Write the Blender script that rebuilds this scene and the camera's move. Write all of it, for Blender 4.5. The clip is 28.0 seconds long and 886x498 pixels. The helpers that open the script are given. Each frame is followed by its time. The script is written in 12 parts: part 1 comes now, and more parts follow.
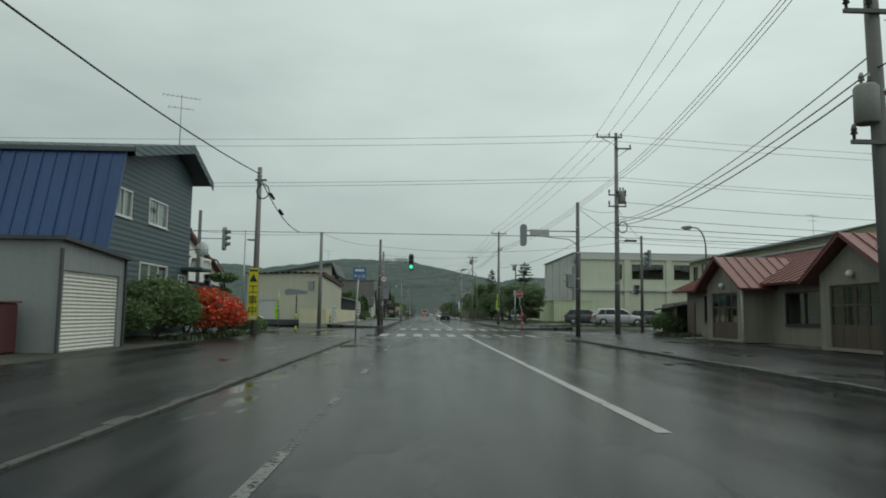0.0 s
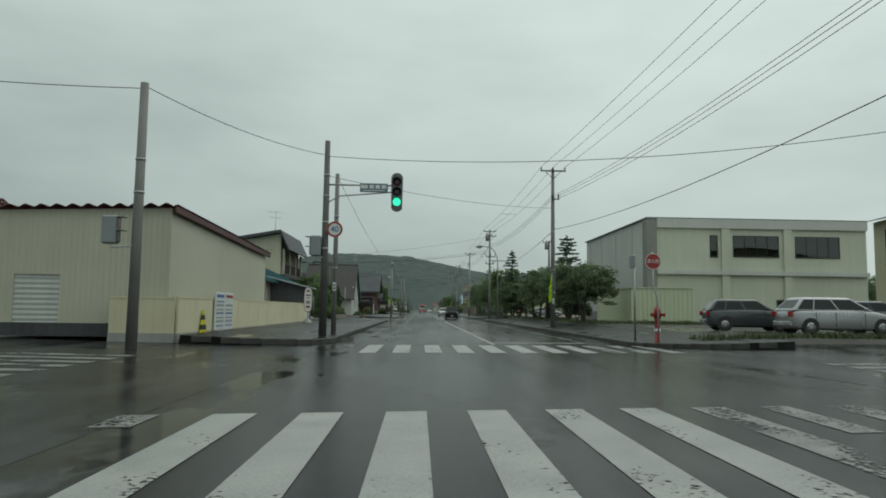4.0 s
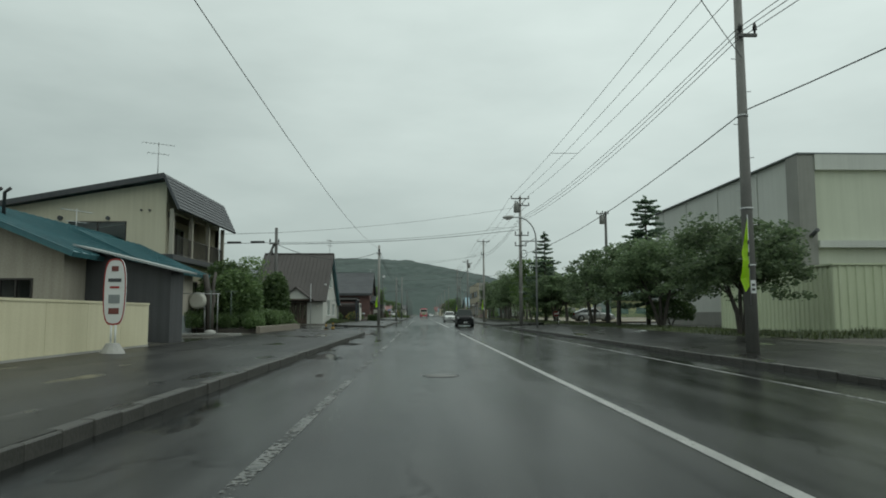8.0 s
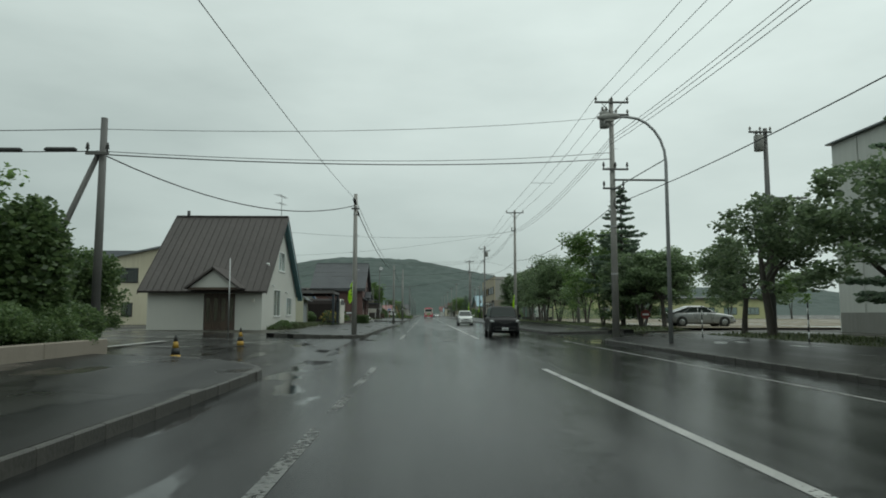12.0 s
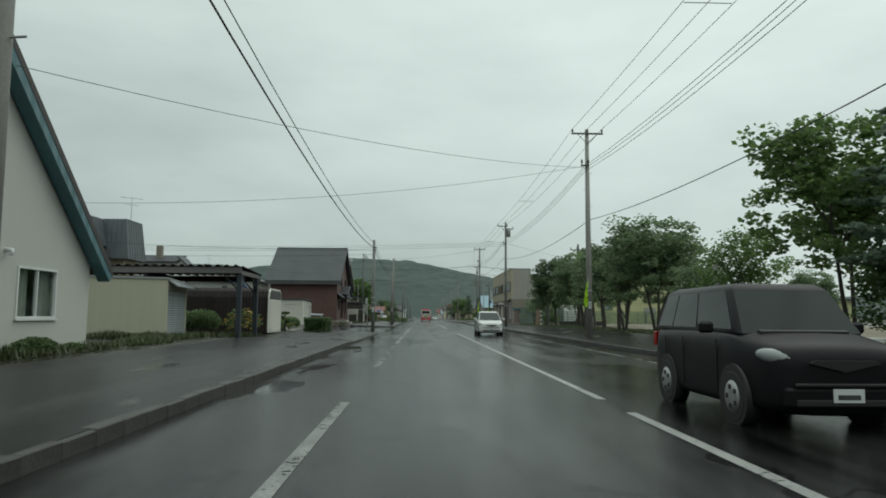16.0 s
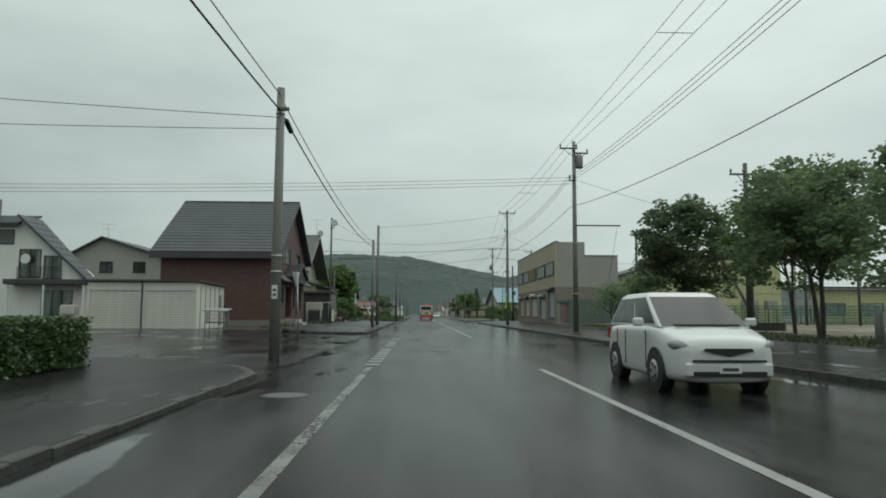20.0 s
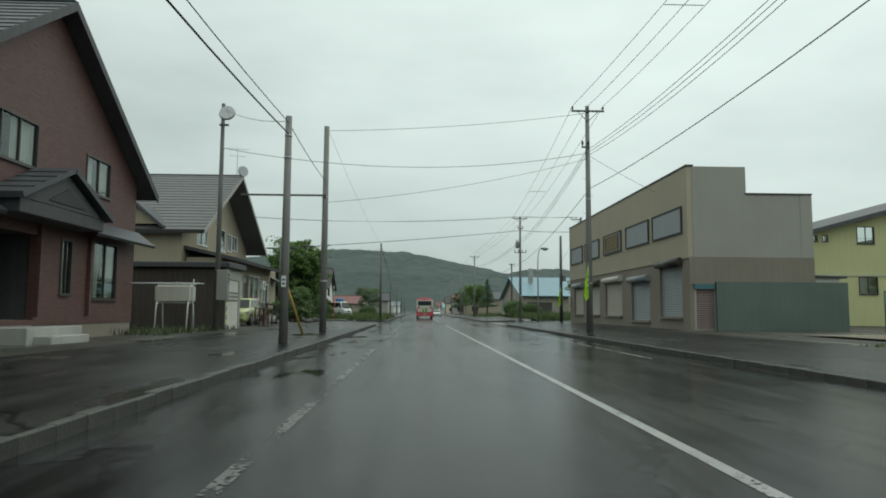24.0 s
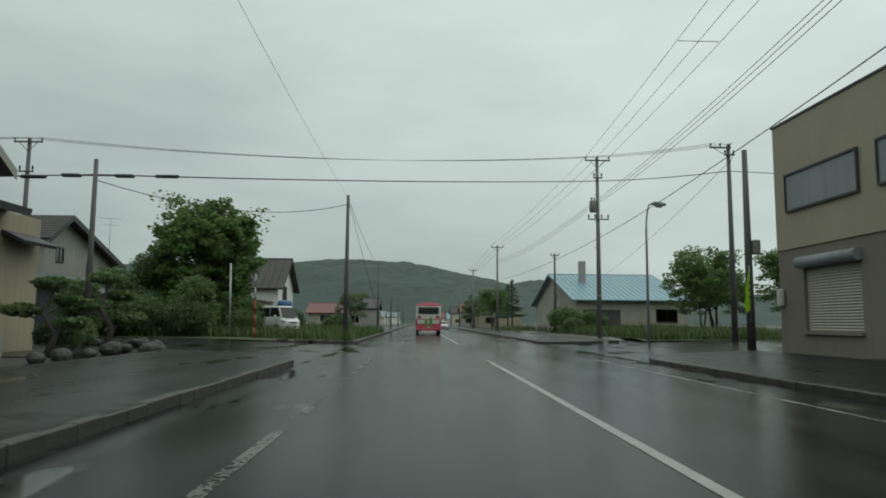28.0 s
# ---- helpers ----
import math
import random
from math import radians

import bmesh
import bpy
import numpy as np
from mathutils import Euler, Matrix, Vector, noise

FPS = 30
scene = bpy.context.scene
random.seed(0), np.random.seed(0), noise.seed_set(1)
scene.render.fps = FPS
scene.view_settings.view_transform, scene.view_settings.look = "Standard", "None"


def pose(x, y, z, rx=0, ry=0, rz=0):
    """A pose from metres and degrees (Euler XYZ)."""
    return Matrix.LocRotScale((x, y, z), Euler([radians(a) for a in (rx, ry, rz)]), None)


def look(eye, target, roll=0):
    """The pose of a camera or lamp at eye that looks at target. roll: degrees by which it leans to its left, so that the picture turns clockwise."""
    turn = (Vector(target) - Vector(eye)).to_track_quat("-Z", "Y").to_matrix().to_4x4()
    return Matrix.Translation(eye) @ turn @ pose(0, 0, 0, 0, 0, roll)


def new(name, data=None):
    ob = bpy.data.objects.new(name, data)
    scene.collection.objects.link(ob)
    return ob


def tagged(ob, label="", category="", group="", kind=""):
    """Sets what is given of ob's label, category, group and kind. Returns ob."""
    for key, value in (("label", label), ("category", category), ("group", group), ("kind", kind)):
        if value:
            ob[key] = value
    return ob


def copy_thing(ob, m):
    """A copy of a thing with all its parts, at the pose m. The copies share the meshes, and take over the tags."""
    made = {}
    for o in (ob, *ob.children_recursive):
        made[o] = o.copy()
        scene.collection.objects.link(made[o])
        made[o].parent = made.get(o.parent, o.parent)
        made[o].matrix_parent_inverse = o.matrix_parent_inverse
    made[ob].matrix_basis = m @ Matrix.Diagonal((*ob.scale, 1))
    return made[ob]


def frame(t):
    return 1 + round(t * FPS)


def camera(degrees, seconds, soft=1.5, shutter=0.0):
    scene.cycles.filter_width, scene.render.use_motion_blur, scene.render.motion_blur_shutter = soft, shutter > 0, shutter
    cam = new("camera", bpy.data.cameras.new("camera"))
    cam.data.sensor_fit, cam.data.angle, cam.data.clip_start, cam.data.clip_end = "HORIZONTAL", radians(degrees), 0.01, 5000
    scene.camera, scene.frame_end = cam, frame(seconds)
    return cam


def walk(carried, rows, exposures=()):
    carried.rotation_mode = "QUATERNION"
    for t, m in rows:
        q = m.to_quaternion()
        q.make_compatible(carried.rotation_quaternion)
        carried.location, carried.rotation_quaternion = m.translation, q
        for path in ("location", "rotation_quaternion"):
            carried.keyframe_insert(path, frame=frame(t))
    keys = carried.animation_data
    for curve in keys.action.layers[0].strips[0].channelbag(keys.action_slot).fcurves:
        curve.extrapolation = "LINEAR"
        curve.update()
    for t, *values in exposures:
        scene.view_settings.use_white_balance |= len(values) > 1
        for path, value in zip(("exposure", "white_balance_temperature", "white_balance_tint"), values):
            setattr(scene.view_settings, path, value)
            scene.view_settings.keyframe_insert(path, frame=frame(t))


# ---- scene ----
EV0, EV1, EV2 = 0.0, 0.0, 0.0
# camera and its drive: seconds, eye x, y, z, yaw, pitch, roll
cam = camera(65.54, 28.0, soft=1.8)
PATH = [
    (0.0, 0.000, 0.000, 1.209, -1.689, 5.415, 0.823),
    (0.5, -0.002, 4.518, 1.202, -1.746, 5.464, 0.455),
    (1.0, -0.002, 8.974, 1.206, -1.712, 5.380, 0.556),
    (1.5, 0.007, 13.302, 1.207, -1.714, 5.251, 0.491),
    (2.0, -0.004, 17.491, 1.210, -1.742, 5.150, 0.516),
    (2.5, -0.034, 21.562, 1.207, -1.825, 5.087, 0.416),
    (3.0, -0.072, 25.545, 1.196, -1.878, 5.012, 0.637),
    (3.5, -0.122, 29.511, 1.189, -1.932, 5.039, 0.788),
    (5.5, 0.209, 43.869, 1.190, -1.678, 5.077, 0.160),
    (6.0, 0.177, 47.303, 1.221, -1.725, 5.282, -0.851),
    (6.5, 0.152, 50.681, 1.195, -1.806, 5.013, -1.087),
    (7.0, 0.139, 53.996, 1.163, -1.916, 5.257, -0.957),
    (7.5, 0.123, 57.297, 1.198, -1.955, 5.385, -0.485),
    (8.0, 0.101, 60.610, 1.182, -1.898, 5.407, -0.116),
    (8.5, 0.092, 63.937, 1.202, -1.923, 5.435, 0.125),
    (9.0, 0.093, 67.226, 1.197, -1.883, 5.414, 0.175),
    (9.5, 0.083, 70.537, 1.206, -1.836, 5.388, 0.415),
    (10.0, 0.064, 73.902, 1.198, -1.731, 5.399, -0.023),
    (10.5, 0.040, 77.339, 1.199, -1.674, 5.350, -0.132),
    (11.0, 0.007, 80.803, 1.195, -1.615, 5.354, -0.144),
    (11.5, -0.025, 84.281, 1.201, -1.583, 5.368, -0.015),
    (12.0, -0.059, 87.814, 1.191, -1.565, 5.420, 0.052),
    (12.5, -0.093, 91.433, 1.175, -1.599, 5.463, 0.161),
    (14.5, -0.147, 106.536, 1.210, -1.952, 5.689, 0.839),
    (15.0, -0.100, 110.367, 1.201, -1.940, 5.674, 0.804),
    (15.5, -0.088, 114.208, 1.168, -1.866, 5.700, 0.829),
    (16.0, -0.125, 118.143, 1.203, -1.843, 5.630, 0.352),
    (16.5, -0.161, 122.248, 1.202, -1.913, 5.663, 0.295),
    (17.0, -0.185, 126.461, 1.205, -1.879, 5.685, 0.191),
    (17.5, -0.181, 130.754, 1.209, -1.903, 5.603, 0.238),
    (18.0, -0.159, 135.151, 1.213, -1.880, 5.556, 0.054),
    (18.5, -0.143, 139.559, 1.207, -1.888, 5.484, 0.179),
    (19.0, -0.127, 144.004, 1.201, -1.962, 5.473, 0.319),
    (19.5, -0.099, 148.494, 1.199, -1.974, 5.436, 0.303),
    (20.0, -0.075, 152.985, 1.188, -1.931, 5.399, 0.246),
    (20.5, -0.061, 157.468, 1.199, -1.968, 5.330, -0.172),
    (21.0, -0.049, 161.933, 1.197, -2.025, 5.291, -0.194),
    (21.5, -0.036, 166.403, 1.203, -2.011, 5.268, 0.139),
    (23.5, 0.163, 183.760, 1.204, -2.027, 5.114, 0.203),
    (24.0, 0.183, 188.208, 1.202, -2.087, 5.144, 0.356),
    (24.5, 0.197, 192.599, 1.193, -2.116, 5.174, 0.471),
    (25.0, 0.209, 196.987, 1.198, -2.073, 5.211, 0.374),
    (25.5, 0.224, 201.374, 1.199, -2.104, 5.321, 0.485),
    (26.0, 0.240, 205.859, 1.204, -2.025, 5.441, 0.412),
    (26.5, 0.270, 210.320, 1.200, -2.052, 5.580, 0.467),
    (27.0, 0.304, 214.741, 1.208, -1.978, 5.731, 0.578),
    (27.5, 0.333, 219.110, 1.199, -1.911, 5.900, 0.499),
    (28.0, 0.359, 223.440, 1.206, -1.930, 6.094, 0.422),
]


def drive_pose(x, y, z, yaw, pitch, roll):
    a, b = radians(yaw), radians(pitch)
    way = Vector((-math.sin(a) * math.cos(b), math.cos(a) * math.cos(b), math.sin(b)))
    return look((x, y, z), Vector((x, y, z)) + way, roll)


walk(cam, [(t, drive_pose(*row)) for t, *row in PATH], exposures=[(0.0, EV0 - 0.12), (3.0, EV0 - 0.16), (7.0, (EV0 + EV1) / 2 - 0.1), (10.0, EV1), (15.0, EV1), (21.0, EV1 - 0.02), (24.0, EV2 + 0.15), (26.0, EV2 + 0.07), (28.0, EV2 - 0.14)])
# ---- sky and light ----
SUN_UP, SUN_ROUND = radians(53), radians(53)
world = bpy.data.worlds.new("overcast")
scene.world = world
world.use_nodes = True
wn, wl = world.node_tree.nodes, world.node_tree.links
wn.clear()
w_out, w_bg = wn.new("ShaderNodeOutputWorld"), wn.new("ShaderNodeBackground")
w_sky = wn.new("ShaderNodeTexSky")
w_sky.sky_type, w_sky.sun_disc, w_sky.sun_elevation, w_sky.sun_rotation = "NISHITA", False, SUN_UP, SUN_ROUND
w_dim = wn.new("ShaderNodeMixRGB")
w_dim.blend_type, w_dim.inputs[0].default_value, w_dim.inputs[2].default_value = "MULTIPLY", 1.0, (0.06, 0.06, 0.06, 1)
w_co, w_map, w_noise, w_ramp, w_mix = (wn.new("ShaderNodeTexCoord"), wn.new("ShaderNodeMapping"), wn.new("ShaderNodeTexNoise"),
                                       wn.new("ShaderNodeValToRGB"), wn.new("ShaderNodeMixRGB"))
w_map.inputs["Scale"].default_value = (1.5, 1.5, 4.5)
w_noise.inputs["Scale"].default_value, w_noise.inputs["Detail"].default_value = 1.5, 6.0
w_ramp.color_ramp.elements[0].position, w_ramp.color_ramp.elements[0].color = 0.20, (0.350, 0.425, 0.404, 1)
w_ramp.color_ramp.elements[1].position, w_ramp.color_ramp.elements[1].color = 0.74, (0.755, 0.87, 0.825, 1)
w_zenith = w_ramp.color_ramp.elements.new(1.0)
w_zenith.color = (1.12, 1.26, 1.18, 1)
w_mix.inputs[0].default_value = 0.94
wl.new(w_sky.outputs[0], w_dim.inputs[1])
wl.new(w_co.outputs["Generated"], w_map.inputs[0])
wl.new(w_map.outputs[0], w_noise.inputs["Vector"])
# the cloud is a little brighter towards the sun's side and higher up
w_xyz, w_side, w_up, w_low = wn.new("ShaderNodeSeparateXYZ"), wn.new("ShaderNodeMath"), wn.new("ShaderNodeMath"), wn.new("ShaderNodeMath")
w_side.operation, w_side.inputs[1].default_value = "MULTIPLY_ADD", 0.26
w_up.operation, w_up.inputs[1].default_value = "MULTIPLY_ADD", 0.75
w_low.operation, w_low.inputs[1].default_value = "SUBTRACT", 0.17
wl.new(w_co.outputs["Generated"], w_xyz.inputs[0])
wl.new(w_xyz.outputs[0], w_side.inputs[0])
w_soft = wn.new("ShaderNodeMath")
w_soft.operation, w_soft.inputs[1].default_value, w_soft.inputs[2].default_value = "MULTIPLY_ADD", 0.6, 0.2
wl.new(w_noise.outputs["Fac"], w_soft.inputs[0])
wl.new(w_soft.outputs[0], w_side.inputs[2])
wl.new(w_xyz.outputs[2], w_up.inputs[0])
wl.new(w_side.outputs[0], w_up.inputs[2])
wl.new(w_up.outputs[0], w_low.inputs[0])
wl.new(w_low.outputs[0], w_ramp.inputs[0])
wl.new(w_dim.outputs[0], w_mix.inputs[1])
wl.new(w_ramp.outputs[0], w_mix.inputs[2])
wl.new(w_mix.outputs[0], w_bg.inputs["Color"])
w_bg.inputs["Strength"].default_value = 1.0
wl.new(w_bg.outputs[0], w_out.inputs[0])

sun = new("sun", bpy.data.lights.new("sun", "SUN"))
sun.data.energy, sun.data.angle, sun.data.color = 0.25, radians(40), (1.0, 0.98, 0.95)
sun.matrix_world = look((40, 30, 66), (0, 0, 0))

# ---- materials ----


def surf(name, dark, light, scale=4.0, rough=0.6, bump=0.15, fine=40.0, metal=0.0, rough_var=0.12, stretch=(1, 1, 1), spread=0.5, streak=0.0):
    """A worn surface: two colours mixed by a broad and a fine noise, uneven gloss and a fine relief."""
    m = bpy.data.materials.new(name)
    m.use_nodes = True
    n, l = m.node_tree.nodes, m.node_tree.links
    p = n["Principled BSDF"]
    co, mp = n.new("ShaderNodeTexCoord"), n.new("ShaderNodeMapping")
    mp.inputs["Scale"].default_value = stretch
    big, small, mix, ramp = n.new("ShaderNodeTexNoise"), n.new("ShaderNodeTexNoise"), n.new("ShaderNodeMath"), n.new("ShaderNodeValToRGB")
    big.inputs["Scale"].default_value, big.inputs["Detail"].default_value = scale * 0.25, 5
    small.inputs["Scale"].default_value, small.inputs["Detail"].default_value = fine, 4
    mix.operation = "MULTIPLY_ADD"
    mix.inputs[1].default_value = 0.45
    sc = n.new("ShaderNodeMath")
    sc.operation, sc.inputs[1].default_value = "MULTIPLY", 0.55
    l.new(co.outputs["Object"], mp.inputs[0])
    l.new(mp.outputs[0], big.inputs["Vector"])
    l.new(mp.outputs[0], small.inputs["Vector"])
    l.new(big.outputs["Fac"], sc.inputs[0])
    l.new(small.outputs["Fac"], mix.inputs[0])
    l.new(sc.outputs[0], mix.inputs[2])
    fac = mix.outputs[0]
    if streak:
        rain, rmp, add = n.new("ShaderNodeTexNoise"), n.new("ShaderNodeMapping"), n.new("ShaderNodeMath")
        rmp.inputs["Scale"].default_value = (3.0, 3.0, 0.12)
        rain.inputs["Scale"].default_value, rain.inputs["Detail"].default_value = 2.2, 6
        add.operation, add.inputs[1].default_value = "MULTIPLY_ADD", streak
        l.new(co.outputs["Object"], rmp.inputs[0])
        l.new(rmp.outputs[0], rain.inputs["Vector"])
        l.new(rain.outputs["Fac"], add.inputs[0])
        l.new(fac, add.inputs[2])
        off = n.new("ShaderNodeMath")
        off.operation, off.inputs[1].default_value = "SUBTRACT", streak * 0.5
        l.new(add.outputs[0], off.inputs[0])
        fac = off.outputs[0]
    ramp.color_ramp.elements[0].position, ramp.color_ramp.elements[1].position = 0.5 - spread * 0.35, 0.5 + spread * 0.35
    ramp.color_ramp.elements[0].color, ramp.color_ramp.elements[1].color = (*dark, 1), (*light, 1)
    l.new(fac, ramp.inputs[0])
    l.new(ramp.outputs[0], p.inputs["Base Color"])
    rr = n.new("ShaderNodeMapRange")
    rr.inputs["To Min"].default_value, rr.inputs["To Max"].default_value = max(rough - rough_var, 0.02), min(rough + rough_var, 1)
    l.new(big.outputs["Fac"], rr.inputs["Value"])
    l.new(rr.outputs[0], p.inputs["Roughness"])
    p.inputs["Metallic"].default_value = metal
    if bump:
        b = n.new("ShaderNodeBump")
        b.inputs["Strength"].default_value, b.inputs["Distance"].default_value = bump, 0.02
        l.new(small.outputs["Fac"], b.inputs["Height"])
        l.new(b.outputs[0], p.inputs["Normal"])
    return m


def plain(name, colour, rough=0.5, metal=0.0, coat=0.0):
    """Even factory paint or plastic with a faint soiling."""
    k = 0.86
    m = surf(name, tuple(c * k for c in colour), colour, 3.0, rough, 0.03, 60.0, metal, 0.06)
    m.node_tree.nodes["Principled BSDF"].inputs["Coat Weight"].default_value = coat
    return m


def ribbed(name, dark, light, axis, period, rough=0.5, metal=0.0, depth=0.6, streak=0.25):
    """A wall sheet with pressed ribs, too fine to be built, along one axis."""
    m = surf(name, dark, light, 2.0, rough, 0.0, 30.0, metal, streak=streak)
    n, l = m.node_tree.nodes, m.node_tree.links
    co, wave, b = n.new("ShaderNodeTexCoord"), n.new("ShaderNodeTexWave"), n.new("ShaderNodeBump")
    wave.bands_direction = axis
    wave.inputs["Scale"].default_value = 2 * math.pi / period / 20.0
    b.inputs["Strength"].default_value, b.inputs["Distance"].default_value = depth, 0.02
    l.new(co.outputs["Object"], wave.inputs["Vector"])
    l.new(wave.outputs["Fac"], b.inputs["Height"])
    l.new(b.outputs[0], n["Principled BSDF"].inputs["Normal"])
    return m


def wet_ground(name, dark, light, dry, pool, spread=0.08, scale=0.35, matte=0.26, gutter=-0.03, repairs=1.0):
    """Rain-wet asphalt: grainy, with smooth pools where a broad noise is low."""
    m = bpy.data.materials.new(name)
    m.use_nodes = True
    n, l = m.node_tree.nodes, m.node_tree.links
    p = n["Principled BSDF"]
    geo, mp = n.new("ShaderNodeNewGeometry"), n.new("ShaderNodeMapping")
    mp.inputs["Scale"].default_value = (1.0, 0.32, 1.0)
    l.new(geo.outputs["Position"], mp.inputs[0])
    puddle, patch, grain = n.new("ShaderNodeTexNoise"), n.new("ShaderNodeTexNoise"), n.new("ShaderNodeTexNoise")
    puddle.inputs["Scale"].default_value, puddle.inputs["Detail"].default_value = scale, 4
    patch.inputs["Scale"].default_value, patch.inputs["Detail"].default_value = 0.9, 6
    grain.inputs["Scale"].default_value, grain.inputs["Detail"].default_value = 90, 2
    l.new(mp.outputs[0], puddle.inputs["Vector"])
    # water gathers towards the gutters, not on the crown of the road
    xyz, away, crown, level = n.new("ShaderNodeSeparateXYZ"), n.new("ShaderNodeMath"), n.new("ShaderNodeMapRange"), n.new("ShaderNodeMath")
    l.new(geo.outputs["Position"], xyz.inputs[0])
    away.operation, away.inputs[1].default_value = "SUBTRACT", 2.25
    size = n.new("ShaderNodeMath")
    size.operation = "ABSOLUTE"
    l.new(xyz.outputs[0], away.inputs[0])
    l.new(away.outputs[0], size.inputs[0])
    crown.inputs["From Min"].default_value, crown.inputs["From Max"].default_value = 2.8, 5.0
    crown.inputs["To Min"].default_value, crown.inputs["To Max"].default_value = 0.20, gutter
    l.new(size.outputs[0], crown.inputs["Value"])
    level.operation = "ADD"
    l.new(puddle.outputs["Fac"], level.inputs[0])
    l.new(crown.outputs[0], level.inputs[1])
    l.new(mp.outputs[0], patch.inputs["Vector"])
    l.new(geo.outputs["Position"], grain.inputs["Vector"])
    ramp = n.new("ShaderNodeValToRGB")
    ramp.color_ramp.elements[0].position, ramp.color_ramp.elements[1].position = 0.32, 0.7
    ramp.color_ramp.elements[0].color, ramp.color_ramp.elements[1].color = (*dark, 1), (*light, 1)
    # long wheel tracks and drip lines along the road
    tmap, track, both = n.new("ShaderNodeMapping"), n.new("ShaderNodeTexNoise"), n.new("ShaderNodeMath")
    tmap.inputs["Scale"].default_value = (1.5, 0.035, 1.0)
    track.inputs["Scale"].default_value, track.inputs["Detail"].default_value = 1.3, 5
    both.operation, both.inputs[1].default_value = "MULTIPLY_ADD", 0.9
    shift = n.new("ShaderNodeMath")
    shift.operation, shift.inputs[1].default_value = "SUBTRACT", 0.45
    l.new(geo.outputs["Position"], tmap.inputs[0])
    l.new(tmap.outputs[0], track.inputs["Vector"])
    l.new(track.outputs["Fac"], both.inputs[0])
    l.new(patch.outputs["Fac"], both.inputs[2])
    l.new(both.outputs[0], shift.inputs[0])
    l.new(shift.outputs[0], ramp.inputs[0])
    speck = n.new("ShaderNodeMixRGB")
    speck.blend_type, speck.inputs[0].default_value = "OVERLAY", 0.5
    l.new(ramp.outputs[0], speck.inputs[1])
    l.new(grain.outputs["Fac"], speck.inputs[2])
    # old repairs: long irregular fields of another mix, with tarred seams between them
    fmap, warp, bend, field, seam, tone = (n.new("ShaderNodeMapping"), n.new("ShaderNodeTexNoise"), n.new("ShaderNodeVectorMath"), n.new("ShaderNodeTexVoronoi"),
                                           n.new("ShaderNodeTexVoronoi"), n.new("ShaderNodeMapRange"))
    fmap.inputs["Scale"].default_value = (0.30, 0.085, 1.0)
    warp.inputs["Scale"].default_value, warp.inputs["Detail"].default_value = 1.6, 4
    bend.operation = "MULTIPLY_ADD"
    bend.inputs[1].default_value = (0.35, 0.35, 0.0)
    seam.feature = "DISTANCE_TO_EDGE"
    field.inputs["Scale"].default_value = seam.inputs["Scale"].default_value = 1.0
    l.new(geo.outputs["Position"], fmap.inputs[0])
    l.new(geo.outputs["Position"], warp.inputs["Vector"])
    l.new(warp.outputs["Color"], bend.inputs[0])
    l.new(fmap.outputs[0], bend.inputs[2])
    l.new(bend.outputs[0], field.inputs["Vector"])
    l.new(bend.outputs[0], seam.inputs["Vector"])
    sep = n.new("ShaderNodeSeparateColor")
    l.new(field.outputs["Color"], sep.inputs[0])
    tone.inputs["To Min"].default_value, tone.inputs["To Max"].default_value = 0.62, 1.35
    l.new(sep.outputs[0], tone.inputs["Value"])
    line, mul, coat = n.new("ShaderNodeMapRange"), n.new("ShaderNodeMath"), n.new("ShaderNodeMixRGB")
    line.inputs["From Min"].default_value, line.inputs["From Max"].default_value = 0.004, 0.012
    line.inputs["To Min"].default_value, line.inputs["To Max"].default_value = 0.25, 1.0
    l.new(seam.outputs["Distance"], line.inputs["Value"])
    mul.operation = "MULTIPLY"
    l.new(tone.outputs[0], mul.inputs[0])
    l.new(line.outputs[0], mul.inputs[1])
    coat.blend_type, coat.inputs[0].default_value = "MULTIPLY", repairs
    l.new(speck.outputs[0], coat.inputs[1])
    l.new(mul.outputs[0], coat.inputs[2])
    l.new(coat.outputs[0], p.inputs["Base Color"])
    wet = n.new("ShaderNodeMapRange")
    wet.inputs["From Min"].default_value, wet.inputs["From Max"].default_value = 0.37 - spread, 0.37 + spread
    wet.inputs["To Min"].default_value, wet.inputs["To Max"].default_value = pool, dry
    l.new(level.outputs[0], wet.inputs["Value"])
    vary = n.new("ShaderNodeMath")
    vary.operation = "MULTIPLY_ADD"
    vary.inputs[1].default_value = 0.15
    l.new(shift.outputs[0], vary.inputs[0])
    l.new(wet.outputs[0], vary.inputs[2])
    uneven = n.new("ShaderNodeMath")
    uneven.operation, uneven.inputs[1].default_value = "MULTIPLY_ADD", 0.07
    l.new(sep.outputs[1], uneven.inputs[0])
    l.new(vary.outputs[0], uneven.inputs[2])
    # standing water is smooth whatever lies under it
    film, still = n.new("ShaderNodeMapRange"), n.new("ShaderNodeMixRGB")
    film.inputs["From Min"].default_value, film.inputs["From Max"].default_value = 0.37 - spread, 0.37 + spread
    l.new(level.outputs[0], film.inputs["Value"])
    still.inputs[1].default_value = (0.012, 0.012, 0.012, 1)
    l.new(film.outputs[0], still.inputs[0])
    l.new(uneven.outputs[0], still.inputs[2])
    l.new(still.outputs[0], p.inputs["Roughness"])
    bs = n.new("ShaderNodeMapRange")
    bs.inputs["From Min"].default_value, bs.inputs["From Max"].default_value = 0.37 - spread, 0.37 + spread
    bs.inputs["To Min"].default_value, bs.inputs["To Max"].default_value = 0.05, 0.28
    l.new(level.outputs[0], bs.inputs["Value"])
    b = n.new("ShaderNodeBump")
    b.inputs["Distance"].default_value = 0.006
    l.new(bs.outputs[0], b.inputs["Strength"])
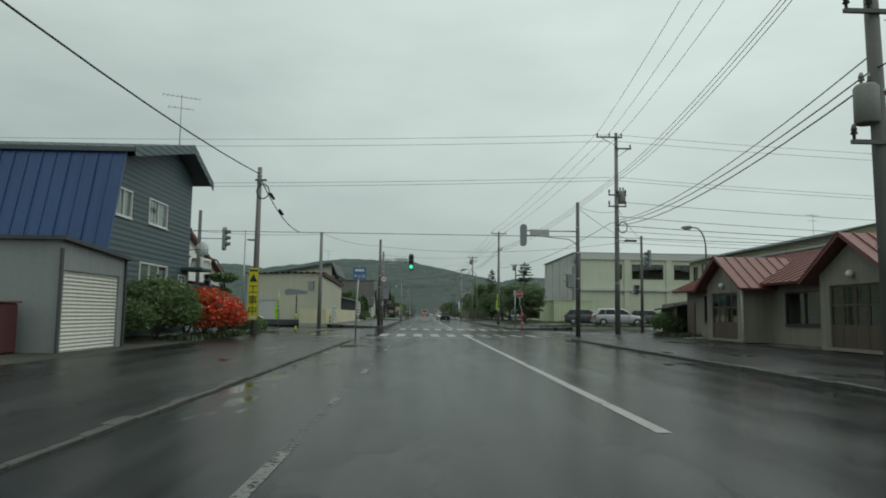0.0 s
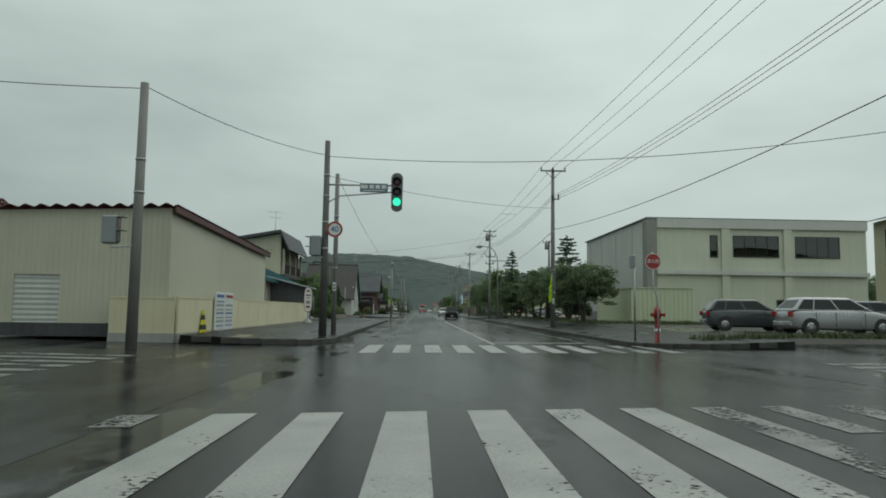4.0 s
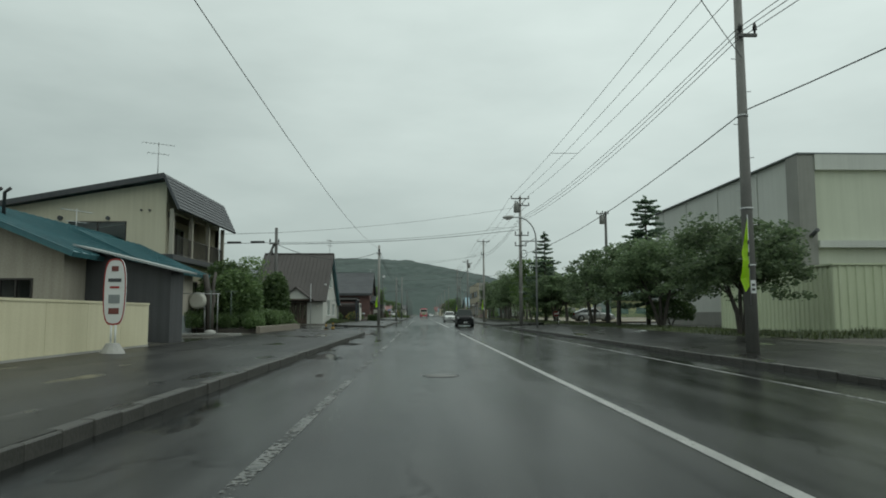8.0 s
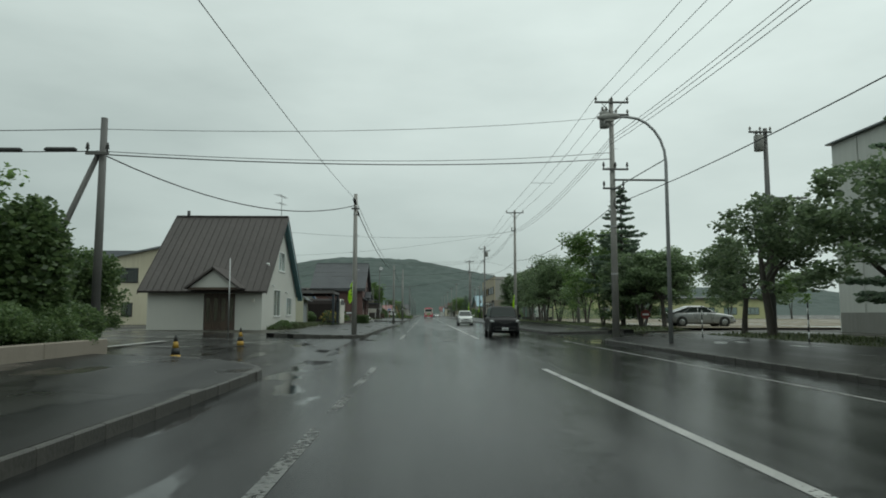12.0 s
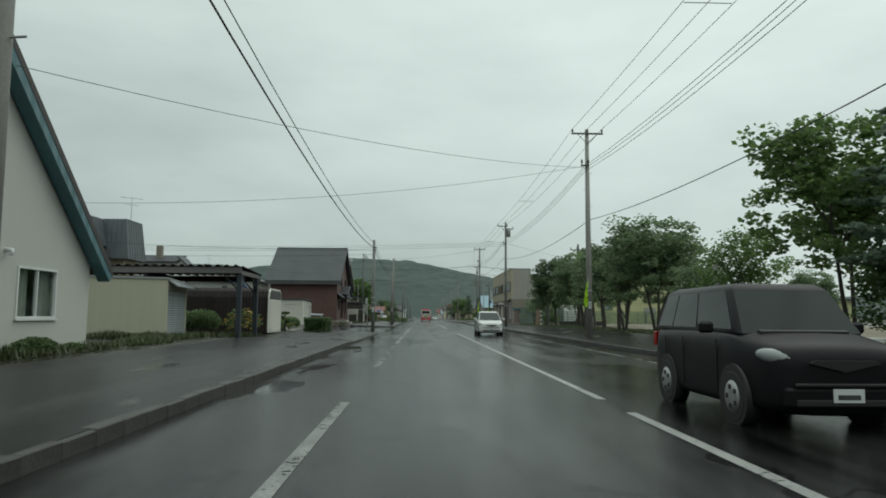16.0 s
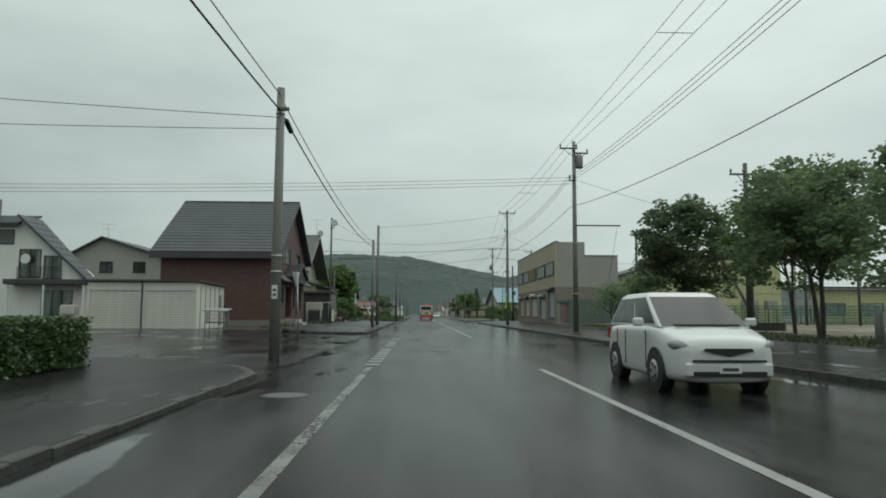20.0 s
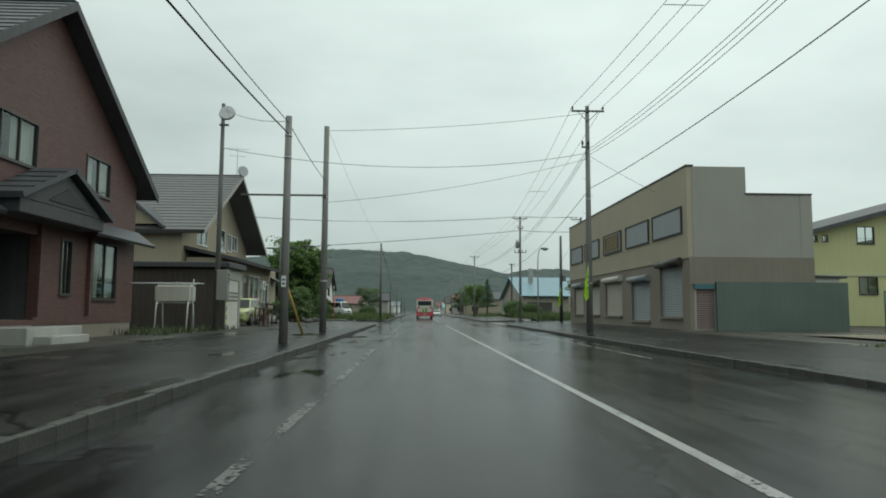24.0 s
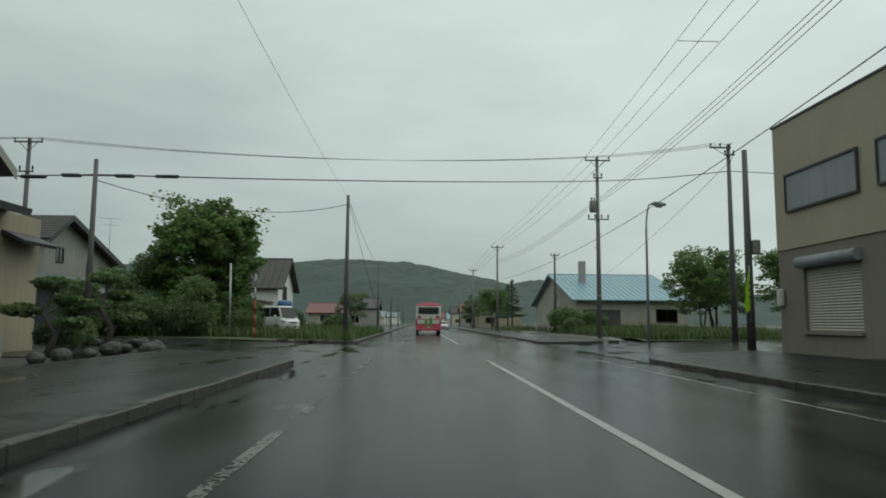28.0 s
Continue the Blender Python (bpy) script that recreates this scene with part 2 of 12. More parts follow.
    l.new(grain.outputs["Fac"], b.inputs["Height"])
    l.new(b.outputs[0], p.inputs["Normal"])
    p.inputs["IOR"].default_value = 1.36
    gl = n.new("ShaderNodeMapRange")
    gl.inputs["From Min"].default_value, gl.inputs["From Max"].default_value = 0.37 - spread, 0.37 + spread
    gl.inputs["To Min"].default_value, gl.inputs["To Max"].default_value = 0.4, matte
    l.new(level.outputs[0], gl.inputs["Value"])
    l.new(gl.outputs[0], p.inputs["Specular IOR Level"])
    return m


def glass_mat(name, tint, body=0.0):
    """A thin pane: clear with a mirror gloss that grows at grazing angles."""
    m = bpy.data.materials.new(name)
    m.use_nodes = True
    n, l = m.node_tree.nodes, m.node_tree.links
    n.remove(n["Principled BSDF"])
    out = n["Material Output"]
    clear, gloss, mix, fres = n.new("ShaderNodeBsdfTransparent"), n.new("ShaderNodeBsdfGlossy"), n.new("ShaderNodeMixShader"), n.new("ShaderNodeMapRange")
    edge, steep = n.new("ShaderNodeLayerWeight"), n.new("ShaderNodeMath")
    clear.inputs[0].default_value, gloss.inputs["Roughness"].default_value = (*tint, 1), 0.03
    gloss.inputs[0].default_value = (0.9, 0.95, 0.95, 1)
    edge.inputs["Blend"].default_value = 0.5
    steep.operation, steep.inputs[1].default_value = "POWER", 4.0
    fres.inputs["To Min"].default_value, fres.inputs["To Max"].default_value = 0.05, 0.75
    l.new(edge.outputs["Facing"], steep.inputs[0])
    l.new(steep.outputs[0], fres.inputs["Value"])
    l.new(fres.outputs[0], mix.inputs[0])
    l.new(clear.outputs[0], mix.inputs[1])
    l.new(gloss.outputs[0], mix.inputs[2])
    l.new(mix.outputs[0], out.inputs[0])
    return m


def leaf_mat(name, dark, light, shine=0.55, rough=0.36):
    """Leaves: each tuft its own tone, with light shining through a little."""
    m = bpy.data.materials.new(name)
    m.use_nodes = True
    n, l = m.node_tree.nodes, m.node_tree.links
    p = n["Principled BSDF"]
    geo, ramp, oi, hue = n.new("ShaderNodeNewGeometry"), n.new("ShaderNodeValToRGB"), n.new("ShaderNodeObjectInfo"), n.new("ShaderNodeHueSaturation")
    ramp.color_ramp.elements[0].color, ramp.color_ramp.elements[1].color = (*dark, 1), (*light, 1)
    l.new(geo.outputs["Random Per Island"], ramp.inputs[0])
    mr = n.new("ShaderNodeMapRange")
    mr.inputs["To Min"].default_value, mr.inputs["To Max"].default_value = 0.8, 1.2
    l.new(oi.outputs["Random"], mr.inputs["Value"])
    l.new(mr.outputs[0], hue.inputs["Value"])
    l.new(ramp.outputs[0], hue.inputs["Color"])
    l.new(hue.outputs[0], p.inputs["Base Color"])
    p.inputs["Roughness"].default_value, p.inputs["Specular IOR Level"].default_value = rough, 0.5
    tr, mix = n.new("ShaderNodeBsdfTranslucent"), n.new("ShaderNodeMixShader")
    l.new(hue.outputs[0], tr.inputs[0])
    mix.inputs[0].default_value = shine
    l.new(p.outputs[0], mix.inputs[1])
    l.new(tr.outputs[0], mix.inputs[2])
    l.new(mix.outputs[0], n["Material Output"].inputs[0])
    return m


def glow(name, colour, strength):
    m = bpy.data.materials.new(name)
    m.use_nodes = True
    p = m.node_tree.nodes["Principled BSDF"]
    p.inputs["Base Color"].default_value = (*colour, 1)
    p.inputs["Emission Color"].default_value, p.inputs["Emission Strength"].default_value = (*colour, 1), strength
    return m


M_road = wet_ground("wet_asphalt", (0.006, 0.0065, 0.0065), (0.040, 0.041, 0.040), 0.05, 0.02, 0.02, 1.0, 0.12, -0.105)
M_path = wet_ground("wet_pavement", (0.011, 0.011, 0.0105), (0.030, 0.030, 0.028), 0.22, 0.05, 0.05, 0.8, 0.12, 0.03)
M_side = wet_ground("wet_side_road", (0.006, 0.0065, 0.0065), (0.040, 0.041, 0.040), 0.09, 0.03, 0.04, 0.8, 0.12, -0.01)
M_land = wet_ground("wet_yard", (0.045, 0.043, 0.036), (0.075, 0.072, 0.060), 0.55, 0.2, 0.1, 0.3, repairs=0.0)
M_dirt = wet_ground("wet_sand", (0.13, 0.112, 0.078), (0.19, 0.162, 0.112), 0.6, 0.3, 0.1, 0.25, repairs=0.0)
M_kerb = surf("kerb_concrete", (0.030, 0.030, 0.027), (0.088, 0.086, 0.078), 6, 0.5, 0.3, 30, spread=0.7)
M_kerb.node_tree.nodes["Principled BSDF"].inputs["Specular IOR Level"].default_value = 0.25
M_line = surf("road_paint", (0.17, 0.175, 0.17), (0.42, 0.42, 0.40), 6, 0.4, 0.2, 38, spread=0.75)
M_linew = surf("worn_road_paint", (0.05, 0.052, 0.05), (0.32, 0.32, 0.305), 9, 0.4, 0.2, 30, spread=0.55)
def wear_off(m, cover, soft=0.05):
    """Lets the ground show through where traffic has worn the paint away."""
    n, l = m.node_tree.nodes, m.node_tree.links
    geo, mp, big, fine = n.new("ShaderNodeNewGeometry"), n.new("ShaderNodeMapping"), n.new("ShaderNodeTexNoise"), n.new("ShaderNodeTexNoise")
    mp.inputs["Scale"].default_value = (1.0, 0.45, 1.0)
    big.inputs["Scale"].default_value, big.inputs["Detail"].default_value = 1.5, 5
    fine.inputs["Scale"].default_value, fine.inputs["Detail"].default_value = 16, 5
    l.new(geo.outputs["Position"], mp.inputs[0])
    l.new(mp.outputs[0], big.inputs["Vector"])
    l.new(geo.outputs["Position"], fine.inputs["Vector"])
    add, cut = n.new("ShaderNodeMath"), n.new("ShaderNodeMapRange")
    add.operation, add.inputs[1].default_value = "MULTIPLY_ADD", 0.8
    l.new(fine.outputs["Fac"], add.inputs[0])
    l.new(big.outputs["Fac"], add.inputs[2])
    mid = 0.9 + 0.42 * (0.5 - cover)
    cut.inputs["From Min"].default_value, cut.inputs["From Max"].default_value = mid - soft, mid + soft
    l.new(add.outputs[0], cut.inputs["Value"])
    l.new(cut.outputs[0], n["Principled BSDF"].inputs["Alpha"])
    return m


wear_off(M_line, 0.97)
wear_off(M_linew, 0.70)
M_conc = surf("concrete", (0.26, 0.26, 0.245), (0.40, 0.395, 0.37), 2.5, 0.7, 0.25, 45, streak=0.3)
M_pole = surf("pole_concrete", (0.13, 0.13, 0.122), (0.235, 0.23, 0.215), 3, 0.6, 0.2, 50, streak=0.3)
M_polep = surf("pale_pole_concrete", (0.21, 0.205, 0.19), (0.34, 0.33, 0.305), 3, 0.6, 0.2, 50, streak=0.3)
M_lamppost = surf("pale_grey_paint", (0.26, 0.27, 0.27), (0.36, 0.37, 0.37), 4, 0.5, 0.05, 50, streak=0.25)
M_poled = surf("dark_pole", (0.066, 0.066, 0.063), (0.135, 0.134, 0.127), 3, 0.55, 0.2, 50, streak=0.3)
M_steel = surf("galvanised_steel", (0.30, 0.31, 0.31), (0.46, 0.47, 0.47), 5, 0.42, 0.05, 60, metal=0.6)
M_black = plain("black_rubber", (0.022, 0.023, 0.023), 0.55)
M_wire = plain("cable_sheath", (0.018, 0.02, 0.02), 0.5)
M_cer = plain("porcelain", (0.38, 0.37, 0.34), 0.25)
M_dark = plain("dark_interior", (0.03, 0.03, 0.03), 0.8)
M_glass = glass_mat("window_glass", (0.76, 0.80, 0.78))
M_white = surf("white_paint", (0.62, 0.62, 0.58), (0.78, 0.78, 0.74), 2, 0.5, 0.05, 40, streak=0.3)
M_frame = plain("window_frame_white", (0.70, 0.71, 0.69), 0.4)
M_bronze = plain("window_frame_bronze", (0.045, 0.04, 0.035), 0.4)
M_curtain = surf("curtain", (0.45, 0.45, 0.42), (0.62, 0.62, 0.58), 6, 0.8, 0.2, 20, stretch=(4, 4, 0.3))
M_yel = plain("hi_vis_yellow", (0.52, 0.82, 0.03), 0.5)
M_gold = plain("sign_yellow", (0.72, 0.66, 0.02), 0.45)
M_signblue = plain("sign_blue", (0.055, 0.16, 0.35), 0.4)
M_signred = plain("sign_red", (0.34, 0.035, 0.03), 0.45)
M_signwhite = plain("sign_white", (0.72, 0.74, 0.73), 0.4)

# ---- building blocks ----
BASE = {}


def thing(name, at, label, category, group="", kind="", turn=0.0):
    ob = new(name)
    ob.empty_display_size = 0.2
    ob.matrix_world = pose(*at, 0, 0, turn)
    BASE[ob] = Vector(at) if turn == 0.0 else Vector((0, 0, 0))
    return tagged(ob, label, category, group, kind)


def local_thing(name, label, category, group=""):
    """A thing built round the origin, to be set down with place()."""
    return thing(name, (0, 0, 0), label, category, group)


def part(name, bm, mat, parent, label=""):
    """Links a bmesh, given in the coordinates of its thing, as one mesh under that thing or part."""
    base = BASE.get(parent, Vector((0, 0, 0)))
    if base.length:
        bmesh.ops.translate(bm, verts=bm.verts, vec=-base)
    me = bpy.data.meshes.new(name)
    bm.to_mesh(me)
    bm.free()
    if mat:
        me.materials.append(mat)
    ob = new(name, me)
    ob.parent = parent
    BASE[ob] = base
    return tagged(ob, label)


def single(name, bm, mat, label, category, group="", kind=""):
    """A thing of one mesh, its origin at its foot."""
    co = [v.co for v in bm.verts]
    lo = Vector((min(c.x for c in co), min(c.y for c in co), min(c.z for c in co)))
    hi = Vector((max(c.x for c in co), max(c.y for c in co), lo.z))
    at = (lo + hi) / 2
    bmesh.ops.translate(bm, verts=bm.verts, vec=-at)
    me = bpy.data.meshes.new(name)
    bm.to_mesh(me)
    bm.free()
    me.materials.append(mat)
    ob = new(name, me)
    ob.location = at
    return tagged(ob, label, category, group, kind)


def fixed(name, bm, mat, label, category, parent=None):
    """A piece of the setting, in world coordinates."""
    me = bpy.data.meshes.new(name)
    bm.to_mesh(me)
    bm.free()
    if mat:
        me.materials.append(mat)
    ob = new(name, me)
    return tagged(ob, label, category, kind="structure")


def quad(bm, *co):
    return bm.faces.new([bm.verts.new(c) for c in co])


def box(bm, x0, x1, y0, y1, z0, z1, bevel=0.0):
    """A block; bevelled edges where a width is given."""
    x0, x1, y0, y1, z0, z1 = min(x0, x1), max(x0, x1), min(y0, y1), max(y0, y1), min(z0, z1), max(z0, z1)
    v = [bm.verts.new(c) for c in ((x0, y0, z0), (x1, y0, z0), (x1, y1, z0), (x0, y1, z0), (x0, y0, z1), (x1, y0, z1), (x1, y1, z1), (x0, y1, z1))]
    f = [bm.faces.new([v[i] for i in q]) for q in ((3, 2, 1, 0), (4, 5, 6, 7), (0, 1, 5, 4), (1, 2, 6, 5), (2, 3, 7, 6), (3, 0, 4, 7))]
    if bevel:
        bmesh.ops.bevel(bm, geom=list({e for q in f for e in q.edges}), offset=bevel, segments=1, affect="EDGES")
    return bm


def hexa(bm, low, high):
    """A solid between two four-cornered faces given in the same order."""
    a, b = [bm.verts.new(c) for c in low], [bm.verts.new(c) for c in high]
    n = len(a)
    bm.faces.new(a[::-1])
    bm.faces.new(b)
    for i in range(n):
        bm.faces.new((a[i], a[(i + 1) % n], b[(i + 1) % n], b[i]))
    return bm


def tube(bm, pts, radii, n=8, caps=True):
    """A round bar through points, with a radius at each."""
    pts = [Vector(p) for p in pts]
    if isinstance(radii, (int, float)):
        radii = [radii] * len(pts)
    rings, side = [], None
    for i, p in enumerate(pts):
        way = (pts[min(i + 1, len(pts) - 1)] - pts[max(i - 1, 0)]).normalized()
        if side is None:
            side = way.cross(Vector((0, 0, 1)) if abs(way.z) < 0.9 else Vector((1, 0, 0))).normalized()
        side = (side - way * side.dot(way)).normalized()
        up = way.cross(side)
        rings.append([bm.verts.new(p + radii[i] * (math.cos(a) * side + math.sin(a) * up)) for a in (2 * math.pi * k / n for k in range(n))])
    for a, b in zip(rings, rings[1:]):
        for k in range(n):
            f = bm.faces.new((a[k], a[(k + 1) % n], b[(k + 1) % n], b[k]))
            f.smooth = n > 5
    if caps:
        bm.faces.new(rings[0][::-1])
        bm.faces.new(rings[-1])
    return bm


def B():
    return bmesh.new()


def slab(bm, corners, thick):
    """A flat plate: its upper face through the corners, its thickness downwards along the normal."""
    c = [Vector(p) for p in corners]
    nrm = (c[1] - c[0]).cross(c[2] - c[0]).normalized()
    if nrm.z < 0:
        nrm = -nrm
    low = [p - nrm * thick for p in c]
    if (c[1] - c[0]).cross(c[2] - c[0]).z < 0:
        return hexa(bm, low[::-1], c[::-1])
    return hexa(bm, low, c)


def wall(parent, name, a, b, z0, tops, holes, thick, mat, label=""):
    """An upright wall from a to b (plan points, seen from outside left to right), with an outline of tops [(u, z), ...] and through holes (u0, u1, z0, z1)."""
    a, b = Vector((*a, 0)), Vector((*b, 0))
    along = (b - a).normalized()
    inward = Vector((-along.y, along.x, 0)) * thick
    length = (b - a).length

    def top(u):
        for (u0, t0), (u1, t1) in zip(tops, tops[1:]):
            if u0 - 1e-6 <= u <= u1 + 1e-6 and u1 > u0:
                return t0 + (t1 - t0) * (u - u0) / (u1 - u0)
        return tops[-1][1]

    cuts = sorted({0.0, length, *(u for u, _ in tops), *(h[0] for h in holes), *(h[1] for h in holes)})
    bm = B()
    for u0, u1 in zip(cuts, cuts[1:]):
        if u1 - u0 < 1e-4:
            continue
        here = sorted((h[2], h[3]) for h in holes if h[0] <= u0 + 1e-6 and h[1] >= u1 - 1e-6)
        low, spans = z0, []
        for h0, h1 in here:
            spans.append((low, h0))
            low = h1
        spans.append((low, None))
        for s0, s1 in spans:
            e0, e1 = (top(u0 + 1e-5), top(u1 - 1e-5)) if s1 is None else (s1, s1)
            if max(e0, e1) - s0 < 0.01:
                continue
            p, q = a + along * max(u0, 0.004), a + along * min(u1, length - 0.004)
            out = [p + Vector((0, 0, s0)), q + Vector((0, 0, s0)), q + Vector((0, 0, max(e1, s0 + 0.002))), p + Vector((0, 0, max(e0, s0 + 0.002)))]
            hexa(bm, [c + inward for c in out], out)
    bmesh.ops.remove_doubles(bm, verts=bm.verts, dist=0.0005)
    return part(name, bm, mat, parent, label)


def wall_flat(name, a, b, z0, z1, holes, thick, mat, parent, label=""):
    return wall(parent, name, a, b, z0, [(0, z1), ((Vector(b) - Vector(a)).length, z1)], holes, thick, mat, label)


def window(parent, a, b, hole, frame_mat=None, panes=2, curtain=0.0, depth=0.07, name="window", proud=0.03, glass=None):
    """A framed window in a hole of the wall from a to b."""
    frame_mat, glass = frame_mat or M_frame, glass or M_glass
    a, b = Vector((*a, 0)), Vector((*b, 0))
    s = (b - a).normalized()
    o = Vector((s.y, -s.x, 0))
    u0, u1, z0, z1 = hole

    def bar(bm, p0, p1, q0, q1, d0, d1):
        c = [a + s * p + o * d for p, d in ((p0, d1), (p1, d1), (p1, d0), (p0, d0))]
        hexa(bm, [Vector((v.x, v.y, q0)) for v in c], [Vector((v.x, v.y, q1)) for v in c])

    w = 0.055
    bm = B()
    for p0, p1, q0, q1 in ((u0, u1, z0, z0 + w), (u0, u1, z1 - w, z1), (u0, u0 + w, z0 + w, z1 - w), (u1 - w, u1, z0 + w, z1 - w)):
        bar(bm, p0, p1, q0, q1, -depth, proud)
    unit = part(name, bm, frame_mat, parent)
    bm = B()
    bar(bm, u0 - 0.03, u1 + 0.03, z0 - 0.04, z0 - 0.004, -0.0, proud + 0.04)
    part("sill", bm, frame_mat, unit)
    step = (u1 - u0 - 2 * w) / panes
    for i in range(panes):
        p0 = u0 + w + i * step
        if i:
            bm = B()
            bar(bm, p0 - 0.022, p0 + 0.022, z0 + w, z1 - w, -depth * 0.8, proud * 0.5)
            part("mullion", bm, frame_mat, unit)
        bm = B()
        bar(bm, p0, p0 + step, z0 + w, z1 - w, -depth * 0.55, -depth * 0.45)
        pane = part("pane", bm, glass, unit)
        pane.visible_shadow = False
    if curtain:
        bm = B()
        span = (u1 - u0) * curtain
        for q0, q1 in ((u0, u0 + span / 2), (u1 - span / 2, u1)):
            n = max(int((q1 - q0) / 0.09), 2)
            top, low = [], []
            for i in range(n + 1):
                q = q0 + (q1 - q0) * i / n
                c = a + s * q + o * (-depth - 0.10 + (0.025 if i % 2 else 0))
                top.append(bm.verts.new((c.x, c.y, z1)))
                low.append(bm.verts.new((c.x, c.y, z0)))
            for i in range(n):
                bm.faces.new((low[i], low[i + 1], top[i + 1], top[i]))
        part("curtain", bm, M_curtain, unit, "pale drawn curtain")
    return unit


def shutter(parent, a, b, hole, mat, name="roller_shutter", pitch=0.09, set_back=0.06):
    """A roller shutter of curved slats in a hole of the wall from a to b."""
    a, b = Vector((*a, 0)), Vector((*b, 0))
    s = (b - a).normalized()
    o = Vector((s.y, -s.x, 0))
    u0, u1, z0, z1 = hole
    bm = B()
    n = int((z1 - z0) / pitch)
    rows = []
    for i in range(n + 1):
        z = z0 + (z1 - z0) * i / n
        rows.append((z, -set_back))
        if i < n:
            rows.append((z + pitch * 0.5, -set_back + 0.022))
    strip = [[bm.verts.new(Vector((a + s * u + o * d).to_tuple()) + Vector((0, 0, z))) for u in (u0, u1)] for z, d in rows]
    for p, q in zip(strip, strip[1:]):
        bm.faces.new((p[0], p[1], q[1], q[0]))
    return part(name, bm, mat, parent)


def roof_plane(parent, p0, p1, p2, p3, mat, thick=0.14, courses=0, ribs=0, name="roof"):
    """A roof slope from the eave p0-p1 up to the ridge p3-p2, with stepped courses or standing seams."""
    p0, p1, p2, p3 = (Vector(p) for p in (p0, p1, p2, p3))
    bm = B()
    slab(bm, (p0, p1, p2, p3), thick)
    ob = part(name, bm, mat, parent)
    nrm = (p1 - p0).cross(p3 - p0).normalized()
    if nrm.z < 0:
        nrm = -nrm
    for i in range(courses):
        f0, f1 = i / courses, (i + 1) / courses
        a, b, c, d = p0.lerp(p3, f0), p1.lerp(p2, f0), p1.lerp(p2, f1), p0.lerp(p3, f1)
        bm = B()
        hexa(bm, (a + nrm * 0.003, b + nrm * 0.003, c + nrm * 0.003, d + nrm * 0.003), (a + nrm * 0.035, b + nrm * 0.035, c + nrm * 0.008, d + nrm * 0.008))
        part("roof_course", bm, mat, ob)
    for i in range(ribs + 1 if ribs else 0):
        f = i / ribs
        a, b = p0.lerp(p1, f), p3.lerp(p2, f)
        s = (p1 - p0).normalized() * 0.018
        bm = B()
        hexa(bm, (a - s + nrm * 0.003, a + s + nrm * 0.003, b + s + nrm * 0.003, b - s + nrm * 0.003), (a - s + nrm * 0.04, a + s + nrm * 0.04, b + s + nrm * 0.04, b - s + nrm * 0.04))
        part("seam", bm, mat, ob)
    return ob


def lerp(a, b, f):
    return a + (b - a) * f


def rise(x):
    """The height of the land beside the road."""
    if x < 2:
        return 0.15 + 0.20 * min(max((-3.2 - x) / 5.5, 0), 1)
    return 0.12 + 0.26 * min(max((x - 7.7) / 6.0, 0), 1)


def text_bm(body, size, mat_depth=0.004):
    """Letters as a mesh, centred, upright, facing -y."""
    cu = bpy.data.curves.new("letters", "FONT")
    cu.body, cu.size, cu.align_x, cu.align_y, cu.extrude = body, size, "CENTER", "CENTER", mat_depth
    ob = bpy.data.objects.new("letters", cu)
    me = bpy.data.meshes.new_from_object(ob)
    bm = B()
    bm.from_mesh(me)
    bpy.data.objects.remove(ob)
    bpy.data.curves.remove(cu)
    bpy.data.meshes.remove(me)
    bmesh.ops.rotate(bm, verts=bm.verts, cent=(0, 0, 0), matrix=Matrix.Rotation(radians(90), 3, "X"))
    return bm
# ---- ground, road, pavements ----
KERB_L, KERB_R = -3.1, 7.6
GAPS_L = [(33.0, 55.0), (103.5, 120.5), (168.5, 190.5), (245.5, 260.0)]
GAPS_R = [(37.5, 55.5), (119.5, 128.0), (247.5, 262.0)]


def gap_share(y, gaps):
    """1 within a side road's mouth, 0 along the pavement, with a short ramp."""
    best = 0.0
    for a, b in gaps:
        best = max(best, min(max((y - a + 1.5) / 1.5, 0), 1) * min(max((b + 1.5 - y) / 1.5, 0), 1))
    return best


def climb(y):
    """How far the side roads rise in their first ten metres."""
    return 0.12 if y < 60 else 0.32


def under(x, y):
    """The earth beneath road mouths and pavements."""
    if KERB_L <= x <= KERB_R:
        return 0.0
    far = KERB_L - x if x < 2 else x - KERB_R
    gaps = [(a - 3.6, b + 3.6) for a, b in (GAPS_L if x < 2 else GAPS_R)]
    return lerp(edge(x, y), climb(y) * min(far / 10.0, 1), gap_share(y, gaps))


def edge(x, y):
    """The pavement's height: nearly flush before the first crossing on the left."""
    flush = 1 - min(max((y - 35.0) / 3.0, 0), 1)
    drive = min(max((y - 147.0) / 4.0, 0), 1) * min(max((171.0 - y) / 2.0, 0), 1) if x < 2 else 0.0
    return rise(x) - (0.11 if x < 2 else 0.05) * flush - 0.075 * drive


def lie(x, y):
    """The height of the surface at a place."""
    if KERB_L <= x <= KERB_R:
        return 0.0
    far = KERB_L - x if x < 2 else x - KERB_R
    g = gap_share(y, GAPS_L if x < 2 else GAPS_R)
    return lerp(edge(x, y), climb(y) * min(far / 10.0, 1), g)


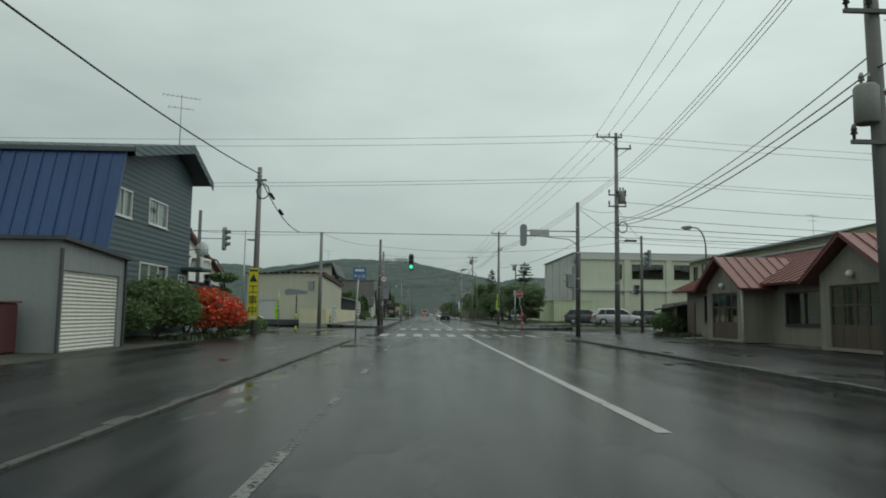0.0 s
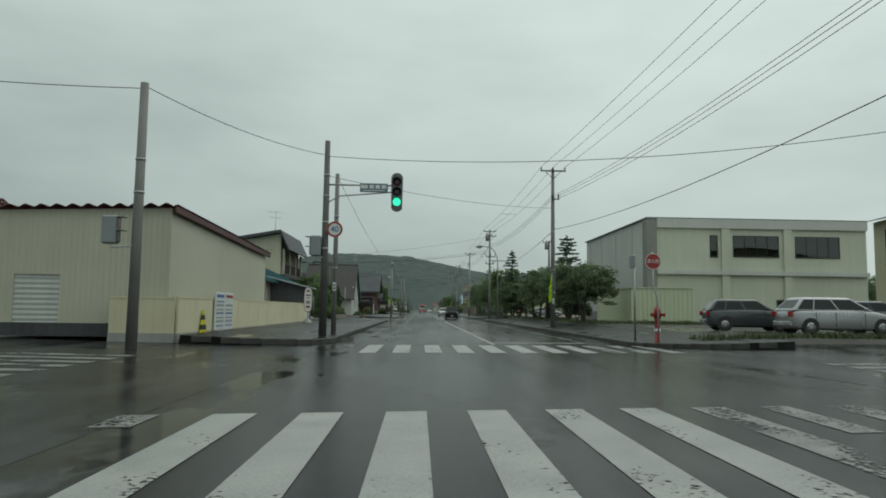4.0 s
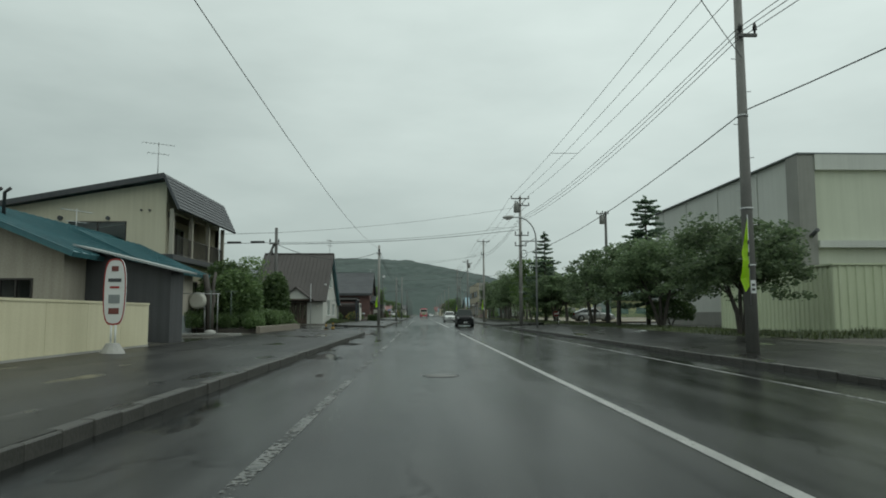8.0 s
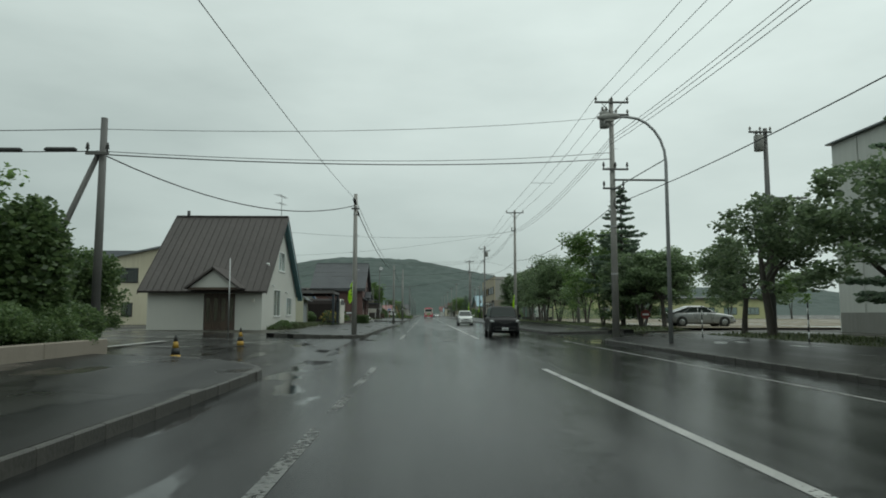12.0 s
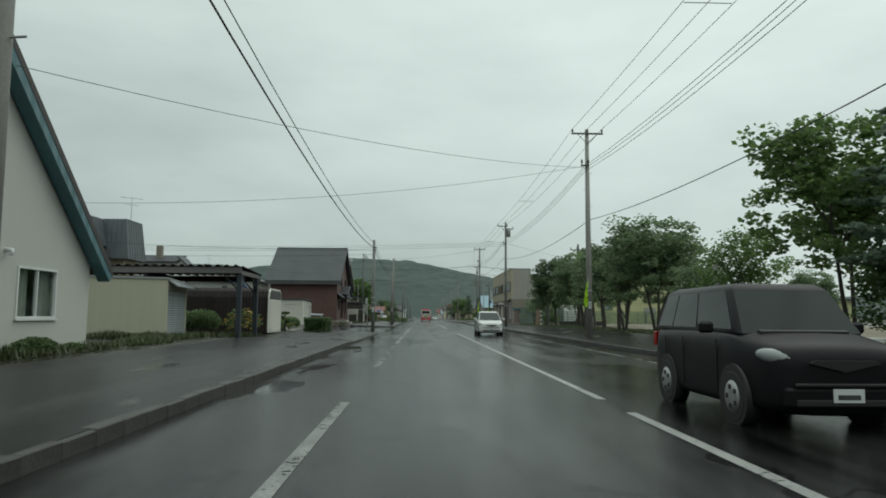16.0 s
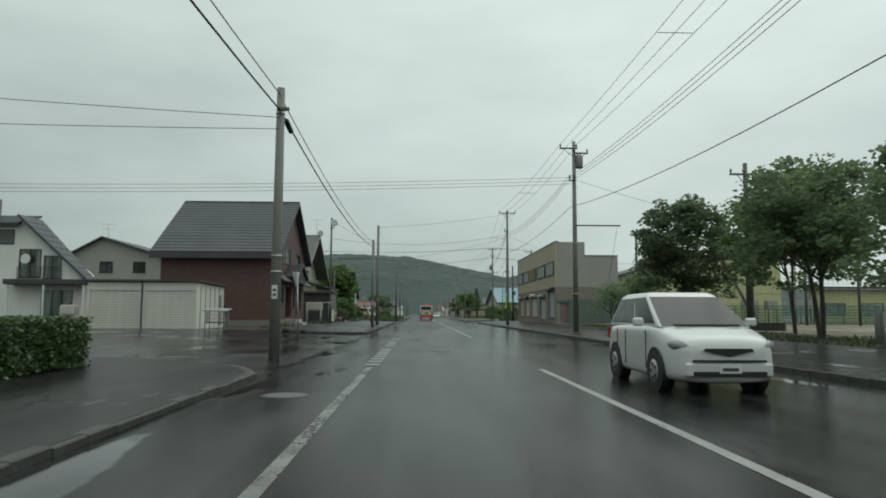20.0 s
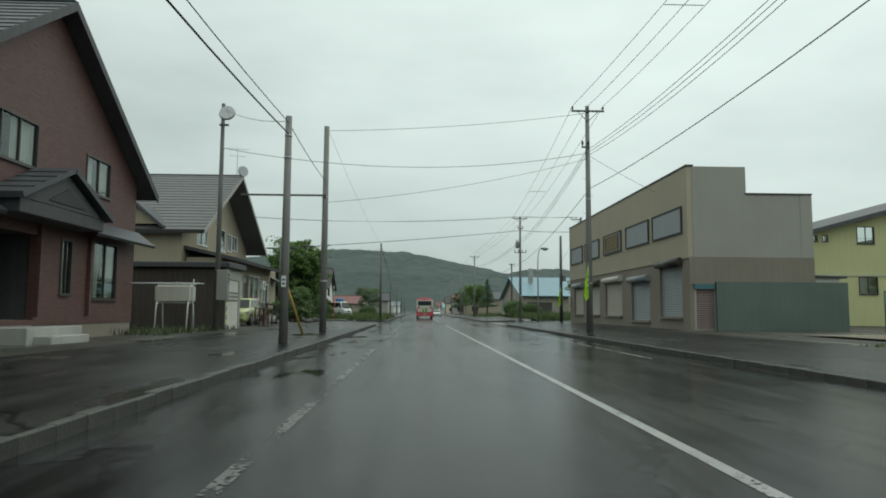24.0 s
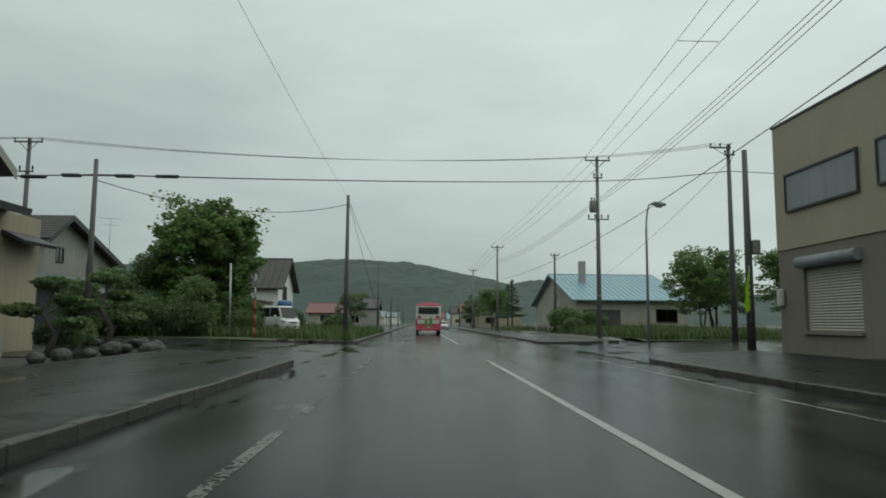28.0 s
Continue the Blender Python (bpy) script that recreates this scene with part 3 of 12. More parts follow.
ys = sorted({-900, -400, -150, -80, -40, -20, *range(-10, 340, 6), *(e + d for a, b in GAPS_L + GAPS_R for e in (a, b) for d in (-5.2, -3.6, -1.5, 0, 1.5, 3.6, 5.2)), 360, 400, 500, 700, 1000, 1500, 2400, 4500})
xs_l = [-3500, -1500, -600, -250, -120, -60, -40, -25, -18, -13.1, -10, -8.7, -7.5, -6, -4.5, -3.3]
xs_r = [7.8, 9, 10.5, 12, 13.7, 16, 20, 26, 35, 50, 80, 150, 300, 700, 1600, 3500]
bm = B()
grid = [[bm.verts.new((x, y, (under(x, y) - 0.05) if not (x in (-3.3, 7.8)) else -0.1)) for x in xs_l + xs_r] for y in ys]
for r0, r1 in zip(grid, grid[1:]):
    for i in range(len(r0) - 1):
        bm.faces.new((r0[i], r0[i + 1], r1[i + 1], r1[i]))
fixed("ground", bm, M_land, "wet dark earth and gravel ground of the town", "ground")


def strip(x0, x1, y0, y1, z, nx=1, ny=1, height=None):
    bm = B()
    rows = [[bm.verts.new((lerp(x0, x1, i / nx), lerp(y0, y1, j / ny), (height(lerp(x0, x1, i / nx), lerp(y0, y1, j / ny)) if height else 0) + z))
             for i in range(nx + 1)] for j in range(ny + 1)]
    for a, b in zip(rows, rows[1:]):
        for i in range(nx):
            bm.faces.new((a[i], a[i + 1], b[i + 1], b[i]))
    return bm


fixed("road", strip(KERB_L, KERB_R, -60, 900, 0.0, 6, 60), M_road, "rain-wet dark asphalt road with puddles and worn patches", "road")
# side roads at the mouths
for a, b, side in [(*g, -1) for g in GAPS_L] + [(*g, 1) for g in GAPS_R]:
    x0, x1 = (-90, KERB_L) if side < 0 else (KERB_R, 90)
    if (a, b) == (119.5, 128.0):
        x1 = 13.0
    if (a, b) in ((103.5, 120.5), (245.5, 260.0)) and side < 0:
        x0 = -40
    bm = B()
    cuts = [x0 + (x1 - x0) * (k / 24) ** (2.0 if side > 0 else 1.0) if side > 0 else x1 + (x0 - x1) * (k / 24) ** 2 for k in range(25)]
    cuts = sorted(cuts)
    rows = [[bm.verts.new((x, lerp(a - 3.4, b + 3.4, j / 6), climb(a) * min((KERB_L - x if side < 0 else x - KERB_R) / 10.0, 1) + 0.002)) for x in cuts] for j in range(7)]
    for p, q in zip(rows, rows[1:]):
        for i in range(len(cuts) - 1):
            bm.faces.new((p[i], p[i + 1], q[i + 1], q[i]))
    fixed("side_road", bm, M_side, "wet asphalt side road meeting the main road", "road")


def spans(gaps, lo=-60, hi=520):
    out, y = [], lo
    for a, b in gaps:
        out.append((y, a))
        y = b
    return out + [(y, hi)]


RADIUS = 3.0


def pavement(a, b, inner, side, back):
    """A strip of pavement from the kerb line to its back edge, its corners rounded where a side road joins."""
    ys2 = set(np.linspace(a, b, max(int((b - a) / 1.5), 4)).tolist())
    for e, s in ((a, 1), (b, -1)):
        if 0 < e < 500:
            ys2 |= {e + s * RADIUS * k / 8 for k in range(9)}
    rows = []
    bm = B()
    for y in sorted(ys2):
        d = min(y - a if a > 0 else 99, b - y if b < 500 else 99)
        cut = RADIUS - math.sqrt(max(RADIUS ** 2 - (RADIUS - d) ** 2, 0)) if d < RADIUS else 0.0
        x0 = inner + side * cut
        rows.append([Vector((lerp(x0, back, k / 4), y, edge(lerp(x0, back, k / 4), y) + 0.006)) for k in range(5)])
    vs = [[bm.verts.new(v) for v in r] for r in rows]
    for p, q in zip(vs, vs[1:]):
        for k in range(4):
            bm.faces.new((p[k], p[k + 1], q[k + 1], q[k]) if side > 0 else (p[k + 1], p[k], q[k], q[k + 1]))
    ring = [r[0] for r in vs] + vs[-1][1:] + [r[-1] for r in vs[::-1]][1:] + vs[0][-2:0:-1]
    low = [bm.verts.new((v.co.x, v.co.y, v.co.z - 0.4)) for v in ring]
    for k in range(len(ring)):
        j = (k + 1) % len(ring)
        bm.faces.new((ring[k], ring[j], low[j], low[k]))
    bmesh.ops.recalc_face_normals(bm, faces=bm.faces)
    return fixed("pavement", bm, M_path, "wet asphalt pavement, patched and cracked", "pavement")


for a, b in spans(GAPS_L):
    pavement(a, b, KERB_L - 0.05, -1, -7.45 if a != 260.0 else -5.2)
for a, b in spans(GAPS_R):
    pavement(a, b, KERB_R + 0.05, 1, 12.2 if a != 262.0 else 10.4)

# kerb stones of 0.6 m with open joints, turning round the corners of the side roads
stone = B()
box(stone, -0.085, 0.085, -0.2985, 0.2985, -0.2, 0.0, 0.014)
me_kerb = bpy.data.meshes.new("kerb_stone")
stone.to_mesh(me_kerb)
stone.free()
me_kerb.materials.append(M_kerb)
for gaps, x, side in ((GAPS_L, KERB_L - 0.07, -1), (GAPS_R, KERB_R + 0.07, 1)):
    for a, b in spans(gaps, -6, 330):
        run = thing("kerb", (x, a, 0), "wet grey concrete kerb along the road edge", "kerb", "kerbs of the road", "structure")
        pts = []
        if a > 0:
            pts += [(x + side * (RADIUS + 0.6 * k), a, 90) for k in range(1, 0, -1)]
            pts += [(x + side * RADIUS * (1 - math.sin(g)), a + RADIUS * (1 - math.cos(g)), -math.degrees(math.pi / 2 - g) * side) for g in (math.pi / 2 * (k + 0.5) / 8 for k in range(8))]
        y, stop = a + (RADIUS if a > 0 else 0), b - (RADIUS if b < 320 else 0)
        while y < stop:
            pts.append((x, y + 0.3, 0))
            y += 0.6
        if b < 320 and not (side < 0 and b == 33.0):
            pts += [(x + side * RADIUS * (1 - math.cos(g)), b - RADIUS * (1 - math.sin(g)), math.degrees(g) * side) for g in (math.pi / 2 * (k + 0.5) / 8 for k in range(8))]
            pts += [(x + side * (RADIUS + 0.6), b, 90)]
        rnd = random.Random(int(a * 10 + 100))
        for px, py, turn in pts:
            ob = new("kerb_stone", me_kerb)
            ob.parent = run
            ob.matrix_basis = pose(px - x + rnd.uniform(-0.008, 0.008), py - a, edge(px, py) + 0.012 + rnd.uniform(-0.012, 0.004), 0, rnd.uniform(-1, 1), -turn + rnd.uniform(-0.7, 0.7))

# painted lines, each stretch a sheet 4 mm over the asphalt
def paint(x0, x1, y0, y1, mat=None, z=0.004, name="road_marking", label="white painted road marking"):
    n = max(int(abs(y1 - y0) / 4), 1)
    fixed(name, strip(x0, x1, y0, y1, z, 1, n), mat or M_line, label, "road marking")


M_linef = wear_off(surf("nearly_gone_road_paint", (0.05, 0.052, 0.05), (0.17, 0.17, 0.16), 11, 0.3, 0.2, 22, spread=0.45), 0.47)
for m in (M_line, M_linew, M_linef):
    m.node_tree.nodes["Principled BSDF"].inputs["Specular IOR Level"].default_value = 0.2
CENTRE, EDGE_L, EDGE_R = 2.57, -1.17, 6.25
paint(CENTRE - 0.085, CENTRE + 0.085, 7.3, 38.2)
for a, b in ((57.5, 103.0), (121.5, 127.0), (128.4, 168.0), (188.0, 246.0), (262.0, 420.0)):
    paint(CENTRE - 0.068, CENTRE + 0.068, a, b)
for a, b in ((-20, 4), (4.5, 11.0), (14, 17), (21.5, 26.5)):
    paint(EDGE_L - 0.06, EDGE_L + 0.06, a, b, M_linef)
for a, b in ((60.0, 73.5), (75.0, 88.0), (89.5, 103.5), (121.0, 128.0), (134.0, 147.0), (149.5, 168.5), (192.0, 214.0), (219.0, 246.0), (262.0, 420.0)):
    paint(EDGE_L - 0.07, EDGE_L + 0.07, a, b, M_linew if a == 149.5 else M_linew if a == 121.0 else M_linef)
for a, b in ((58.5, 119.0), (128.5, 160.0), (206.0, 246.5), (263.0, 420.0)):
    paint(EDGE_R - 0.055, EDGE_R + 0.055, a, b, M_linew)
for i in range(18):
    y = 169.2 + i * 1.02
    if i in (8, 14):
        continue
    paint(EDGE_L - 0.17, EDGE_L + 0.17, y, y + 0.45)
# stop lines and zebra crossings
SKEW = 0.15


def bar(x0, x1, y0, y1, mat=None, z=0.004, label="white painted road marking"):
    """A painted bar whose ends follow the slant of the crossing."""
    bm = B()
    n = max(int((x1 - x0) / 1.0), 1)
    for k in range(n):
        a, b = lerp(x0, x1, k / n), lerp(x0, x1, (k + 1) / n)
        quad(bm, (a, y0 + SKEW * a, z), (b, y0 + SKEW * b, z), (b, y1 + SKEW * b, z), (a, y1 + SKEW * a, z))
    fixed("road_marking", bm, mat or M_line, label, "road marking")


bar(-2.8, CENTRE - 0.1, 34.75, 35.15)
bar(CENTRE + 0.1, 6.3, 58.15, 58.55)
for i, parts in {-1: ((40.7, 41.5),), 7: ((37.0, 38.3), (39.6, 41.5)), 10: ((38.0, 40.2),)}.items():
    for y0, y1 in parts:
        bar(-2.33 + i * 0.95, -1.93 + i * 0.95, y0, y1, M_linew, 0.006)
for i in (0, 1, 2, 3, 4, 5, 6, 8, 9):
    bar(-2.33 + i * 0.95, -1.86 + i * 0.95, 37.1, 41.5, M_linew if i in (6, 8, 9) else M_line, 0.006)
for i in range(-1, 11):
    x = -1.70 + i * 0.913
    bar(x, x + 0.48, 52.4 + 0.03 * (i % 3), 56.55, M_linef if i < 0 else M_linew if i > 7 else M_line, 0.006)
for i in range(8):
    for x0, x1 in ((-9.8, -6.6), (9.6, 12.6)):
        y0, bm = 42.6 + i * 0.94, B()
        quad(bm, (x0, y0, lie(x0, 46) + 0.008), (x1, y0, lie(x1, 46) + 0.008), (x1, y0 + 0.46, lie(x1, 46) + 0.008), (x0, y0 + 0.46, lie(x0, 46) + 0.008))
        fixed("road_marking", bm, M_linew, "worn white crossing bar", "road marking")
paint(-9.5, -9.2, 105.5, 113.0, M_line, 0.24)
for y0 in (109.0, 115.6):
    bm = B()
    quad(bm, (-12.5, y0, 0.34), (-7.4, y0 + 0.5, 0.17), (-7.4, y0 + 0.68, 0.17), (-12.5, y0 + 0.18, 0.34))
    fixed("road_marking", bm, M_linew, "worn white parking bay line", "road marking")

# manhole covers
for x, y, z in ((1.05, 119.2, 0.0), (0.6, 175.5, 0.0), (-2.0, 163.2, 0.0), (4.6, 213.8, 0.0), (0.5, 74.0, 0.0), (-5.0, 226.0, 0.24)):
    lid = thing("manhole_cover", (x, y, z), "round cast-iron manhole cover set in the asphalt", "manhole cover", "manhole covers")
    bm = B()
    tube(bm, [(x, y, z - 0.02), (x, y, z + 0.006)], [0.36, 0.36], 24)
    part("cover_ring", bm, M_black, lid)
    bm = B()
    tube(bm, [(x, y, z), (x, y, z + 0.010)], [0.30, 0.30], 24)
    part("lid", bm, M_poled, lid)

# bare sports ground and grass verge beside the road
fixed("sports_field", strip(14.8, 70, 129, 214, 0.02, 6, 12, lambda x, y: rise(x)), M_dirt, "bare wet brown earth sports field", "field")

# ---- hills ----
# forest green shifted to blue-grey: the haze of distance is put into the colour
M_forest = surf("hazed_forest", (0.028, 0.047, 0.043), (0.058, 0.084, 0.074), 0.05, 0.95, 0.0, 0.09, spread=0.6)


def ridge(x):
    """Skyline of the nearer hill, from the plan of its summits."""
    h = 0.0
    for c, w, a in ((-130, 380, 106), (60, 190, 20), (-470, 300, 96), (270, 300, 74), (-900, 500, 88), (640, 420, 52), (1300, 600, 60), (-1700, 700, 80), (2100, 700, 60)):
        h = max(h, a * math.exp(-((x - c) / w) ** 2)) + 0.18 * a * math.exp(-((x - c) / w) ** 2)
    return h


bm = B()
nx, ny = 620, 48
hill = []
for j in range(ny + 1):
    row = []
    for i in range(nx + 1):
        x = -2600 + 5200 * i / nx
        f = j / ny
        y = 1000 + 900 * f
        p = Vector((x * 0.011, y * 0.011, 0.3))
        z = ridge(x) * math.sin(min(f * 1.25, 1.0) * math.pi / 2) * (0.96 + 0.04 * noise.noise(p * 0.6)) + (1.8 * noise.noise(p * 6.0) + 2.0 * noise.noise(p * 13.0) + 1.8 * abs(noise.noise(p * 21.0))) * min(f * 4, 1) + 6 * noise.noise(p * 1.3) * min(f * 2, 1) - 1
        row.append(bm.verts.new((x, y, z if f < 0.85 else z * (1 - (f - 0.85) * 2))))
    hill.append(row)
for a, b in zip(hill, hill[1:]):
    for i in range(nx):
        f = bm.faces.new((a[i], a[i + 1], b[i + 1], b[i]))
        f.smooth = False
fixed("hill", bm, M_forest, "low forested hill beyond the town, tinted blue-grey as by haze", "hill")
# ---- building surfaces ----
M_bluewall = ribbed("slate_blue_siding", (0.055, 0.085, 0.095), (0.085, 0.12, 0.13), "Z", 0.2, 0.6)
M_blueroof = ribbed("deep_blue_sheet", (0.012, 0.045, 0.14), (0.025, 0.075, 0.20), "X", 0.3, 0.4)
M_greyroof = surf("grey_roof_sheet", (0.10, 0.12, 0.13), (0.20, 0.22, 0.23), 2, 0.35, 0.1, 30)
M_garage = ribbed("pale_grey_siding", (0.20, 0.22, 0.22), (0.27, 0.29, 0.285), "Y", 0.25, 0.5)
M_ivory = surf("ivory_shutter", (0.50, 0.48, 0.42), (0.64, 0.62, 0.56), 2, 0.45, 0.05, 30, streak=0.35)
M_brown = surf("dark_brown_steel", (0.045, 0.038, 0.034), (0.085, 0.072, 0.065), 2, 0.4, 0.05, 30, streak=0.3)
M_redroof = surf("faded_red_roof", (0.12, 0.040, 0.035), (0.22, 0.085, 0.075), 2.5, 0.45, 0.1, 25, spread=0.8, streak=0.3)
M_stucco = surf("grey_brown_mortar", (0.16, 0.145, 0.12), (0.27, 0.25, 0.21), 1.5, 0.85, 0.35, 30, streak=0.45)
M_tan = ribbed("cream_ribbed_sheet", (0.44, 0.43, 0.33), (0.54, 0.53, 0.42), "X", 0.18, 0.5)
M_tan_y = ribbed("cream_ribbed_sheet_side", (0.44, 0.43, 0.33), (0.54, 0.53, 0.42), "Y", 0.18, 0.5)
M_maroon = surf("maroon_trim", (0.065, 0.024, 0.022), (0.12, 0.046, 0.042), 3, 0.5, 0.1, 30, streak=0.2)
M_fence = surf("cream_fence_board", (0.55, 0.51, 0.34), (0.68, 0.64, 0.46), 2, 0.6, 0.08, 30, streak=0.35)
M_teal = ribbed("teal_roof_sheet", (0.030, 0.105, 0.125), (0.075, 0.19, 0.21), "Y", 0.4, 0.35)
M_oldwall = surf("stained_plaster", (0.26, 0.235, 0.19), (0.48, 0.45, 0.38), 2.5, 0.85, 0.3, 20, spread=0.9, streak=0.5)
M_darkshed = surf("dark_grey_board", (0.035, 0.037, 0.04), (0.075, 0.078, 0.082), 2, 0.6, 0.15, 30, streak=0.4)
M_shedroof = ribbed("weathered_tin", (0.25, 0.27, 0.27), (0.36, 0.38, 0.375), "X", 0.12, 0.4)
M_beige = surf("beige_mortar", (0.46, 0.42, 0.31), (0.60, 0.56, 0.43), 1.2, 0.8, 0.25, 40, streak=0.4)
M_tile = surf("slate_grey_roof", (0.045, 0.048, 0.054), (0.10, 0.107, 0.115), 2, 0.5, 0.1, 30, spread=0.6, streak=0.25)
M_palert = surf("weathered_grey_roof", (0.070, 0.069, 0.069), (0.140, 0.138, 0.138), 2, 0.5, 0.1, 30, spread=0.6, streak=0.3)
M_brownroof = surf("brown_grey_roof", (0.038, 0.033, 0.031), (0.085, 0.076, 0.072), 1.5, 0.55, 0.12, 25, spread=0.6, streak=0.35)
for m in (M_tile, M_brownroof, M_maroon, M_redroof):
    m.node_tree.nodes["Principled BSDF"].inputs["Specular IOR Level"].default_value = 0.28
M_offwhite = surf("grey_white_mortar", (0.43, 0.435, 0.40), (0.57, 0.575, 0.535), 0.9, 0.8, 0.3, 45, spread=0.8, streak=0.1)
def brick_face(name, dark, light, joint):
    """Moulded siding in a brick bond, too fine to be laid piece by piece."""
    m = surf(name, dark, light, 4, 0.6, 0.0, 30, streak=0.2)
    n, l = m.node_tree.nodes, m.node_tree.links
    p = n["Principled BSDF"]
    geo, xyz, add, flat, bond, mix, b = (n.new("ShaderNodeNewGeometry"), n.new("ShaderNodeSeparateXYZ"), n.new("ShaderNodeMath"), n.new("ShaderNodeCombineXYZ"),
                                         n.new("ShaderNodeTexBrick"), n.new("ShaderNodeMixRGB"), n.new("ShaderNodeBump"))
    l.new(geo.outputs["Position"], xyz.inputs[0])
    l.new(xyz.outputs[0], add.inputs[0])
    l.new(xyz.outputs[1], add.inputs[1])
    l.new(add.outputs[0], flat.inputs[0])
    l.new(xyz.outputs[2], flat.inputs[1])
    l.new(flat.outputs[0], bond.inputs["Vector"])
    bond.inputs["Scale"].default_value, bond.inputs["Brick Width"].default_value, bond.inputs["Row Height"].default_value = 1.0, 0.24, 0.085
    bond.inputs["Mortar Size"].default_value, bond.inputs["Mortar Smooth"].default_value = 0.009, 0.3
    bond.inputs["Color1"].default_value, bond.inputs["Color2"].default_value = (0.82, 0.82, 0.82, 1), (1.12, 1.1, 1.08, 1)
    bond.inputs["Mortar"].default_value = joint
    mix.blend_type, mix.inputs[0].default_value = "MULTIPLY", 1.0
    l.new(p.inputs["Base Color"].links[0].from_socket, mix.inputs[1])
    l.new(bond.outputs["Color"], mix.inputs[2])
    l.new(mix.outputs[0], p.inputs["Base Color"])
    b.inputs["Strength"].default_value, b.inputs["Distance"].default_value, b.invert = 0.7, 0.008, True
    l.new(bond.outputs["Fac"], b.inputs["Height"])
    l.new(b.outputs[0], p.inputs["Normal"])
    return m


M_brick = brick_face("brick_red_siding", (0.085, 0.041, 0.036), (0.126, 0.063, 0.055), (1.05, 1.15, 1.15, 1))
M_shutter = surf("soiled_beige_shutter", (0.33, 0.30, 0.245), (0.45, 0.42, 0.35), 2, 0.5, 0.08, 30, spread=0.8, streak=0.45)
M_panel = surf("ivory_panel", (0.55, 0.545, 0.48), (0.68, 0.675, 0.61), 2, 0.5, 0.05, 30, streak=0.3)
M_khaki = surf("khaki_mortar", (0.27, 0.235, 0.168), (0.36, 0.318, 0.232), 1.5, 0.85, 0.3, 40, streak=0.4)
M_ochre = surf("ochre_tile_wall", (0.33, 0.29, 0.205), (0.42, 0.372, 0.27), 1.5, 0.65, 0.12, 18, streak=0.2)
M_greycon = surf("grey_mortar", (0.27, 0.265, 0.235), (0.37, 0.365, 0.335), 1.2, 0.85, 0.3, 35, spread=0.9, streak=0.18)
M_darkcon = surf("damp_dark_mortar", (0.165, 0.142, 0.112), (0.265, 0.235, 0.195), 1.5, 0.8, 0.3, 35, spread=0.9, streak=0.3)
M_bluegrey = surf("blue_grey_sheet", (0.19, 0.215, 0.225), (0.28, 0.305, 0.31), 2, 0.4, 0.05, 30, streak=0.4)
M_blueboard = surf("dull_blue_board", (0.028, 0.065, 0.125), (0.05, 0.10, 0.18), 3, 0.55, 0.1, 30, streak=0.3)
M_mansard = surf("dark_mansard_sheet", (0.075, 0.085, 0.095), (0.125, 0.14, 0.15), 2, 0.45, 0.06, 30, streak=0.4)
M_hall = surf("pale_green_wall", (0.47, 0.50, 0.40), (0.58, 0.61, 0.50), 0.9, 0.8, 0.15, 40, streak=0.35)
M_hallgrey = surf("pale_grey_wall", (0.46, 0.475, 0.445), (0.57, 0.585, 0.55), 0.9, 0.8, 0.15, 40, streak=0.35)
M_column = surf("grey_tile_pier", (0.19, 0.19, 0.175), (0.28, 0.28, 0.26), 2, 0.7, 0.2, 30, streak=0.3)
M_palegreen = ribbed("pale_green_ribbed_sheet", (0.50, 0.55, 0.38), (0.58, 0.63, 0.45), "X", 0.35, 0.55, depth=0.3)
M_office = surf("sand_mortar", (0.42, 0.40, 0.27), (0.53, 0.51, 0.37), 1.0, 0.8, 0.2, 40, streak=0.35)
M_yellow = surf("pale_yellow_wall", (0.44, 0.44, 0.225), (0.54, 0.54, 0.30), 1.2, 0.8, 0.15, 40, streak=0.3)
M_bluetin = ribbed("sky_blue_roof", (0.13, 0.245, 0.30), (0.21, 0.345, 0.405), "X", 0.45, 0.4)
M_wood = surf("dark_door_wood", (0.045, 0.030, 0.022), (0.10, 0.07, 0.05), 4, 0.5, 0.2, 30, stretch=(6, 6, 0.5))
M_green = surf("dark_green_sheet", (0.075, 0.105, 0.09), (0.115, 0.15, 0.13), 2, 0.5, 0.1, 30, streak=0.3)
M_redshut = surf("red_brown_shutter", (0.14, 0.095, 0.09), (0.22, 0.16, 0.15), 2, 0.5, 0.1, 30, streak=0.4)


def house(name, at, label):
    return thing(name, at, label, "house")


def rails_v(h, name, a, b, z0, z1, mat, step=0.13, r=0.012):
    """An iron balcony railing from a to b: two rails and upright bars."""
    a, b = Vector((*a, 0)), Vector((*b, 0))
    bm = B()
    for z in (z0 + 0.08, z1):
        tube(bm, [a + Vector((0, 0, z)), b + Vector((0, 0, z))], 0.022, 6)
    rail = part(name, bm, mat, h)
    n = int((b - a).length / step)
    for i in range(n + 1):
        p = a.lerp(b, i / n)
        bm = B()
        tube(bm, [p + Vector((0, 0, z0 + 0.08)), p + Vector((0, 0, z1))], r, 5)
        part("baluster", bm, mat, rail)
    return rail


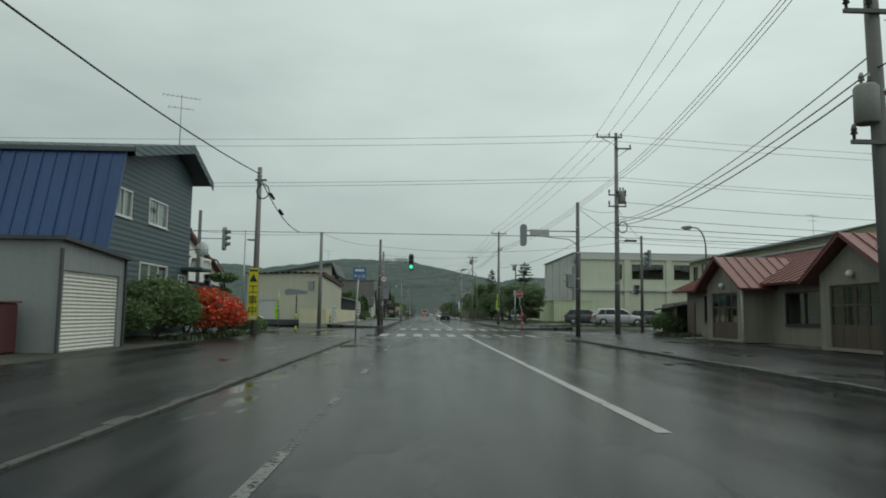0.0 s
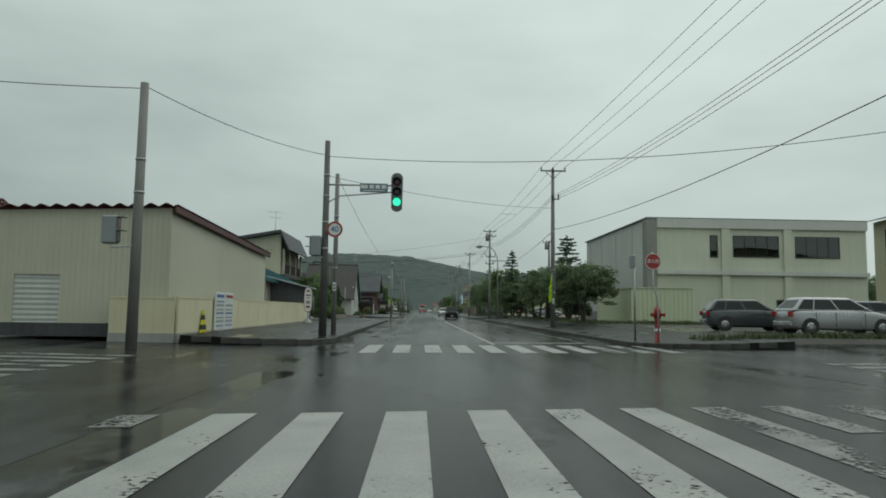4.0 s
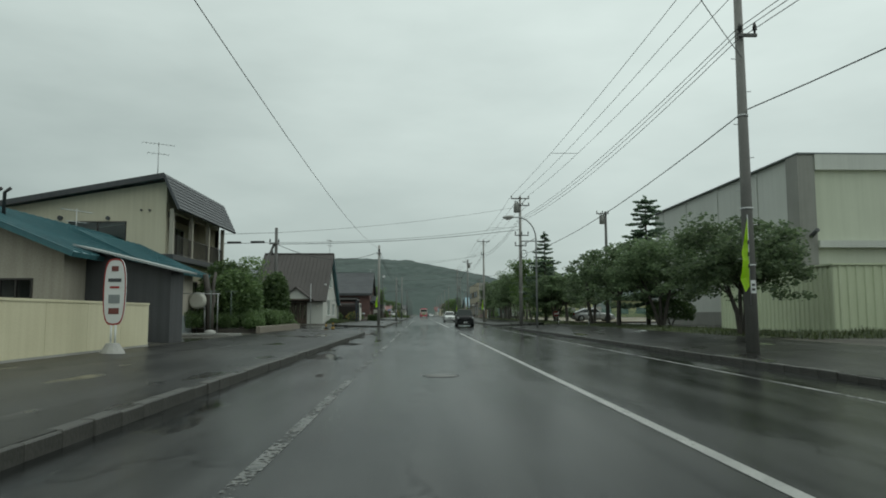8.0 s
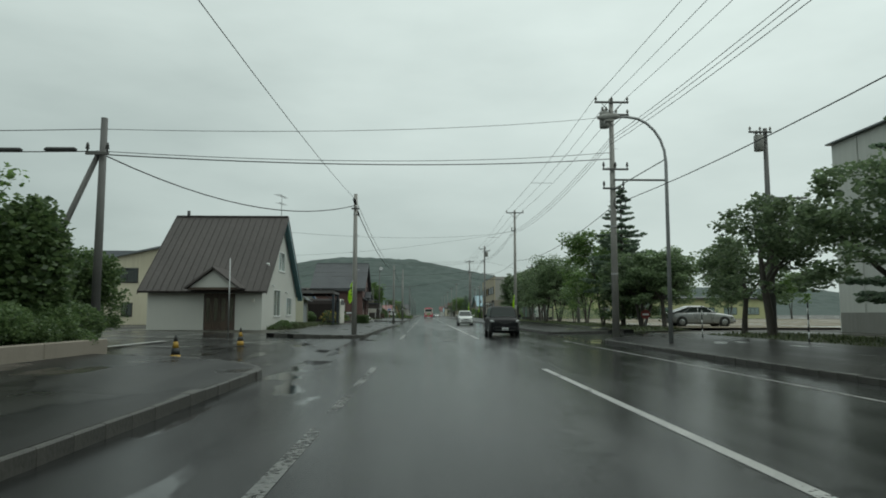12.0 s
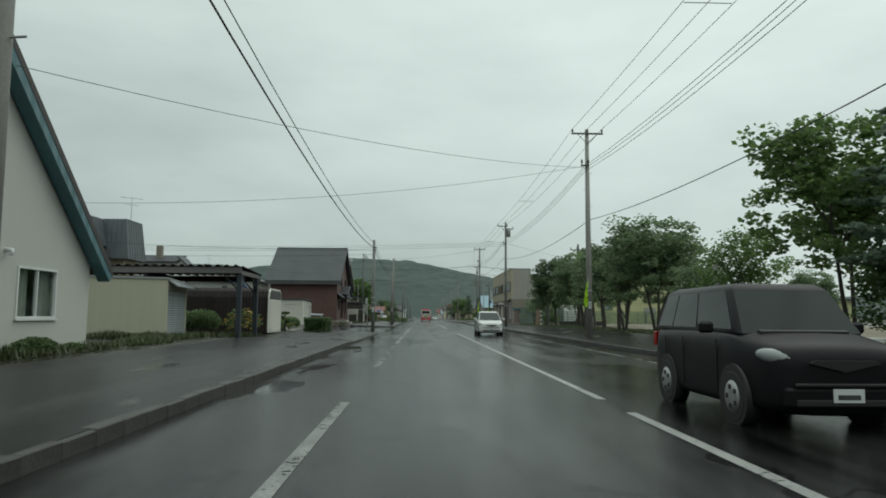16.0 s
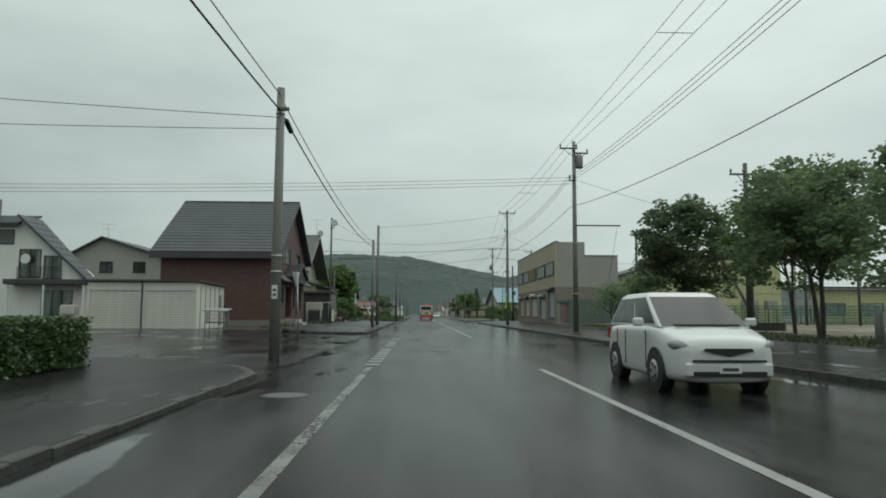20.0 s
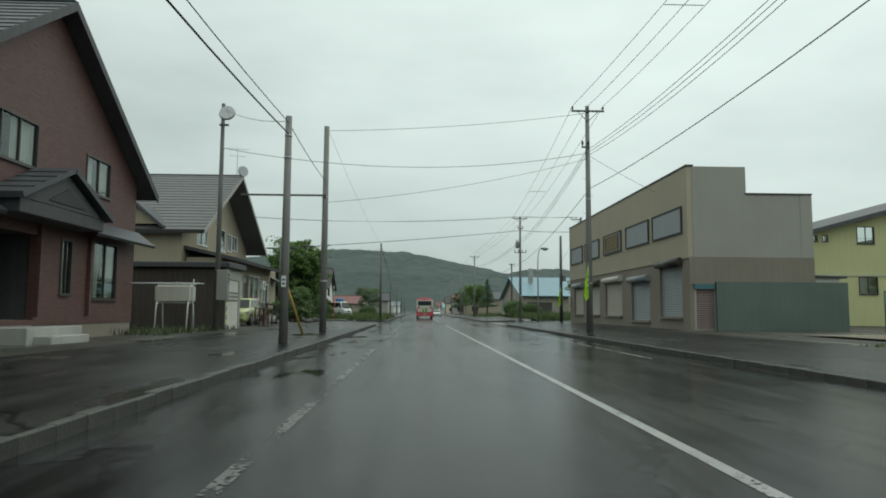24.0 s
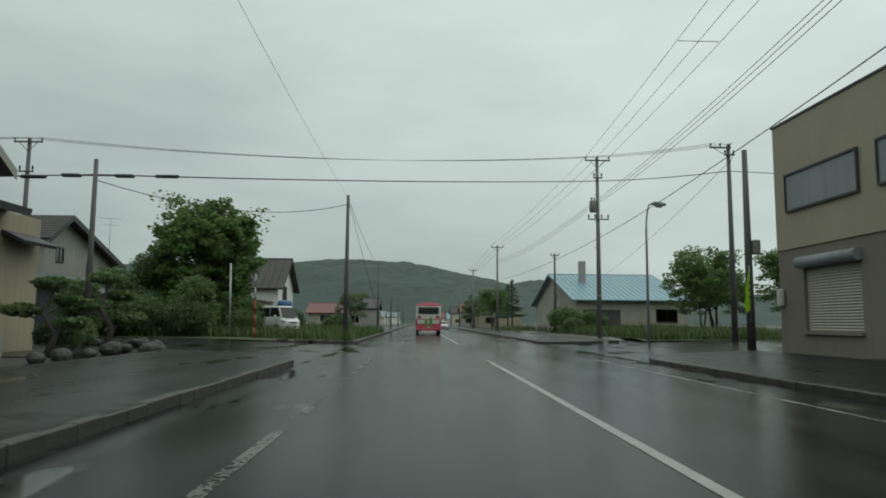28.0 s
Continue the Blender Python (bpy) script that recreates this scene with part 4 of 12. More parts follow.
def aerial(x, y, z, high=2.0, turn=0.0):
    """A television aerial on a mast."""
    t = thing("tv_aerial", (x, y, z), "thin metal television aerial on a roof mast", "aerial", "roof aerials", turn=turn)
    bm = B()
    tube(bm, [(0, 0, -0.3), (0, 0, high)], 0.022, 6)
    part("mast", bm, M_steel, t)
    for zz, half, n in ((high - 0.1, 0.75, 9), (high - 0.6, 0.5, 5)):
        bm = B()
        tube(bm, [(-half, 0, zz), (half, 0, zz)], 0.014, 5)
        boom = part("boom", bm, M_steel, t)
        for i in range(n):
            x0 = -half + 2 * half * i / (n - 1)
            bm = B()
            tube(bm, [(x0, -0.25 + 0.012 * i, zz), (x0, 0.25 - 0.012 * i, zz)], 0.008, 4)
            part("element", bm, M_steel, boom)
    return t


def gable_x(name, label, x0, x1, y0, y1, zb, eave, top, wall_mat, roof_mat, holes_s=(), holes_e=(), holes_w=(), over=0.55, side=0.5, courses=0, ribs=0, thick=0.16, found=0.0, fascia=None, base=None):
    """A house with its ridge along x: gables at x0 and x1, eaves at y0 and y1. Holes are (u0, u1, z0, z1)."""
    h = house(name, ((x0 + x1) / 2, (y0 + y1) / 2, zb), label)
    ym, d = (y0 + y1) / 2, y1 - y0
    wz = zb + found if found else zb - 0.25
    if found:
        bm = B()
        box(bm, x0 + 0.03, x1 - 0.03, y0 + 0.03, y1 - 0.03, zb - 0.3, wz)
        part("foundation", bm, base or M_conc, h, "grey concrete foundation")
    flat = [(0, eave), (x1 - x0, eave)]
    peak = [(0, eave), (d / 2, top - 0.12), (d, eave)]
    wall(h, "wall", (x0, y0), (x1, y0), wz, flat, holes_s, 0.18, wall_mat)
    wall(h, "wall", (x1, y0), (x1, y1), wz, peak, holes_e, 0.18, wall_mat)
    wall(h, "wall", (x1, y1), (x0, y1), wz, flat, (), 0.18, wall_mat)
    wall(h, "wall", (x0, y1), (x0, y0), wz, peak, holes_w, 0.18, wall_mat)
    s = (top - eave) / (d / 2)
    lo = eave - s * over
    roof_plane(h, (x0 - side, y0 - over, lo), (x1 + side, y0 - over, lo), (x1 + side, ym, top), (x0 - side, ym, top), roof_mat, thick, courses, ribs)
    roof_plane(h, (x1 + side, y1 + over, lo), (x0 - side, y1 + over, lo), (x0 - side, ym + 0.004, top), (x1 + side, ym + 0.004, top), roof_mat, thick, courses, ribs)
    bm = B()
    box(bm, x0 - side, x1 + side, ym - 0.12, ym + 0.12, top - 0.04, top + 0.05, 0.03)
    part("ridge_cap", bm, roof_mat, h)
    fm = fascia or roof_mat
    for xx in (x0 - side - 0.03, x1 + side + 0.004):
        for ya, yb in ((y0 - over, ym), (y1 + over, ym)):
            bm = B()
            low = [(xx, ya, lo - thick - 0.06), (xx + 0.026, ya, lo - thick - 0.06), (xx + 0.026, yb, top - thick - 0.06), (xx, yb, top - thick - 0.06)]
            hexa(bm, low, [(p[0], p[1], p[2] + thick + 0.08) for p in low])
            part("bargeboard", bm, fm, h)
    bm = B()
    box(bm, x0 + 0.1, x1 - 0.1, y0 + 0.1, y1 - 0.1, zb + 0.2, zb + 0.25)
    part("floor_slab", bm, M_dark, h)
    return h


def gable_y(name, label, x0, x1, y0, y1, zb, eave, top, wall_mat, roof_mat, holes_s=(), holes_e=(), holes_w=(), over=0.5, side=0.4, courses=0, ribs=0, thick=0.15, apex=None):
    """A house with its ridge along y: gables at y0 (towards the arriving camera) and y1."""
    h = house(name, ((x0 + x1) / 2, (y0 + y1) / 2, zb), label)
    xm, w = apex if apex is not None else (x0 + x1) / 2, x1 - x0
    flat = [(0, eave), (y1 - y0, eave)]
    wall(h, "wall", (x0, y0), (x1, y0), zb - 0.25, [(0, eave), (xm - x0, top - 0.1), (w, eave)], holes_s, 0.18, wall_mat)
    wall(h, "wall", (x1, y0), (x1, y1), zb - 0.25, flat, holes_e, 0.18, wall_mat)
    wall(h, "wall", (x1, y1), (x0, y1), zb - 0.25, [(0, eave), (x1 - xm, top - 0.1), (w, eave)], (), 0.18, wall_mat)
    wall(h, "wall", (x0, y1), (x0, y0), zb - 0.25, flat, holes_w, 0.18, wall_mat)
    s0, s1 = (top - eave) / (xm - x0), (top - eave) / (x1 - xm)
    roof_plane(h, (x0 - over, y1 + side, eave - s0 * over), (x0 - over, y0 - side, eave - s0 * over), (xm, y0 - side, top), (xm, y1 + side, top), roof_mat, thick, courses, ribs)
    roof_plane(h, (x1 + over, y0 - side, eave - s1 * over), (x1 + over, y1 + side, eave - s1 * over), (xm + 0.004, y1 + side, top), (xm + 0.004, y0 - side, top), roof_mat, thick, courses, ribs)
    bm = B()
    box(bm, x0 + 0.1, x1 - 0.1, y0 + 0.1, y1 - 0.1, zb + 0.2, zb + 0.25)
    part("floor_slab", bm, M_dark, h)
    return h


# ---- slate-blue house and its garage ----
zb = rise(-10.5)
bh = house("house", (-15, 27, zb), "slate-blue two-storey house with a steep deep-blue roof")
holes = [(0.85, 2.15, 4.45, 5.45), (3.7, 5.6, 4.5, 5.5), (3.1, 5.9, 1.2, 3.0), (7.2, 8.1, 2.0, 2.75)]
wall(bh, "wall", (-10.5, 22.7), (-10.5, 31.2), zb - 0.1, [(0, 3.3), (0.9, 6.45), (6.4, 7.85), (8.5, 7.2)], holes, 0.2, M_bluewall)
wall(bh, "wall", (-20, 22.7), (-10.5, 22.7), zb - 0.1, [(0, 3.3), (9.5, 3.3)], [], 0.2, M_bluewall)
wall(bh, "wall", (-10.5, 31.2), (-20, 31.2), zb - 0.1, [(0, 7.2), (9.5, 7.2)], [], 0.2, M_bluewall)
wall(bh, "wall", (-20, 31.2), (-20, 22.7), zb - 0.1, [(0, 7.2), (2.1, 7.85), (7.6, 6.45), (8.5, 3.3)], [], 0.2, M_bluewall)
for hl, pn in zip(holes, (2, 2, 3, 2)):
    window(bh, (-10.5, 22.7), (-10.5, 31.2), hl, panes=pn, curtain=0.95)
roof_plane(bh, (-20.3, 22.35, 3.1), (-10.15, 22.35, 3.1), (-10.15, 23.4, 6.7), (-20.3, 23.4, 6.7), M_blueroof, 0.1, 0, 22)
roof_plane(bh, (-20.5, 23.2, 6.72), (-9.8, 23.2, 6.72), (-9.8, 29.1, 8.2), (-20.5, 29.1, 8.2), M_greyroof, 0.16, 0, 20)
roof_plane(bh, (-9.8, 31.9, 7.1), (-20.5, 31.9, 7.1), (-20.5, 29.104, 8.2), (-9.8, 29.104, 8.2), M_greyroof, 0.16, 0, 20)
for ya, za, yb, zb2 in ((23.2, 6.72, 29.1, 8.2), (31.9, 7.1, 29.1, 8.2)):
    bm = B()
    low = [(-9.79, ya, za - 0.34), (-9.76, ya, za - 0.34), (-9.76, yb, zb2 - 0.34), (-9.79, yb, zb2 - 0.34)]
    hexa(bm, low, [(p[0], p[1], p[2] + 0.36) for p in low])
    part("bargeboard", bm, M_bluewall, bh)
bm = B()
box(bm, -10.5, -9.6, 30.2, 31.6, 2.95, 3.1, 0.03)
part("canopy", bm, M_bluewall, bh, "small canopy over the entrance")
aerial(-10.4, 29.0, 8.2, 2.2, 25)
dish = thing("satellite_dish", (-10.1, 31.0, 3.9), "white satellite dish on a wall bracket", "satellite dish")
bm = B()
bmesh.ops.create_uvsphere(bm, u_segments=16, v_segments=10, radius=0.42)
bmesh.ops.delete(bm, geom=[v for v in bm.verts if v.co.y > -0.22], context="VERTS")
bmesh.ops.translate(bm, verts=bm.verts, vec=(-9.9, 31.35, 3.95))
part("reflector", bm, M_signwhite, dish)
bm = B()
tube(bm, [(-10.5, 31.0, 3.9), (-10.1, 31.0, 3.95), (-9.9, 30.9, 3.95)], 0.02, 6)
part("bracket", bm, M_steel, dish)

zg = 0.18
gr = thing("garage", (-11, 18, zg), "pale grey steel garage with an ivory roller shutter", "garage")
ho = [(0.15, 3.1, zg, 2.12)]
wall(gr, "wall", (-8.4, 16.25), (-8.4, 19.65), zg, [(0, 2.82), (3.4, 2.6)], ho, 0.1, M_garage)
wall(gr, "wall", (-14, 16.25), (-8.4, 16.25), zg, [(0, 2.82), (5.6, 2.82)], [], 0.1, M_garage)
wall(gr, "wall", (-8.4, 19.65), (-14, 19.65), zg, [(0, 2.6), (5.6, 2.6)], [], 0.1, M_garage)
wall(gr, "wall", (-14, 19.65), (-14, 16.25), zg, [(0, 2.6), (3.4, 2.82)], [], 0.1, M_garage)
shutter(gr, (-8.4, 16.25), (-8.4, 19.65), ho[0], M_ivory)
bm = B()
slab(bm, ((-14.2, 16.1, 2.9), (-8.25, 16.1, 2.9), (-8.25, 19.8, 2.68), (-14.2, 19.8, 2.68)), 0.09)
part("roof", bm, M_darkshed, gr)
for yy in (16.2, 19.68):
    bm = B()
    box(bm, -8.4, -8.34, yy - 0.04, yy + 0.04, zg, 2.62)
    part("corner_post", bm, M_darkshed, gr)
bm = B()
box(bm, -10.9, -9.1, 15.0, 15.9, 0.2, 1.32, 0.04)
crate = thing("storage_bin", (-10, 15.4, 0.2), "dull red steel storage bin beside the garage", "bin")
part("body", bm, M_maroon, crate)
bm = B()
box(bm, -10.95, -9.05, 14.95, 15.95, 1.324, 1.39, 0.02)
part("lid", bm, M_redshut, crate)
sp = thing("marker_pole", (-9.2, 14.6, 0.2), "slim white pole with a red foot band", "pole")
bm = B()
tube(bm, [(-9.2, 14.6, 0.2), (-9.2, 14.6, 2.9)], 0.05, 10)
part("shaft", bm, M_signwhite, sp)
bm = B()
tube(bm, [(-9.2, 14.6, 1.5), (-9.2, 14.6, 1.68)], 0.054, 10)
part("band", bm, M_signred, sp)

# ---- low grey building with faded red roofs ----
zr = rise(14)
lb = house("house", (16.5, 25, zr), "low grey-brown mortar building with faded red sheet roofs and two porches")
W0, W1 = (13.6, 35.0), (13.6, 12.0)
lh = [(2.2, 3.2, 1.0, 2.3), (9.6, 12.2, 1.0, 2.2)]
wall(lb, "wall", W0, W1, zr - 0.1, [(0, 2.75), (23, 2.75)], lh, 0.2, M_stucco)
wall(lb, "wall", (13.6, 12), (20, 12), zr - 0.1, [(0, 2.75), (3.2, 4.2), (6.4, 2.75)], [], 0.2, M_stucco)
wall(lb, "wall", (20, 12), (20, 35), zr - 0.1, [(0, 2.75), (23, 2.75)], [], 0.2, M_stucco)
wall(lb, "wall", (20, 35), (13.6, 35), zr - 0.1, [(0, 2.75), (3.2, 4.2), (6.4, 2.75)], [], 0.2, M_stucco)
for hl in lh:
    window(lb, W0, W1, hl, M_bronze, 2)
roof_plane(lb, (13.0, 35.5, 2.55), (13.0, 11.5, 2.55), (16.8, 11.5, 4.25), (16.8, 35.5, 4.25), M_redroof, 0.1, 0, 46)
roof_plane(lb, (20.6, 11.5, 2.55), (20.6, 35.5, 2.55), (16.804, 35.5, 4.25), (16.804, 11.5, 4.25), M_redroof, 0.1, 0, 46)
bm = B()
box(bm, 16.65, 16.95, 11.4, 35.6, 4.2, 4.32, 0.03)
part("ridge_cap", bm, M_greyroof, lb)
for yc in (28.2, 19.6):
    px = 12.5
    a, b = (px, yc + 1.7), (px, yc - 1.7)
    dh = [(0.5, 2.9, zr, 2.25)]
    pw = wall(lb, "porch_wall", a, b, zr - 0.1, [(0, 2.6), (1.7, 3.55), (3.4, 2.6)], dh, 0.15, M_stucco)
    for sy in (-1.7, 1.7):
        p, q = ((px, yc + sy), (13.6, yc + sy)) if sy < 0 else ((13.6, yc + sy), (px, yc + sy))
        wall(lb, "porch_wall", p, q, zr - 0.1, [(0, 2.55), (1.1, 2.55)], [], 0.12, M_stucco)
    roof_plane(lb, (12.1, yc - 2.25, 2.38), (15.2, yc - 2.25, 2.38), (15.2, yc, 3.75), (12.1, yc, 3.75), M_redroof, 0.09, 0, 7, "porch_roof")
    roof_plane(lb, (15.2, yc + 2.25, 2.38), (12.1, yc + 2.25, 2.38), (12.1, yc + 0.004, 3.75), (15.2, yc + 0.004, 3.75), M_redroof, 0.09, 0, 7, "porch_roof")
    for k in range(4):
        u0 = 0.52 + k * 0.59
        bm = B()
        box(bm, px + 0.05, px + 0.09, yc + 1.7 - u0 - 0.57, yc + 1.7 - u0, zr, 1.0)
        leafd = part("door_leaf", bm, M_wood, lb, "dark wooden sliding door")
        bm = B()
        for z0, z1 in ((1.0, 1.06), (1.62, 1.68), (2.18, 2.25)):
            box(bm, px + 0.05, px + 0.09, yc + 1.7 - u0 - 0.57, yc + 1.7 - u0, z0, z1)
        for e in (0, 0.53):
            box(bm, px + 0.05, px + 0.09, yc + 1.7 - u0 - 0.04 - e, yc + 1.7 - u0 - e, 1.06, 2.2)
        part("door_frame", bm, M_wood, leafd)
        bm = B()
        box(bm, px + 0.066, px + 0.072, yc + 1.7 - u0 - 0.55, yc + 1.7 - u0 - 0.03, 1.05, 2.2)
        gp = part("pane", bm, M_glass, leafd)
        gp.visible_shadow = False
    bm = B()
    tube(bm, [(12.3, yc - 1.95, 2.4), (12.35, yc - 1.9, 2.2), (12.42, yc - 1.85, zr)], 0.045, 8)
    part("downpipe", bm, M_signwhite, lb, "white plastic downpipe")
    bm = B()
    bmesh.ops.create_uvsphere(bm, u_segments=10, v_segments=8, radius=0.11)
    bmesh.ops.translate(bm, verts=bm.verts, vec=(12.4, yc, 2.55))
    part("porch_lamp", bm, M_signwhite, lb)
for a, b, za, zb2 in (((13.0, 35.2), (13.0, 37.0), 1.9, 1.9), ((13.0, 37.0), (17.5, 37.0), 1.9, 2.6)):
    p, q = (b, a) if a[0] == b[0] else (b, a)
    L2 = (Vector(b) - Vector(a)).length
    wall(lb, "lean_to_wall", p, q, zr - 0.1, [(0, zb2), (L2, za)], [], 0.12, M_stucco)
bm = B()
slab(bm, ((12.65, 35.1, 1.75), (17.6, 35.1, 2.75), (17.6, 37.3, 2.65), (12.65, 37.3, 1.65)), 0.08)
part("lean_to_roof", bm, M_darkshed, lb)
bm = B()
box(bm, 13.52, 13.59, 33.9, 34.7, zr, 1.95)
part("side_door", bm, M_redshut, lb, "weathered brown door")
bm = B()
box(bm, 13.5, 13.6, 22.3, 22.6, 1.2, 1.5, 0.02)
part("letter_box", bm, M_darkshed, lb)

# ---- cream warehouse and long fence ----
wz = 0.4
wh = thing("warehouse", (-11.3, 62, wz), "cream ribbed-sheet warehouse with a maroon roof edge", "warehouse")
A0, A1 = (-14.0, 55.7), (-8.1, 55.7)
ho = [(1.0, 2.45, wz + 0.1, 2.15)]
wall(wh, "wall", A0, A1, wz - 0.2, [(0, 4.2), (5.9, 4.36)], ho, 0.12, M_tan)
wall(wh, "wall", (-8.1, 55.7), (-8.1, 69.4), wz - 0.2, [(0, 4.36), (13.7, 3.95)], [], 0.12, M_tan_y)
wall(wh, "wall", (-8.1, 69.4), (-14.0, 69.4), wz - 0.2, [(0, 3.95), (5.9, 3.8)], [], 0.12, M_tan)
wall(wh, "wall", (-14.0, 69.4), (-14.0, 55.7), wz - 0.2, [(0, 3.8), (13.7, 4.2)], [], 0.12, M_tan_y)
shutter(wh, A0, A1, ho[0], M_hallgrey, "steel_door", 0.16)
bm = B()
n = 26
top, low = [], []
for j, yy in enumerate((55.45, 69.6)):
    row = []
    for i in range(n * 4 + 1):
        f = i / (n * 4)
        row.append(bm.verts.new((lerp(-14.25, -7.85, f), yy, lerp(4.24, 4.4, f) - (0.42 if j else 0) + 0.055 * math.sin(f * n * 2 * math.pi / 2) + 0.05)))
    top.append(row)
for i in range(n * 4):
    bm.faces.new((top[0][i], top[0][i + 1], top[1][i + 1], top[1][i]))
bmesh.ops.solidify(bm, geom=bm.faces[:], thickness=0.02)
part("roof", bm, M_maroon, wh, "wavy maroon tin roof")
bm = B()
hexa(bm, ((-7.96, 55.5, 4.2), (-7.9, 55.5, 4.2), (-7.9, 69.6, 3.78), (-7.96, 69.6, 3.78)), ((-7.96, 55.5, 4.44), (-7.9, 55.5, 4.44), (-7.9, 69.6, 4.02), (-7.96, 69.6, 4.02)))
part("fascia", bm, M_maroon, wh, "maroon edge board")
bm = B()
box(bm, -13.98, -8.12, 55.62, 55.69, 0.2, 0.62)
part("plinth", bm, M_darkshed, wh)


def board_fence(x0, y0, x1, y1, z0, z1, label, step=1.8):
    f = thing("fence", ((x0 + x1) / 2, (y0 + y1) / 2, z0), label, "fence")
    a, b = Vector((x0, y0, 0)), Vector((x1, y1, 0))
    n = max(int((b - a).length / step), 1)
    o = Vector((b - a).normalized().yxz)
    o = Vector((o.x, -o.y, 0)) * 0.03
    for i in range(n):
        p, q = a.lerp(b, i / n), a.lerp(b, (i + 1) / n)
        e = (q - p).normalized() * 0.008
        bm = B()
        c = [p + e - o, q - e - o, q - e + o, p + e + o]
        hexa(bm, [Vector((v.x, v.y, z0 + 0.06)) for v in c], [Vector((v.x, v.y, z1)) for v in c])
        part("board", bm, M_fence, f)
    bm = B()
    c = [a - o * 1.6, b - o * 1.6, b + o * 1.6, a + o * 1.6]
    hexa(bm, [Vector((v.x, v.y, z1 + 0.003)) for v in c], [Vector((v.x, v.y, z1 + 0.06)) for v in c])
    part("cap_rail", bm, M_fence, f)
    bm = B()
    hexa(bm, [Vector((v.x, v.y, z0 - 0.25)) for v in c], [Vector((v.x, v.y, z0 + 0.055)) for v in c])
    part("base_course", bm, M_conc, f)
    return f


board_fence(-7.67, 55.3, -7.67, 80.6, 0.28, 1.45, "long cream board fence along the pavement")
board_fence(-9.72, 55.2, -7.7, 55.2, 0.28, 1.42, "short cream board fence before the warehouse")
board_fence(-12.5, 80.62, -7.7, 80.62, 0.28, 1.45, "cream board fence return")
for y0, y1, z1, head, tall in ((58.98, 60.16, 1.74, M_signblue, 7), (60.22, 61.4, 1.74, M_signred, 6)):
    nb = thing("notice_board", (-7.55, (y0 + y1) / 2, 0.3), "white notice board with blocks of illegible print", "notice board", "notice boards")
    bm = B()
    box(bm, -7.60, -7.54, y0, y1, 0.32, z1, 0.01)
    panel = part("panel", bm, M_signwhite, nb)
    bm = B()
    box(bm, -7.538, -7.532, y0 + 0.12, y1 - 0.12, z1 - 0.2, z1 - 0.09)
    part("heading_bar", bm, head, panel)
    for i in range(tall):
        z = 0.46 + i * 0.15
        cells = 3 + (i * 2) % 4
        for k in range(cells):
            u0, u1 = y0 + 0.1 + k * (y1 - y0 - 0.2) / cells, y0 + 0.04 + (k + 1) * (y1 - y0 - 0.2) / cells
            bm = B()
            box(bm, -7.538, -7.533, u0, u1, z, z + 0.05 + 0.03 * (i % 2))
            part("print_bar", bm, M_bluegrey if i % 3 else M_signblue, panel)
guard = thing("corner_guard", (-7.56, 57.7, 0.2), "triangular board striped yellow and black at the fence", "marker")
for k in range(5):
    f0, f1 = k / 5, (k + 1) / 5
    bm = B()
    low = [(-7.60, lerp(57.35, 57.62, f0), lerp(0.22, 1.08, f0)), (-7.60, lerp(58.1, 57.72, f0), lerp(0.22, 1.08, f0)), (-7.60, lerp(58.1, 57.72, f1), lerp(0.22, 1.08, f1)), (-7.60, lerp(57.35, 57.62, f1), lerp(0.22, 1.08, f1))]
    hexa(bm, low, [(-7.56, p[1], p[2]) for p in low])
    bmesh.ops.recalc_face_normals(bm, faces=bm.faces)
    part("stripe", bm, M_black if k % 2 else M_gold, guard)

# ---- white house with a maroon roof beyond the crossing ----
zc = 0.3
nw = house("house", (-25, 62, zc), "white two-storey house with dark maroon roofs and an arched balcony")
XE, YS, YN = -20.0, 56.4, 65.6
E0, E1 = (XE, YS), (XE, YN)
east = [(1.7, 3.8, 1.45, 2.75), (5.2, 8.2, 0.45, 2.95), (0.9, 3.0, 4.0, 5.5), (3.9, 5.8, 4.0, 5.5)]
wall(nw, "wall", E0, E1, zc - 0.2, [(0, 5.6), (1.6, 7.82), (7.2, 5.95), (9.2, 5.95)], east, 0.2, M_white)
for hl in east:
    window(nw, E0, E1, hl, M_frame if hl[2] > 3 else M_bronze, 2, 0.4 if hl[2] > 3 else 0)
wall(nw, "wall", (-31.0, YS), (XE - 0.2, YS), zc - 0.2, [(0, 5.6), (10.8, 5.6)], [(3.0, 5.0, 1.3, 2.7), (7.4, 9.2, 1.3, 2.7), (4.0, 5.6, 4.1, 5.2)], 0.2, M_white)
for hl in [(3.0, 5.0, 1.3, 2.7), (7.4, 9.2, 1.3, 2.7), (4.0, 5.6, 4.1, 5.2)]:
    window(nw, (-31.0, YS), (XE - 0.2, YS), hl, M_bronze, 2, 0.3)
wall(nw, "wall", (XE - 0.3, YN), (XE - 0.3, 69.4), zc - 0.2, [(0, 6.0), (3.8, 4.65)], [(1.2, 2.1, 1.5, 3.0)], 0.2, M_white)
window(nw, (XE - 0.3, YN), (XE - 0.3, 69.4), (1.2, 2.1, 1.5, 3.0), M_frame, 2, 0.6)
wall(nw, "wall", (XE - 0.3, 69.4), (-31.0, 69.4), zc - 0.2, [(0, 4.65), (10.7, 4.65)], [], 0.2, M_white)
wall(nw, "wall", (-31.0, 69.4), (-31.0, YS), zc - 0.2, [(0, 4.65), (3.8, 5.95), (11.4, 7.82), (13.0, 5.6)], [], 0.2, M_white)
